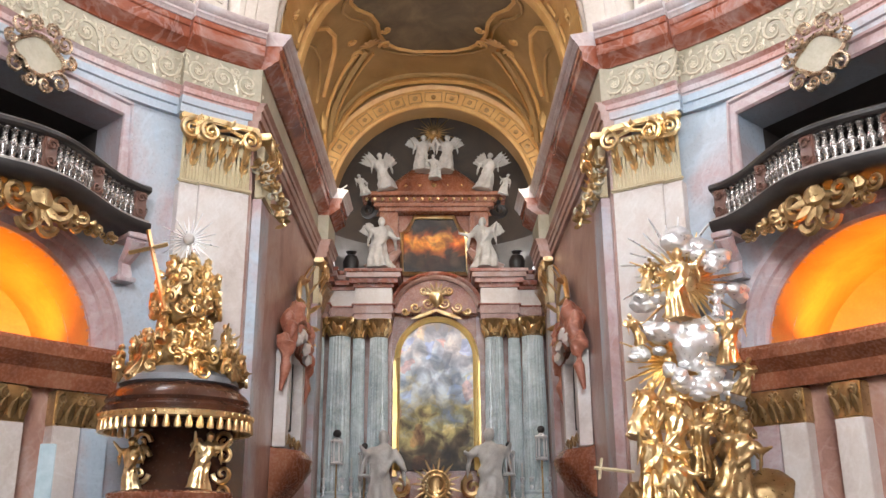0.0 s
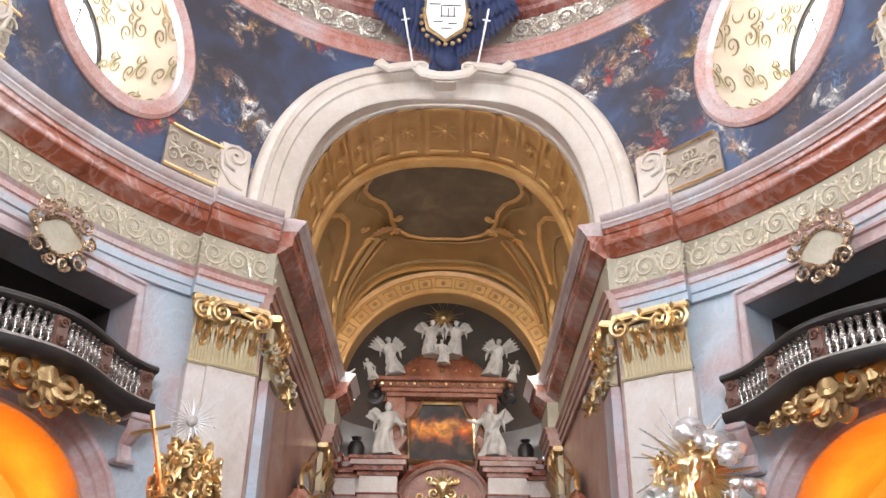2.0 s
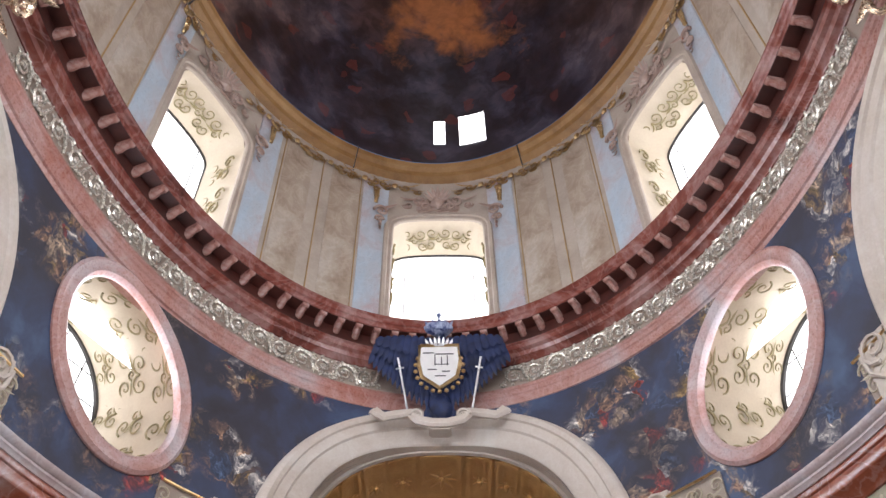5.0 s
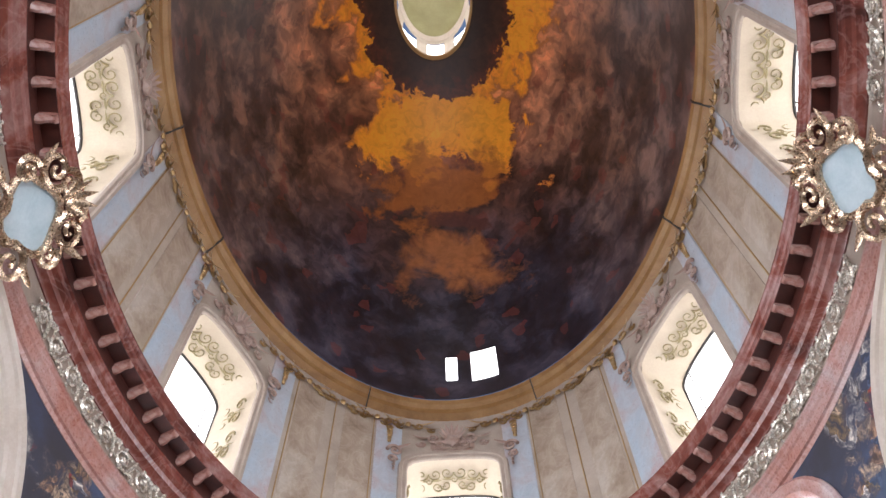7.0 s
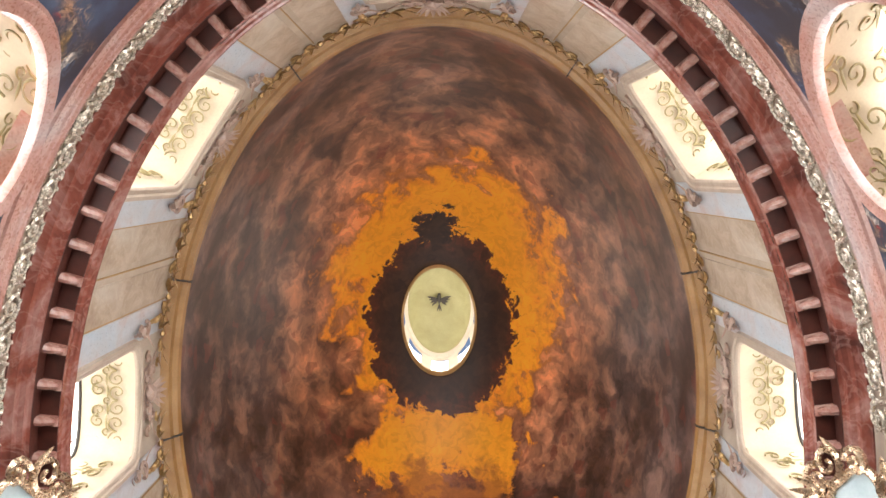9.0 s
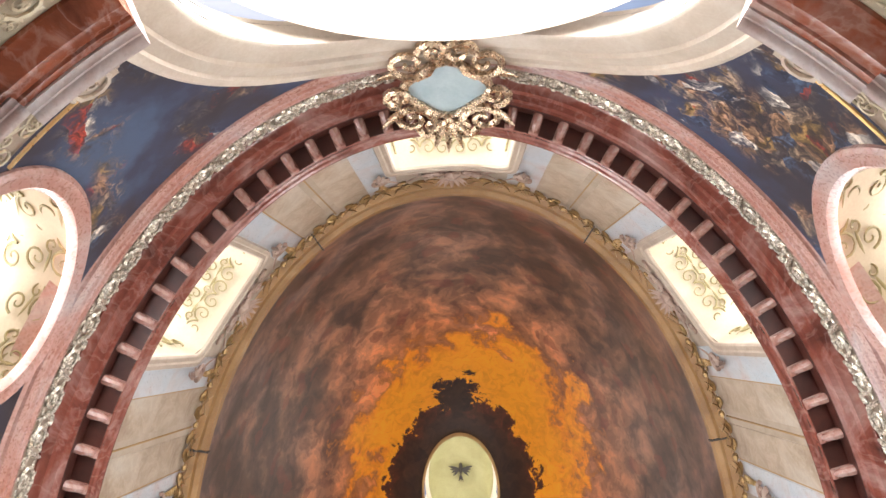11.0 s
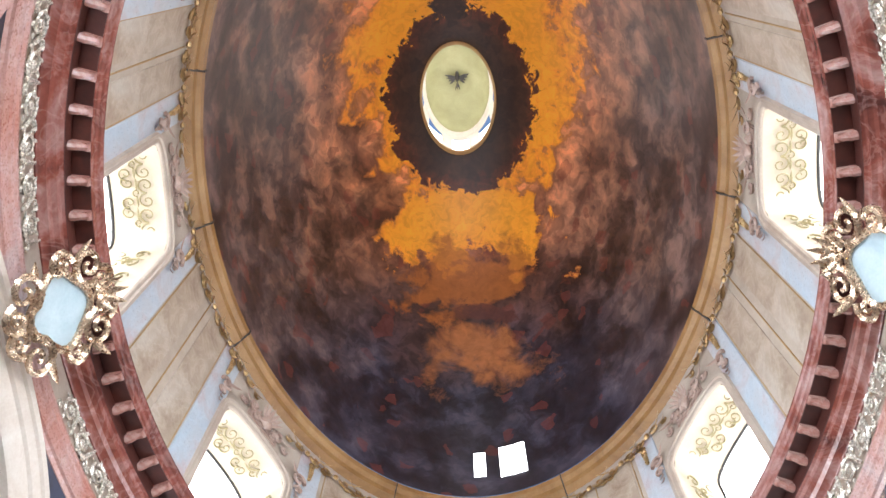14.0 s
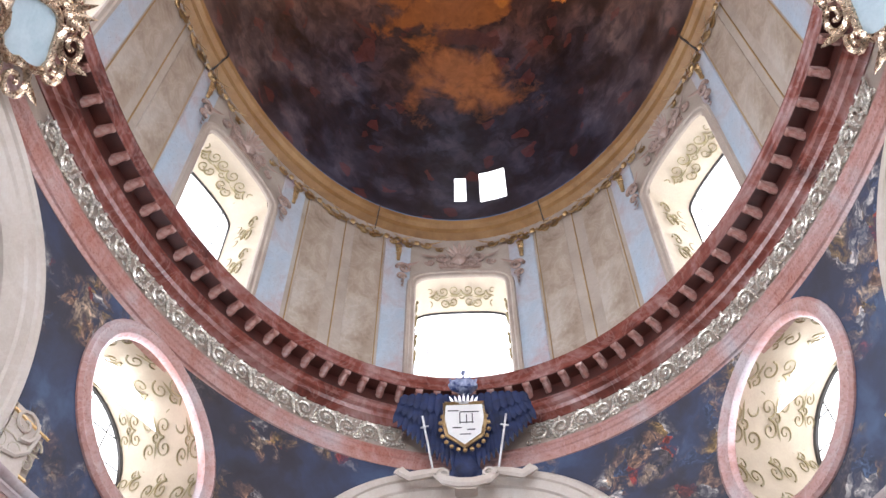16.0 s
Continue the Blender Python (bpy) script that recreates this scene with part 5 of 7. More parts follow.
small = cartouche("pale gilt scrolled cartouche over a gallery opening", 0.8, 0.6, BRONZEGILT, PALEGOLD, False)
small.matrix_basis = frame_at(WALL, D(51), 9.98, -0.42)
for d in (-51, 129, -129):
    copy_thing(small, frame_at(WALL, D(d), 9.98, -0.42))


# ---- pilasters ----
def capital(parent, w, d, h, mat, name="capital"):
    """A composite capital facing -y, w wide, standing on z = 0 of its parent."""
    bm = bmesh.new()
    box(bm, -w / 2, w / 2, -d, 0.05, 0.06, h * 0.82, 0.02)
    box(bm, -w / 2 - 0.05, w / 2 + 0.05, -d - 0.06, 0.05, 0.0, 0.09, 0.03)
    cap = part(name, bm, GOLDPALE if mat is GILT else mat, parent, "gilded composite capital")
    bm = bmesh.new()
    box(bm, -w / 2 - 0.12, w / 2 + 0.12, -d - 0.16, 0.05, h * 0.9, h, 0.03)
    part("abacus", bm, mat, cap)
    k = max(2, round(w / 0.27))
    for i in range(3 * k):
        bm = bmesh.new()
        x = (i + 0.5) / (3 * k) * (w - 0.06) - w / 2 + 0.03
        tube(bm, [(x, -d, 0.1), (x, -d - 0.015, h * 0.25), (x, -d - 0.01, h * 0.52)], [0.022, 0.03, 0.016], 5)
        part("flute", bm, GOLDPALE if mat is GILT else mat, cap)
    for row, (z0, z1, out) in enumerate(((h * 0.22, h * 0.50, 0.4), (h * 0.42, h * 0.72, 0.5))):
        kk = k - 1 if row == 0 else k
        for i in range(kk):
            x = (i + 0.5) / kk * w - w / 2
            bm = bmesh.new()
            leaf(bm, (x, -d, z0), (x, -d - 0.05, z1), nr, 0.075, out, 7, 0.6)
            for q in (-1, 1):
                leaf(bm, (x, -d - 0.01, z0 + 0.02), (x + q * 0.09, -d - 0.04, z0 + (z1 - z0) * 0.55), nr, 0.04, 0.3, 4, 0.6)
                leaf(bm, (x, -d - 0.03, z0 + (z1 - z0) * 0.4), (x + q * 0.085, -d - 0.08, z0 + (z1 - z0) * 0.88), nr, 0.035, 0.35, 4, 0.6)
            part("acanthus_leaf", bm, mat, cap)
    rnd = random.Random(int(w * 100))
    for i in range(int(w * 14)):
        bm = bmesh.new()
        x = rnd.uniform(-w / 2 + 0.2, w / 2 - 0.2)
        blob(bm, (x, -d - rnd.uniform(0.06, 0.16), h * (0.84 - 0.16 * (1 - (2 * x / w) ** 2)) + rnd.uniform(-0.05, 0.05)), (0.05, 0.045, 0.05), 0.5, 4, 1)
        part("fruit", bm, mat, cap)
    for s in (-1, 1):
        bm = bmesh.new()
        scroll(bm, (s * (w / 2 - 0.1), -d - 0.18, h * 0.76), 0.24, (s, 0, 0), ay, nr, 0.055, -1, 1.8, pi / 2, 22)
        blob(bm, (s * (w / 2 - 0.1), -d - 0.18, h * 0.74), (0.05, 0.05, 0.05), 0, 1, 1)
        part("volute", bm, mat, cap)
    bm = bmesh.new()
    for i in range(5):
        a = 2 * pi * i / 5
        leaf(bm, (0, -d - 0.14, h * 0.9), (0.17 * cos(a), -d - 0.2, h * 0.9 + 0.17 * sin(a)), nr, 0.07, 0.2, 3)
    part("flower", bm, mat, cap)
    bm = bmesh.new()
    for s in (-1, 1):
        tube(bm, [(s * (w / 2 - 0.14), -d - 0.13, h * 0.88), (s * w * 0.25, -d - 0.16, h * 0.80), (0, -d - 0.13, h * 0.86)], 0.04, 5)
    part("festoon", bm, mat, cap)
    return cap


def pilaster(w, d, z_cap, h_cap, m, label, grp, shaft_mat=PALE, cap_mat=None):
    p = thing("pilaster", label, "pilaster", grp)
    bm = bmesh.new()
    box(bm, -w / 2, w / 2, -d, 0.3, -z_cap, 0.0, 0.012)
    part("shaft", bm, shaft_mat, p)
    bm = bmesh.new()
    box(bm, -w / 2 - 0.08, w / 2 + 0.08, -d - 0.08, 0.3, -z_cap, -z_cap + 0.9, 0.02)
    part("plinth", bm, RED, p)
    capital(p, w, d, h_cap, cap_mat or GILT)
    p.matrix_basis = m
    return p


def world_frame(x0, y0, x1, y1, z):
    """x from one floor point to another, y away from the nave's middle, origin midway."""
    t = Vector((x1 - x0, y1 - y0, 0)).normalized()
    o = Vector((-t.y, t.x, 0))
    m = Matrix((t, o, (0, 0, 1))).transposed().to_4x4()
    m.translation = ((x0 + x1) / 2, (y0 + y1) / 2, z)
    return m


LABP = "pale marble giant pilaster with a gilded composite capital"
for fx in (1, -1):
    for fy in (1, -1):
        def at(x, y):
            return (fx * x, CY + fy * (y - CY))
        for (p, q, w, dd) in (((3.93, 18.26), (4.83, 17.64), 1.10, 0.0), ((4.83, 17.74), (5.2, 17.46), 0.46, 0.0)):
            a, b = at(*p), at(*q)
            if fx * fy < 0:
                a, b = b, a
            pilaster(w, 0.0, 8.58, 1.52, world_frame(*a, *b, 8.58), LABP, "giant pilasters of the nave")
for s in (-1, 1):
    for y0, y1, w in ((18.5, 19.5, 0.95), (27.9, 29.1, 0.9)):
        a, b = ((s * 3.82, y0), (s * 3.82, y1))
        if s > 0:
            a, b = b, a
        pilaster(w, 0.12, 8.58, 1.52, world_frame(*a, *b, 8.58), "rose marble choir pilaster with a gilded composite capital", "choir pilasters", ROSE)


# ---- statues and gilded groups ----
def figure(bm, foot, h, face=0.0, wings=0, arms=((0.5, 0.5), (-0.5, 0.2)), lean=0.0, sit=False, seed=1, fold=0.16):
    """A robed figure as one plain shape: folded robe, chest, head, arms, perhaps wings. face: degrees from -y."""
    rnd = random.Random(seed)
    M = Matrix.Translation(foot) @ Matrix.Rotation(D(face), 4, "Z") @ Matrix.Rotation(lean, 4, "Y")
    tmp = bmesh.new()
    ph = rnd.uniform(0, 6)
    hip = 0.36 if sit else 0.5
    rows = []
    for j in range(23):
        k = j / 22
        z = k * 0.80
        if k < 0.6:
            r = 0.20 - 0.09 * (k / 0.6) if not sit else 0.24 - 0.11 * (k / 0.6)
        else:
            q = (k - 0.6) / 0.4
            r = 0.11 + 0.045 * sin(q * pi * 0.75) - 0.08 * max(0, q - 0.75) * 4 * 0.7
        sway = 0.035 * sin(k * 4 + ph)
        row = []
        for i in range(40):
            a = 2 * pi * i / 40
            f = 1 + fold * (1 - 0.6 * k) * (0.7 * sin(a * 5 + ph + 4.0 * k + 1.5 * sin(5 * k + ph)) + 0.5 * sin(a * 9 - ph - 5.0 * k)) + 0.22 * noise.noise(Vector((cos(a) * 2.2, sin(a) * 2.2, k * 7 + ph)))
            fy = 0.78 + (0.45 * max(0, 0.5 - k) if sit and sin(a) < 0 else 0)
            row.append(((r * f * cos(a) + sway) * h, (r * f * fy * sin(a)) * h - (0.1 * h * max(0, 0.45 - k) if sit else 0), z * h))
        rows.append(row)
    vs = grid(tmp, rows, False, True)
    tmp.faces.new(vs[0])
    tmp.faces.new(vs[-1][::-1])
    sx = 0.035 * sin(4 + ph) * h
    blob(tmp, (sx, -0.02 * h, 0.895 * h), (0.062 * h, 0.07 * h, 0.085 * h), 0.12, 3, 2)
    blob(tmp, (sx, 0.015 * h, 0.92 * h), (0.07 * h, 0.07 * h, 0.075 * h), 0.35, 5, 2)
    tube(tmp, [(sx, 0, 0.76 * h), (sx, -0.01 * h, 0.86 * h)], 0.04 * h, 8)
    for s, (up, out) in zip((-1, 1), arms):
        sh = Vector((s * 0.115 * h + sx, 0, 0.745 * h))
        el = sh + Vector((s * 0.11 * h, -0.05 * h, -0.12 * h + up * 0.12 * h))
        ha = el + Vector((s * out * 0.17 * h, -0.11 * h, up * 0.17 * h))
        tube(tmp, [sh, sh.lerp(el, 0.5), el], [0.055 * h, 0.06 * h, 0.05 * h], 7)
        tube(tmp, [el, el.lerp(ha, 0.6), ha], [0.045 * h, 0.032 * h, 0.024 * h], 7)
        blob(tmp, ha, (0.03 * h, 0.03 * h, 0.035 * h), 0.2, 3, 1)
        tube(tmp, [el, el + Vector((s * 0.03 * h, 0, -0.14 * h)), el + Vector((s * 0.05 * h, 0.02 * h, -0.28 * h))], [0.05 * h, 0.05 * h, 0.015 * h], 6, 0.5)
    for k in range(3):
        a = rnd.uniform(0, 6)
        tube(tmp, [(0.12 * h * cos(a + 1.3 * q), 0.10 * h * sin(a + 1.3 * q) - 0.02 * h, (0.3 + 0.16 * q) * h) for q in range(4)], [0.02 * h, 0.035 * h, 0.035 * h, 0.012 * h], 6)
    if wings:
        for s in (-1, 1):
            for k in range(5):
                an = 1.15 - 0.2 * k
                b0 = (s * 0.06 * h, 0.08 * h, (0.70 - 0.02 * k) * h)
                leaf(tmp, b0, (s * (0.06 + wings * cos(an)) * h, 0.15 * h, (0.66 + wings * sin(an)) * h), (0, 1, 0), 0.085 * h, 0.12, 6, 0.4)
    tmp.transform(M)
    me = bpy.data.meshes.new("tmp")
    tmp.to_mesh(me)
    tmp.free()
    bm.from_mesh(me)
    bpy.data.meshes.remove(me)


def fuse(ob, size):
    """Grows the overlapping shapes of a carved thing into one skin."""
    md = ob.modifiers.new("fuse", "REMESH")
    md.mode, md.voxel_size, md.use_smooth_shade = "VOXEL", size, True


def statue(label, mat, foot, h, face=0.0, grp="", **kw):
    bm = bmesh.new()
    figure(bm, foot, h, face, **kw)
    ob = tagged(link("statue", bm, mat, None, 180), label, "statue", grp)
    fuse(ob, h * 0.021)
    return ob


# ---- galleries ----
bm = bmesh.new()
lathe(bm, [(0.0, 0.0), (0.085, 0.0), (0.085, 0.05), (0.05, 0.07), (0.045, 0.1), (0.085, 0.2), (0.09, 0.26), (0.05, 0.38), (0.035, 0.46), (0.06, 0.49), (0.04, 0.52), (0.075, 0.55), (0.075, 0.6), (0.0, 0.6)], sides=10)
BALUSTER = mesh_of("baluster", bm, material("silvered_wood", (0.10, 0.085, 0.08), (0.70, 0.65, 0.60), 5.0, 0.25, 0.8, bump=0.1, spread=0.16))
bm = bmesh.new()
box(bm, -0.13, 0.13, -0.12, 0.12, 0.0, 0.6, 0.02)
for s in (-1, 1):
    scroll(bm, (0, -0.15, 0.3 + s * 0.14), 0.1, ax, (0, 0, s), nr, 0.03)
PEDESTAL = mesh_of("pedestal", bm, material("brown_lacquer", (0.10, 0.045, 0.03), (0.22, 0.11, 0.08), 3.0, 0.35))


def bow(u):
    return -0.42 - 1.0 * (0.5 + 0.5 * cos(pi * max(-1, min(1, u)))) ** 0.9


def bowed(bm, prof, th0, n=40, half=14.6):
    """A profile of (off, z) carried along the gallery's bowed front."""
    rows = [[WALL.at(th0 + D(half * u), z, bow(u) + o) for o, z in prof] for u in [-1 + 2 * i / n for i in range(n + 1)]]
    vs = grid(bm, rows, False, True)
    bm.faces.new(vs[0])
    bm.faces.new(vs[-1][::-1])


for _, deg in NICHES:
    th = D(deg)
    g = thing("gallery_balustrade", "bowed balcony with silvered balusters, dark rail and dark slab", "balcony", "galleries of the nave")
    bm = bmesh.new()
    bowed(bm, [(-0.16, 8.02), (-0.2, 8.06), (-0.2, 8.12), (-0.14, 8.17), (0.14, 8.17), (0.2, 8.12), (0.2, 8.06), (0.12, 8.0)], th)
    part("rail", bm, DARK, g, "dark lacquered rail")
    bm = bmesh.new()
    bowed(bm, [(-0.18, 7.36), (-0.2, 7.44), (0.14, 7.44), (0.14, 7.36)], th)
    part("plinth_rail", bm, material("silvered_ledge", (0.3, 0.27, 0.25), (0.6, 0.55, 0.5), 3.0, 0.4, 0.3), g)
    bm = bmesh.new()
    bowed(bm, [(-0.25, 7.2), (-0.3, 7.28), (-0.3, 7.36), (0.5, 7.36), (1.4, 7.36), (1.4, 7.22), (0.5, 7.1), (-0.1, 7.12)], th)
    part("slab", bm, DARK, g, "dark moulded slab")
    n = 38
    for i in range(n + 1):
        u = -0.98 + 1.96 * i / n
        m = frame_at(WALL, th + D(14.6 * u), 7.44, bow(u))
        piece("post" if i % 9 == 1 else "baluster", PEDESTAL if i % 9 == 1 else BALUSTER, m, g)
    orn = thing("gilt_bracket_ornament", "gilded scrolls and leaves hanging below a balcony", "ornament", "ornaments below the galleries")
    for u, sc in ((-0.7, 0.4), (-0.5, 0.5), (-0.27, 0.8), (0.0, 1.4), (0.27, 0.8), (0.5, 0.5), (0.7, 0.4)):
        m = frame_at(WALL, th + D(14.6 * u), 6.95, bow(u) + 0.12)
        for s in (-1, 1):
            bm = bmesh.new()
            scroll(bm, (s * 0.3 * sc, -0.1, -0.02), 0.2 * sc, (s, 0, 0), ay, nr, 0.06 * sc, 1, 1.4, pi)
            scroll(bm, (s * 0.12 * sc, -0.12, -0.3 * sc), 0.14 * sc, (s, 0, 0), ay, nr, 0.05 * sc, -1, 1.4, 0)
            bm.transform(m)
            part("scroll", bm, DULLGILT, orn)
        bm = bmesh.new()
        for k in range(6):
            a = pi + pi * (k + 0.5) / 6
            leaf(bm, (0, -0.1, 0.0), (0.32 * sc * cos(a), -0.2, 0.35 * sc * sin(a)), nr, 0.1 * sc, 0.2, 4)
        blob(bm, (0, -0.15, 0), (0.16 * sc, 0.1, 0.16 * sc), 0.5, 5, 2)
        bm.transform(m)
        part("leaf_spray", bm, DULLGILT, orn)
    for s in (-1, 1):
        cons = thing("console", "rose marble scrolled console under a balcony end", "console", "consoles of the galleries")
        bm = bmesh.new()
        tube(bm, [(0, 0.1, -0.75), (0, -0.18, -0.7), (0, -0.12, -0.45), (0, -0.38, -0.25), (0, -0.52, -0.05)], [0.1, 0.15, 0.13, 0.17, 0.2], 8, 1.0, (1, 0, 0))
        box(bm, -0.22, 0.22, -0.62, 0.2, -0.06, 0.06, 0.02)
        box(bm, -0.2, 0.2, -0.28, 0.2, -0.84, -0.74, 0.02)
        bm.transform(frame_at(WALL, th + s * D(13.6), 7.1, -0.02))
        part("bracket", bm, ROSE, cons)

# ---- niche altars: ledge, pilasters, warm light hidden on the ledge ----
for _, deg in NICHES:
    th = D(deg)
    n = thing("side_altar", "rose-brown marble side altar ledge with gilded capitals in the niche", "altar", "side altars")
    bm = bmesh.new()
    ring(bm, [(1.2, 4.1), (-0.1, 4.1), (-0.14, 4.2), (-0.16, 4.4), (-0.22, 4.45), (-0.42, 4.62), (-0.46, 4.8), (-0.4, 4.88), (1.2, 4.88)], 12.75, 9.75, th - D(14.2), th + D(14.2), 24)
    part("ledge", bm, BROWN, n)
    bm = bmesh.new()
    ring(bm, [(1.0, 0.0), (0.15, 0.0), (0.15, 4.1), (1.0, 4.1)], 12.75, 9.75, th - D(13), th + D(13), 24)
    part("back_panel", bm, WARMROSE, n)
    for k in (-12.4, -9.6, -4.2, 4.2, 9.6, 12.4):
        bm = bmesh.new()
        box(bm, -0.26, 0.26, -0.2, 0.2, 0, 3.45, 0.015)
        bm.transform(frame_at(WALL, th + D(k), 0, 0.05))
        part("shaft", bm, PALE if abs(k) < 12 else ROSE, n)
        bm = bmesh.new()
        box(bm, -0.27, 0.27, -0.2, 0.2, 0.0, 0.62, 0.02)
        for i in range(3):
            x = -0.2 + 0.2 * i
            leaf(bm, (x, -0.2, 0.06), (x, -0.24, 0.4), nr, 0.12, 0.35, 4, 0.5)
        for s in (-1, 1):
            scroll(bm, (s * 0.18, -0.28, 0.45), 0.1, (s, 0, 0), ay, nr, 0.035, -1, 1.4, pi / 2)
        bm.transform(frame_at(WALL, th + D(k), 3.45, 0.05))
        part("capital", bm, DULLGILT, n, "gilded leaf capital")
    for k, w in ((-0.62, 260.0), (0.0, 200.0), (0.62, 260.0)):
        p = WALL.per(th)
        c = WALL.at(th + k * 2.3 / p, 4.95, 1.1)
        lamp = new("niche_uplight", bpy.data.lights.new("niche_uplight", "AREA"))
        lamp.data.shape, lamp.data.size, lamp.data.size_y = "RECTANGLE", 0.9, 0.2
        lamp.data.energy, lamp.data.color = w * NICHE_LIGHT, (1.0, 0.36, 0.04)
        lamp.matrix_world = look(c, WALL.at(th + k * 2.0 / p, 6.6, 1.9))

statue("gilded cherub statue on the side altar ledge", GILT, WALL.at(D(58), 4.9, -0.1), 1.0, -60, "ledge statues", wings=0.2, seed=4)
statue("gilded cherub statue on the side altar ledge", GILT, WALL.at(D(-58), 4.9, -0.1), 1.0, 60, "ledge statues", wings=0.2, seed=5)

# ---- the pulpit ----
pul = thing("pulpit", "brown marble pulpit with a fringed canopy crowned by gilded figures", "pulpit")
PX, PYY = -4.3, 15.55
bm = bmesh.new()
lathe(bm, [(0.0, 3.42), (0.95, 3.42), (1.18, 3.5), (1.22, 3.62), (1.16, 3.68), (1.2, 3.74), (1.14, 3.84), (0.98, 3.96), (0.9, 4.0), (0, 4.0)], (PX, PYY, 0), 40)
part("canopy", bm, DARKWOOD, pul, "polished dark brown canopy")
bm = bmesh.new()
lathe(bm, [(0.9, 3.98), (1.0, 4.02), (0.96, 4.12), (0.7, 4.28), (0.3, 4.4), (0.0, 4.42)], (PX, PYY, 0), 40)
part("canopy_roof", bm, material("slate_grey_paint", (0.10, 0.105, 0.115), (0.22, 0.23, 0.25), 1.5, 0.35), pul, "slate-grey canopy roof")
bm = bmesh.new()
lathe(bm, [(1.16, 3.40), (1.26, 3.42), (1.27, 3.5), (1.18, 3.53)], (PX, PYY, 0), 48)
for k in range(48):
    a = 2 * pi * k / 48
    scroll(bm, (PX + 1.27 * cos(a), PYY + 1.27 * sin(a), 3.47), 0.045, (-sin(a), cos(a), 0), (0, 0, 1), (cos(a), sin(a), 0), 0.02, 1, 1.0, 0, 6)
part("valance", bm, GILT, pul)
bm = bmesh.new()
lathe(bm, [(0.0, 0.1), (0.03, 0.09), (0.045, 0.03), (0.06, -0.06), (0.055, -0.1), (0.0, -0.12)], sides=8)
TASSEL = mesh_of("tassel", bm, GILT)
for k in range(44):
    a = 2 * pi * k / 44
    piece("tassel", TASSEL, Matrix.Translation((PX + 1.22 * cos(a), PYY + 1.22 * sin(a), 3.33)), pul)
bm = bmesh.new()
box(bm, PX - 0.75, PX + 0.75, 16.1, 17.6, 0.9, 3.5, 0.03)
part("back_board", bm, DARKWOOD, pul, "dark panelled back board")
for s in (-1, 1):
    bm = bmesh.new()
    for z in (2.3, 2.6, 2.9, 3.15):
        scroll(bm, (PX + s * 0.72, 16.02, z), 0.17, (s, 0, 0), ay, nr, 0.05, 1 if z < 2.7 else -1, 1.3, pi)
    part("scroll_border", bm, GILT, pul)
bm = bmesh.new()
lathe(bm, [(0.0, 0.9), (0.35, 0.95), (0.55, 1.1), (0.86, 1.3), (0.92, 1.4), (0.84, 1.5), (0.9, 2.0), (0.94, 2.08), (1.0, 2.14), (1.02, 2.24), (0.92, 2.28), (0.8, 2.28), (0.8, 1.4), (0.0, 1.4)], (PX, PYY - 0.05, 0), 36)
part("tub", bm, BROWN, pul, "brown marble pulpit tub")
bm = bmesh.new()
for k in range(14):
    a = pi + pi * k / 13
    scroll(bm, (PX + 0.98 * cos(a), PYY + 0.95 * sin(a), 2.12), 0.09, (-sin(a), cos(a), 0), (0, 0, 1), (cos(a), sin(a), 0), 0.035, 1 if k % 2 else -1, 1.2)
    leaf(bm, (PX + 0.92 * cos(a), PYY + 0.9 * sin(a), 1.55), (PX + 0.95 * cos(a), PYY + 0.92 * sin(a), 1.95), (cos(a), sin(a), 0), 0.1, 0.2, 4)
part("tub_ornament", bm, GILT, pul)
bm = bmesh.new()
tube(bm, [(PX, PYY + 0.2, 0), (PX, PYY + 0.2, 1.0)], [0.45, 0.3], 16)
part("stem", bm, BROWN, pul)
statue("gilded angel statue holding the pulpit canopy", GILT, (-3.75, 15.1, 2.3), 0.95, 20, "pulpit figures", arms=((1.0, 0.3), (0.9, 0.6)), lean=0.15, wings=0.25, seed=11)
statue("gilded angel statue beside the pulpit back board", GILT, (-4.95, 15.5, 2.3), 0.9, -20, "pulpit figures", arms=((1.0, 0.4), (0.5, 0.3)), lean=-0.1, wings=0.25, seed=12)
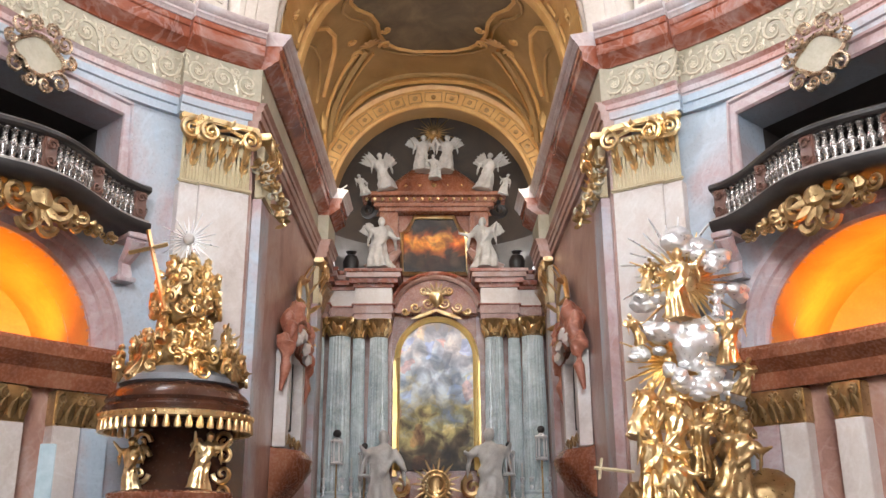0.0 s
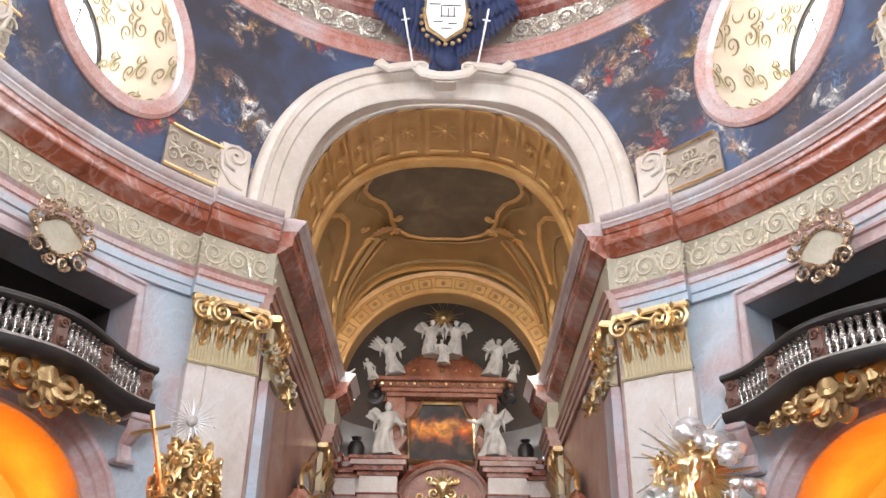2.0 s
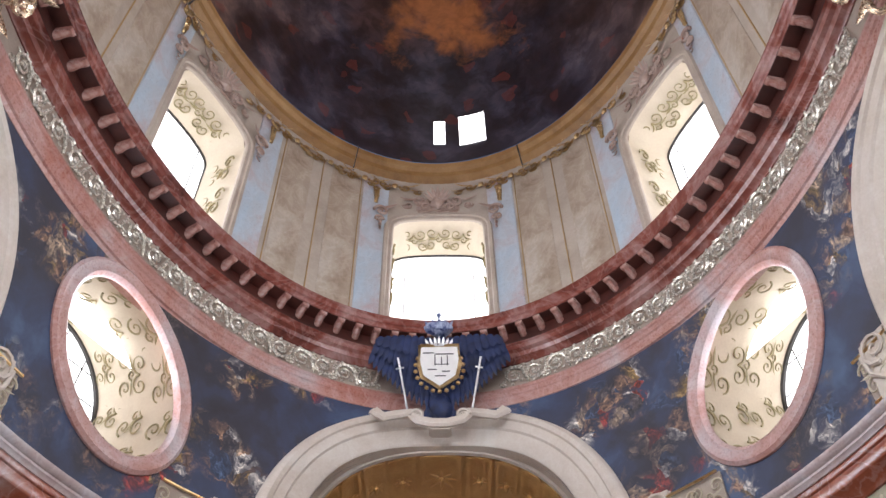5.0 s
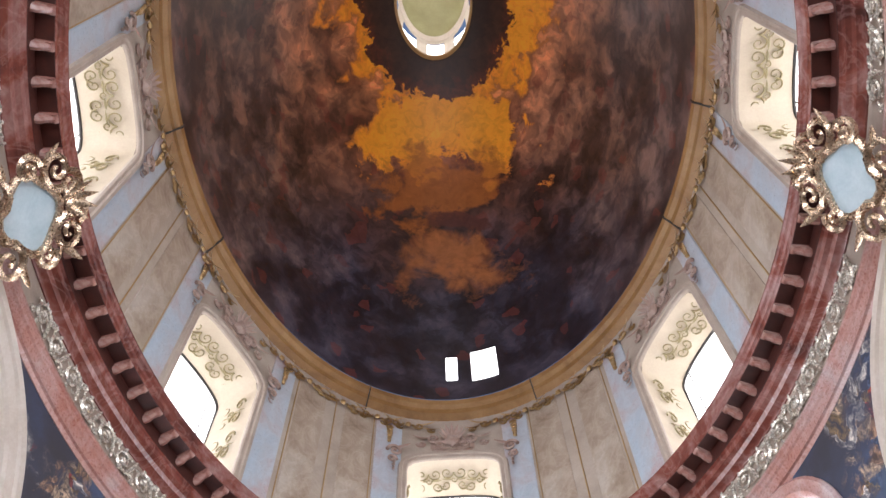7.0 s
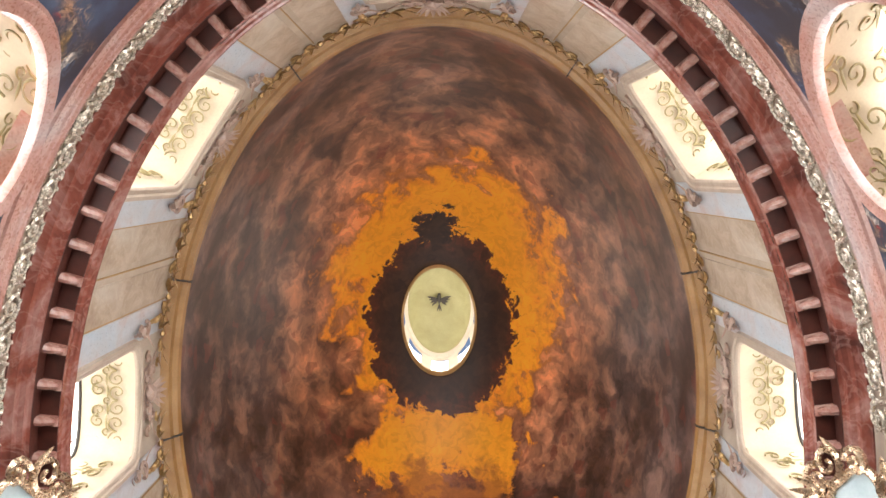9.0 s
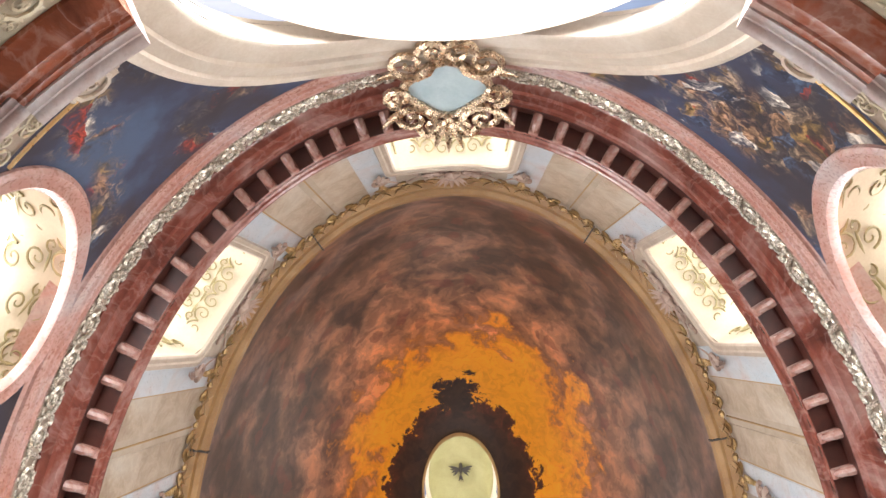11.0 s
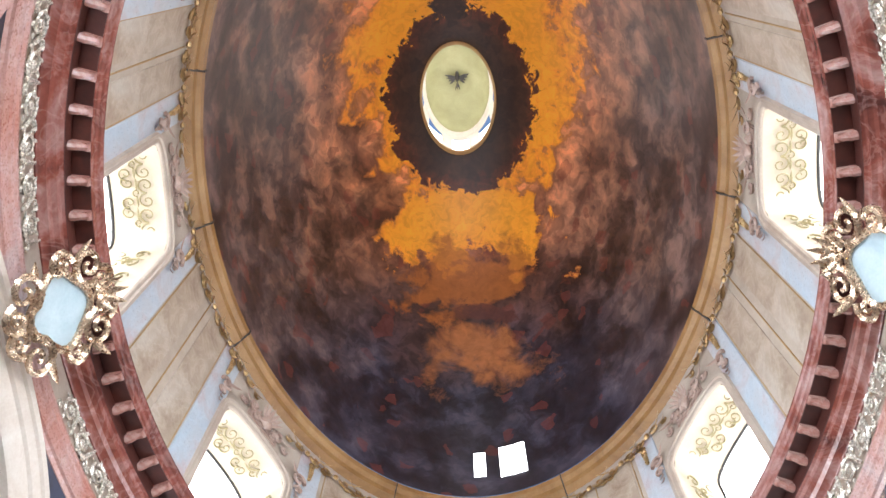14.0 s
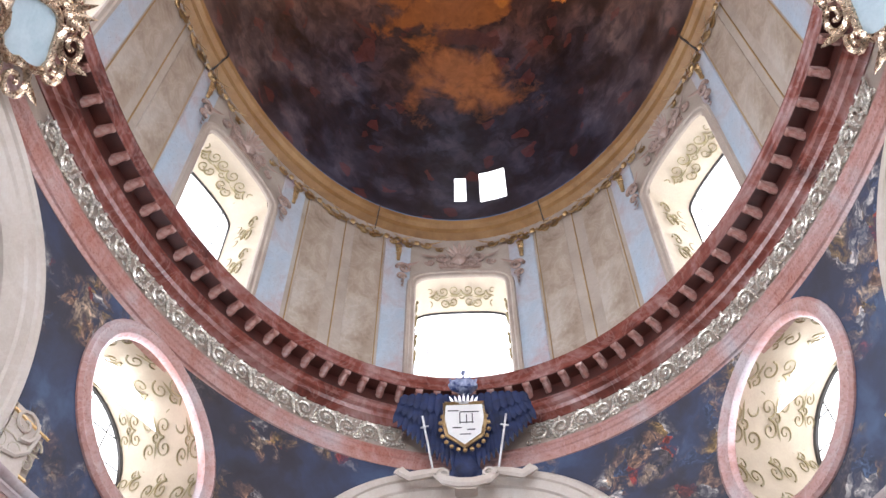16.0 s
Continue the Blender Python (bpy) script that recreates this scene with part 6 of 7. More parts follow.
# the crowd on the canopy, tier by tier
tiers = ((4.1, 1.0, 10, 0.62), (4.4, 0.75, 9, 0.62), (4.8, 0.34, 5, 0.6), (5.25, 0.48, 8, 0.55), (5.6, 0.42, 7, 0.5), (5.9, 0.24, 5, 0.42))
sd = 20
for z, r, k, h in tiers:
    for i in range(k):
        a = 2 * pi * (i + 0.3 * (sd % 3)) / k
        sd += 1
        if sin(a) > 0.6:
            continue
        statue("gilded figure in the crowded group on the pulpit canopy", GILT if sd % 3 else DULLGILT, (PX + r * cos(a), PYY + r * 0.8 * sin(a), z), h * (0.85 + 0.1 * (sd % 4)), 90 + math.degrees(a), "pulpit figures", sit=bool(sd % 2), wings=0.2 if sd % 4 == 0 else 0, arms=((sd % 4 * 0.3, 0.6), (1 - sd % 3 * 0.5, 0.4)), lean=0.35 * sin(sd), seed=sd, fold=0.24)
    orn = thing("gilt_foliage", "gilded leaf and scroll mass between the pulpit figures", "ornament", "pulpit foliage")
    bm = bmesh.new()
    blob(bm, (PX, PYY, z + 0.15), (r * 0.85, r * 0.7, 0.36), 0.6, 5, 3)
    part("core", bm, DULLGILT, orn, "", 180)
    bm = bmesh.new()
    for i in range(16):
        a = 2 * pi * i / 16 + z
        c = Vector((PX + (r + 0.06) * cos(a), PYY + (r + 0.06) * 0.8 * sin(a), z + 0.1 * (i % 3)))
        o = Vector((cos(a), sin(a), 0))
        scroll(bm, c + o * 0.06 + Vector((0, 0, 0.05)), 0.12, (-sin(a), cos(a), 0), ay, o, 0.035, 1 if i % 2 else -1, 1.3, i)
        blob(bm, c + o * 0.03 + Vector((0, 0, 0.18)), (0.09, 0.09, 0.08), 0.5, 5, 1)
    part("scroll_cluster", bm, GILT, orn)


def burst(label, c, r, mat, n=28, core=None):
    b = thing("ray_burst", label, "ornament", "ray bursts")
    rnd = random.Random(n)
    for i in range(n):
        bm = bmesh.new()
        a = 2 * pi * i / n
        q = r * (1.0 if i % 2 else 0.72) * rnd.uniform(0.85, 1.1)
        d = Vector((cos(a), 0, sin(a)))
        tube(bm, [Vector(c) + d * r * 0.12, Vector(c) + d * q + Vector((0, 0.02, 0))], [r * 0.05, r * 0.012], 4)
        part("ray", bm, mat, b)
    bm = bmesh.new()
    blob(bm, Vector(c) + Vector((0, -0.05, 0)), (r * 0.2, 0.08, r * 0.2), 0.2, 3, 2)
    part("core", bm, core or mat, b)
    return b


burst("silver ray burst on top of the pulpit", (-4.27, 15.30, 6.60), 0.52, SILVER, 26, WHITE)
cr = thing("gilded_cross", "leaning gilded cross held up beside the pulpit top", "cross")
for a, b in (((-4.95, 15.10, 6.72), (-4.54, 15.10, 5.29)), ((-5.25, 15.10, 6.30), (-4.58, 15.10, 6.46))):
    bm = bmesh.new()
    tube(bm, [a, b], 0.04, 4)
    part("bar", bm, GILT, cr)

# ---- gilded and silvered group on the other pier ----
GP = "gilded glory group"
for c, r in (((4.90, 16.70, 6.17), 1.1), ((4.52, 16.75, 4.65), 1.0)):
    burst("gilded ray burst behind the silver clouds", c, r, GILT, 34)
burst("silver ray burst behind the glory group", (4.75, 16.85, 6.55), 1.15, SILVER, 22)
clouds = (((4.88, 16.40, 6.84), 0.42), ((5.32, 16.30, 6.44), 0.36), ((5.59, 16.30, 5.92), 0.3), ((4.12, 16.30, 5.65), 0.34), ((4.16, 16.20, 5.07), 0.36), ((4.50, 16.00, 4.87), 0.52), ((4.96, 16.10, 5.10), 0.4), ((3.90, 16.10, 4.62), 0.28), ((5.42, 16.20, 4.81), 0.32), ((5.04, 16.00, 4.36), 0.3), ((4.37, 15.90, 4.21), 0.34), ((4.91, 15.90, 4.01), 0.3), ((5.28, 16.00, 4.01), 0.25), ((4.68, 16.00, 4.51), 0.3))
for i, (c, r) in enumerate(clouds):
    bm = bmesh.new()
    rnd = random.Random(i)
    for k in range(6):
        q = Vector(c) + Vector((rnd.uniform(-1, 1), rnd.uniform(-0.4, 0.2), rnd.uniform(-0.6, 0.6))) * r * 0.75
        blob(bm, q, (r * rnd.uniform(0.4, 0.7), r * 0.45, r * rnd.uniform(0.3, 0.5)), 0.25, 2.5, 2)
    fuse(tagged(link("silver_cloud", bm, SILVER, None, 180), "billowing silvered cloud of the glory group", "ornament", "silver clouds"), r * 0.05)
figs = (((4.51, 15.90, 5.27), 1.35, 0, 0.0, GILT), ((3.93, 16.10, 5.79), 0.6, 30, 0.3, GILT), ((4.23, 16.20, 6.03), 0.5, 20, 0.25, DULLGILT), ((5.31, 15.80, 4.42), 1.0, -30, 0.25, GILT), ((5.44, 15.90, 3.89), 0.7, -40, 0.2, DULLGILT), ((3.79, 16.00, 4.82), 0.6, 20, 0.25, GILT), ((5.21, 16.00, 5.34), 0.5, -20, 0.25, SILVER),
        ((3.92, 15.40, 2.57), 1.25, 15, 0, GILT), ((4.06, 15.20, 1.97), 1.3, 5, 0, GILT), ((4.55, 15.50, 2.43), 1.2, -15, 0, DULLGILT), ((4.88, 15.30, 2.06), 1.4, -25, 0, DULLGILT), ((5.39, 15.60, 2.07), 1.45, -40, 0, DULLGILT), ((5.33, 15.90, 2.83), 0.9, -30, 0, DULLGILT), ((3.58, 15.80, 3.11), 1.15, 25, 0.15, GILT),
        ((4.42, 15.80, 3.25), 0.85, 0, 0, GILT), ((3.61, 15.20, 2.06), 1.25, 30, 0, GILT), ((5.05, 16.00, 3.17), 0.8, -10, 0.2, DULLGILT), ((4.30, 15.00, 1.71), 1.2, 0, 0, GILT), ((3.84, 15.70, 3.01), 0.8, 35, 0, GILT), ((4.78, 15.90, 3.21), 0.7, -20, 0, GILT), ((5.62, 16.10, 3.13), 0.7, -30, 0, DULLGILT))
for i, (f, h, a, w, mt) in enumerate(figs):
    statue("%s figure of the crowded glory group" % ("silvered" if mt is SILVER else "gilded"), mt, f, h, a, "glory figures", wings=w, sit=i % 3 == 1, arms=((i % 4 * 0.35 - 0.2, 0.7), (0.9 - i % 3 * 0.5, 0.6)), lean=0.4 * sin(i * 2.1), seed=50 + i, fold=0.26)
ob = thing("gilt_pyramid", "pale gilded pyramid panel behind the glory group", "panel")
bm = bmesh.new()
vs = [bm.verts.new(p) for p in ((4.05, 16.30, 3.35), (5.26, 16.30, 3.35), (5.20, 16.50, 4.60), (4.51, 16.50, 4.60))]
fc = bm.faces.new(vs)
r = bmesh.ops.extrude_face_region(bm, geom=[fc])
bmesh.ops.translate(bm, vec=(0, 0.6, 0), verts=[g for g in r["geom"] if isinstance(g, bmesh.types.BMVert)])
part("panel", bm, GILT, ob)
bm = bmesh.new()
for i, (f, q) in enumerate((((4.38, 16.20, 3.94), 0.5), ((4.81, 16.20, 3.74), 0.45), ((5.08, 16.20, 3.94), 0.4), ((4.54, 16.20, 3.54), 0.4))):
    tube(bm, [f, Vector(f) + Vector((0.1 * sin(i), -0.05, -q))], [0.02, 0.05], 5)
part("drapery_fold", bm, DULLGILT, ob)
base = thing("group_base", "gilded rockwork base of the glory group on the pier", "base")
bm = bmesh.new()
for i in range(14):
    rnd = random.Random(i + 7)
    blob(bm, (rnd.uniform(3.5, 5.7), rnd.uniform(15.6, 16.9), rnd.uniform(0.5, 2.6)), (0.5, 0.5, 0.6), 0.4, 2, 2)
box(bm, 3.5, 5.6, 15.9, 17.6, 0, 1.6, 0.05)
fuse(part("rockwork", bm, DULLGILT, base), 0.05)
cr = thing("gilded_crucifix_shape", "small pale cross held out by a gilded figure", "cross")
for a, b in (((2.69, 15.20, 2.62), (3.34, 15.20, 2.55)), ((2.82, 15.20, 2.78), (2.76, 15.20, 2.44))):
    bm = bmesh.new()
    tube(bm, [a, b], 0.03, 5)
    part("bar", bm, GOLDPALE, cr)

# a pale blue panel standing by the side altar
pn = thing("standing_panel", "narrow pale blue upright panel beside the pulpit", "panel")
bm = bmesh.new()
box(bm, -5.95, -5.7, 14.1, 14.14, 0.0, 2.95, 0.01)
part("sheet", bm, PALEBLUE, pn)

# ---- the high altar ----
def altar_painting(name, zlo, zhi, cols, scale):
    m = bpy.data.materials.new(name)
    m.use_nodes = True
    n, l = m.node_tree.nodes, m.node_tree.links
    b = n["Principled BSDF"]
    co = n.new("ShaderNodeTexCoord")
    sp = n.new("ShaderNodeSeparateXYZ")
    l.new(co.outputs["Object"], sp.inputs[0])
    mr = n.new("ShaderNodeMapRange")
    mr.inputs[1].default_value, mr.inputs[2].default_value = zlo, zhi
    l.new(sp.outputs[2], mr.inputs[0])
    nz = n.new("ShaderNodeTexNoise")
    nz.inputs["Scale"].default_value, nz.inputs["Detail"].default_value, nz.inputs["Distortion"].default_value = scale, 8, 0.7
    l.new(co.outputs["Object"], nz.inputs["Vector"])
    ma = n.new("ShaderNodeMath")
    ma.operation = "MULTIPLY_ADD"
    ma.inputs[1].default_value, ma.inputs[2].default_value = 0.8, -0.4
    l.new(nz.outputs["Fac"], ma.inputs[0])
    ad = n.new("ShaderNodeMath")
    ad.operation = "ADD"
    l.new(mr.outputs[0], ad.inputs[0])
    l.new(ma.outputs[0], ad.inputs[1])
    rp = n.new("ShaderNodeValToRGB")
    e = rp.color_ramp.elements
    e[0].position, e[0].color = cols[0][0], (*cols[0][1], 1)
    e[1].position, e[1].color = cols[-1][0], (*cols[-1][1], 1)
    for pos, c in cols[1:-1]:
        k = e.new(pos)
        k.color = (*c, 1)
    l.new(ad.outputs[0], rp.inputs[0])
    hue = n.new("ShaderNodeTexNoise")
    hue.inputs["Scale"].default_value, hue.inputs["Detail"].default_value, hue.inputs["Distortion"].default_value = scale * 1.2, 5, 0.5
    l.new(co.outputs["Object"], hue.inputs["Vector"])
    hr = n.new("ShaderNodeValToRGB")
    q = hr.color_ramp.elements
    q[0].position, q[0].color = 0.36, (0.5, 0.5, 0.54, 1)
    q[1].position, q[1].color = 0.66, (1.7, 1.6, 1.45, 1)
    k = q.new(0.5)
    k.color = (0.95, 0.9, 0.88, 1)
    l.new(hue.outputs["Fac"], hr.inputs[0])
    mm = n.new("ShaderNodeMix")
    mm.data_type, mm.blend_type = "RGBA", "MULTIPLY"
    mm.inputs[0].default_value = 0.9
    l.new(rp.outputs[0], mm.inputs[6])
    l.new(hr.outputs[0], mm.inputs[7])
    # draped figures: small cells of one colour each
    cell = n.new("ShaderNodeTexVoronoi")
    cell.inputs["Scale"].default_value = scale * 1.4
    bend = n.new("ShaderNodeMix")
    bend.data_type, bend.blend_type = "RGBA", "ADD"
    bend.inputs[0].default_value = 0.5
    l.new(co.outputs["Object"], bend.inputs[6])
    l.new(hue.outputs["Color"], bend.inputs[7])
    l.new(bend.outputs[2], cell.inputs["Vector"])
    sc = n.new("ShaderNodeSeparateColor")
    l.new(cell.outputs["Color"], sc.inputs[0])
    tint = n.new("ShaderNodeValToRGB")
    tint.color_ramp.interpolation = "CONSTANT"
    q = tint.color_ramp.elements
    q[0].position, q[0].color = 0.0, (1.0, 0.95, 0.9, 1)
    q[1].position, q[1].color = 0.9, (1.5, 1.4, 1.2, 1)
    for pos, c in ((0.3, (1.2, 0.45, 0.35, 1)), (0.42, (0.6, 0.8, 1.3, 1)), (0.58, (1.3, 1.0, 0.5, 1)), (0.7, (0.45, 0.42, 0.45, 1)), (0.8, (1.0, 1.0, 1.05, 1))):
        k = q.new(pos)
        k.color = c
    l.new(sc.outputs[0], tint.inputs[0])
    m3 = n.new("ShaderNodeMix")
    m3.data_type, m3.blend_type = "RGBA", "MULTIPLY"
    m3.inputs[0].default_value = 0.4
    l.new(mm.outputs[2], m3.inputs[6])
    l.new(tint.outputs[0], m3.inputs[7])
    l.new(m3.outputs[2], b.inputs["Base Color"])
    b.inputs["Roughness"].default_value = 0.6
    return m


GOLDPAINT = material("bright_gold_leaf", (0.78, 0.50, 0.14), (0.98, 0.76, 0.32), 1.2, 0.35, 0.45)
MAINPIC = altar_painting("altar_canvas", 3.7, 8.9, [(0.0, (0.05, 0.04, 0.03)), (0.16, (0.13, 0.10, 0.06)), (0.3, (0.42, 0.38, 0.18)), (0.45, (0.42, 0.47, 0.48)), (0.62, (0.46, 0.56, 0.68)), (0.8, (0.66, 0.70, 0.78)), (1.0, (0.76, 0.73, 0.74))], 1.7)
UPPIC = altar_painting("upper_canvas", 10.6, 12.8, [(0.0, (0.02, 0.016, 0.014)), (0.28, (0.06, 0.035, 0.025)), (0.42, (0.45, 0.13, 0.03)), (0.52, (0.70, 0.30, 0.05)), (0.64, (0.25, 0.08, 0.03)), (0.76, (0.04, 0.03, 0.025)), (1.0, (0.06, 0.05, 0.045))], 1.5)
AY = 31.5
alt = thing("high_altar", "rose and brown marble high altar with grey fluted columns and gilding", "altar")
# altarpiece with round head
ap = thing("altarpiece", "tall round-headed altar painting, pale blue heaven over a dark crowd", "painting")


def round_panel(w, z0, z1, y, n=20):
    return [(-w, y, z0), (w, y, z0)] + [(w * cos(pi * i / n), y, z1 + w * sin(pi * i / n)) for i in range(n + 1)]


bm = bmesh.new()
bm.faces.new([bm.verts.new((x + 0.08, y, z)) for x, y, z in round_panel(1.3, 3.6, 7.45, AY + 0.02)])
r = bmesh.ops.extrude_face_region(bm, geom=bm.faces[:])
bmesh.ops.translate(bm, vec=(0, 0.12, 0), verts=[g for g in r["geom"] if isinstance(g, bmesh.types.BMVert)])
part("canvas", bm, MAINPIC, ap)
bm = bmesh.new()
pts = round_panel(1.38, 3.6, 7.45, AY)
tube(bm, [(x + 0.08, y, z) for x, y, z in pts[1:] + pts[:1]], 0.12, 6)
part("frame", bm, GOLDPAINT, ap, "bright gilded frame")
for s in (-1, 1):
    bm = bmesh.new()
    box(bm, 0.08 + s * 1.52, 0.08 + s * 1.36, AY - 0.08, AY + 0.1, 3.4, 7.35, 0.02)
    part("side_strip", bm, GOLDPAINT, ap)

# back wall of the altar
for s in (-1, 1):
    bm = bmesh.new()
    box(bm, s * 1.5, s * 4.5, AY + 0.15, AY + 0.5, 0, 10.4)
    part("back_panel", bm, WARMROSE, alt)
bm = bmesh.new()
box(bm, -1.5, 1.5, AY + 0.16, AY + 0.46, 2.6, 10.4)
part("back_panel", bm, BROWN, alt)
bm = bmesh.new()
box(bm, -4.4, 4.4, 30.6, AY + 0.6, 0, 2.6, 0.03)
part("base", bm, BROWN, alt)


def fluted(r, h):
    b = bmesh.new()
    n = 40
    rows = []
    for z, k in ((0, 1.25), (0.12, 1.25), (0.16, 1.05), (0.24, 1.15), (0.3, 1.0), (h * 0.33, 1.0), (h, 0.86)):
        rows.append([(r * k * (1 - (0.09 if i % 2 and z > 0.25 else 0)) * cos(2 * pi * i / n), r * k * (1 - (0.09 if i % 2 and z > 0.25 else 0)) * sin(2 * pi * i / n), z) for i in range(n)])
    grid(b, rows, False, True)
    return b


def leafcap(r, h):
    b = bmesh.new()
    lathe(b, [(r * 0.85, 0), (r * 0.95, 0.03), (r * 0.85, 0.06), (r * 0.95, h * 0.6), (r * 1.35, h * 0.86), (r * 1.4, h), (0, h)], sides=16)
    leaves = []
    for row, (z0, z1) in enumerate(((0.05, h * 0.5), (h * 0.25, h * 0.78))):
        for i in range(8):
            a = 2 * pi * (i + 0.5 * row) / 8
            o = Vector((cos(a), sin(a), 0))
            leaves.append(bmesh.new())
            leaf(leaves[-1], o * r * 0.9 + Vector((0, 0, z0)), o * r * 1.0 + Vector((0, 0, z1)), o, r * 0.32, 0.4, 4, 0.5)
    for i in range(4):
        a = pi / 4 + i * pi / 2
        o = Vector((cos(a), sin(a), 0))
        leaves.append(bmesh.new())
        scroll(leaves[-1], o * r * 1.35 + Vector((0, 0, h * 0.8)), r * 0.3, o, (0, 0, 1), (-sin(a), cos(a), 0), r * 0.1, -1, 1.4, pi / 2)
    return b, leaves


for x, r, y in ((-3.95, 0.2, 30.7), (-3.25, 0.42, 30.75), (-2.62, 0.24, 31.05), (-1.92, 0.36, 30.95), (2.08, 0.36, 30.95), (2.78, 0.24, 31.05), (3.40, 0.42, 30.75), (4.1, 0.2, 30.7)):
    b = fluted(r, 5.45)
    b.transform(Matrix.Translation((x, y, 2.6)))
    col = part("column", b, GREYCOL, alt, "grey-green fluted marble column")
    b, leaves = leafcap(r, 0.62)
    b.transform(Matrix.Translation((x, y, 8.03)))
    part("capital", b, DULLGILT, col, "gilded leaf capital")
    for q in leaves:
        q.transform(Matrix.Translation((x, y, 8.03)))
        part("capital_leaf", q, GILT, col, "gilded curling leaf")


def entab(x0, x1, y0, y1):
    for z0, z1, g, mt in ((8.65, 8.85, 0.0, WARMROSE), (8.85, 9.15, 0.04, WARMROSE), (9.15, 9.2, 0.1, RED), (9.2, 9.78, 0.0, PALE), (9.78, 9.92, 0.06, RED), (9.92, 10.1, 0.2, RED), (10.1, 10.28, 0.3, WARMROSE), (10.28, 10.4, 0.36, RED)):
        b = bmesh.new()
        box(b, x0 - g, x1 + g, y0 - g, y1, z0, z1, 0.012)
        part("entablature", b, mt, alt)
    k = int((x1 - x0) / 0.22)
    for i in range(k):
        b = bmesh.new()
        x = x0 + (x1 - x0) * (i + 0.5) / k
        box(b, x - 0.055, x + 0.055, y0 - 0.16, y0, 9.92, 10.06, 0.01)
        part("dentil", b, GILT, alt)


for s in (-1, 1):
    o = 0.08
    for a, bb, y0 in ((1.55, 2.85, 30.65), (2.85, 3.75, 31.0), (3.75, 4.4, 30.45)):
        x0, x1 = sorted((o + s * a, o + s * bb))
        entab(x0, x1, y0, AY + 0.4)
# round pediment over the picture
bm = bmesh.new()
n = 24
outl = [(1.5 * cos(pi * i / n), 9.0 + 1.3 * sin(pi * i / n)) for i in range(n + 1)]
vs = [bm.verts.new((x + 0.08, AY - 0.25, z)) for x, z in outl]
fc = bm.faces.new(vs)
r = bmesh.ops.extrude_face_region(bm, geom=[fc])
bmesh.ops.translate(bm, vec=(0, 0.7, 0), verts=[g for g in r["geom"] if isinstance(g, bmesh.types.BMVert)])
part("pediment", bm, BROWN, alt, "brown-red round pediment")
for g, th_, mt in ((0.0, 0.09, WARMROSE), (0.16, 0.07, RED)):
    bm = bmesh.new()
    tube(bm, [((1.5 + g) * cos(pi * i / n) + 0.08, AY - 0.32, 9.0 + (1.3 + g) * sin(pi * i / n)) for i in range(n + 1)], th_, 6)
    part("pediment_moulding", bm, mt, alt)
for s in (-1, 1):
    for x, z, r_ in ((0.3, 9.35, 0.22), (0.75, 9.2, 0.2), (0.45, 9.8, 0.16), (1.1, 9.05, 0.14)):
        bm = bmesh.new()
        scroll(bm, (0.08 + s * x, AY - 0.33, z), r_, (s, 0, 0), ay, nr, 0.05, 1, 1.4, pi)
        part("pediment_scroll", bm, GILT, alt, "gilded scroll")
    bm = bmesh.new()
    leaf(bm, (0.08, AY - 0.3, 9.1), (0.08 + s * 0.9, AY - 0.35, 8.75), nr, 0.12, 0.1, 4)
    part("pediment_leaf", bm, GILT, alt, "gilded leaf")
bm = bmesh.new()
blob(bm, (0.08, AY - 0.35, 9.55), (0.25, 0.15, 0.3), 0.5, 5, 2)
part("pediment_boss", bm, GILT, alt, "gilded boss")
for k in range(7):
    a = pi * (k + 0.5) / 7
    bm = bmesh.new()
    leaf(bm, (0.08, AY - 0.35, 9.6), (0.08 + 0.5 * cos(a), AY - 0.4, 9.6 + 0.5 * sin(a)), nr, 0.08, 0.2, 4)
    part("pediment_leaf", bm, GILT, alt, "gilded leaf")

# upper storey
up = thing("altar_top", "brown-red marble upper altar with a canopy gable and gilded studs", "altar")
for s in (-1, 1):
    bm = bmesh.new()
    box(bm, s * 1.32, s * 2.0, AY - 0.1, AY + 0.8, 10.4, 12.9, 0.03)
    part("pier", bm, BROWN, up)
    bm = bmesh.new()
    scroll(bm, (s * 2.45, AY + 0.1, 13.0), 0.35, (s, 0, 0), ay, nr, 0.13, 1, 1.4, pi / 2)
    part("volute", bm, DARK, up, "dark scrolled volute")
    bm = bmesh.new()
    lathe(bm, [(0, 0), (0.2, 0), (0.26, 0.2), (0.3, 0.55), (0.22, 0.75), (0.12, 0.8), (0.2, 0.92), (0, 1.0)], (s * 3.0, AY - 0.1, 10.4), 14)
    tagged(link("urn", bm, DARK), "dark bronze urn on the altar cornice", "urn", "altar urns")
bm = bmesh.new()
box(bm, -1.32, 1.32, AY + 0.3, AY + 0.8, 10.4, 12.9)
part("back", bm, BROWN, up)
for z0, z1, w, d in ((12.85, 13.0, 2.0, 0.15), (13.0, 13.15, 2.2, 0.25), (13.15, 13.35, 2.3, 0.3), (13.35, 13.5, 2.65, 0.5)):
    bm = bmesh.new()
    box(bm, -w, w, AY - 0.1 - d, AY + 0.8, z0, z1, 0.02)
    part("cornice", bm, BROWN, up)
for i in range(18):
    bm = bmesh.new()
    blob(bm, (-2.45 + i * 4.9 / 17, AY - 0.52, 13.22), (0.07, 0.06, 0.07), 0.2, 4, 1)
    part("stud", bm, GILT, up, "gilded stud")
bm = bmesh.new()
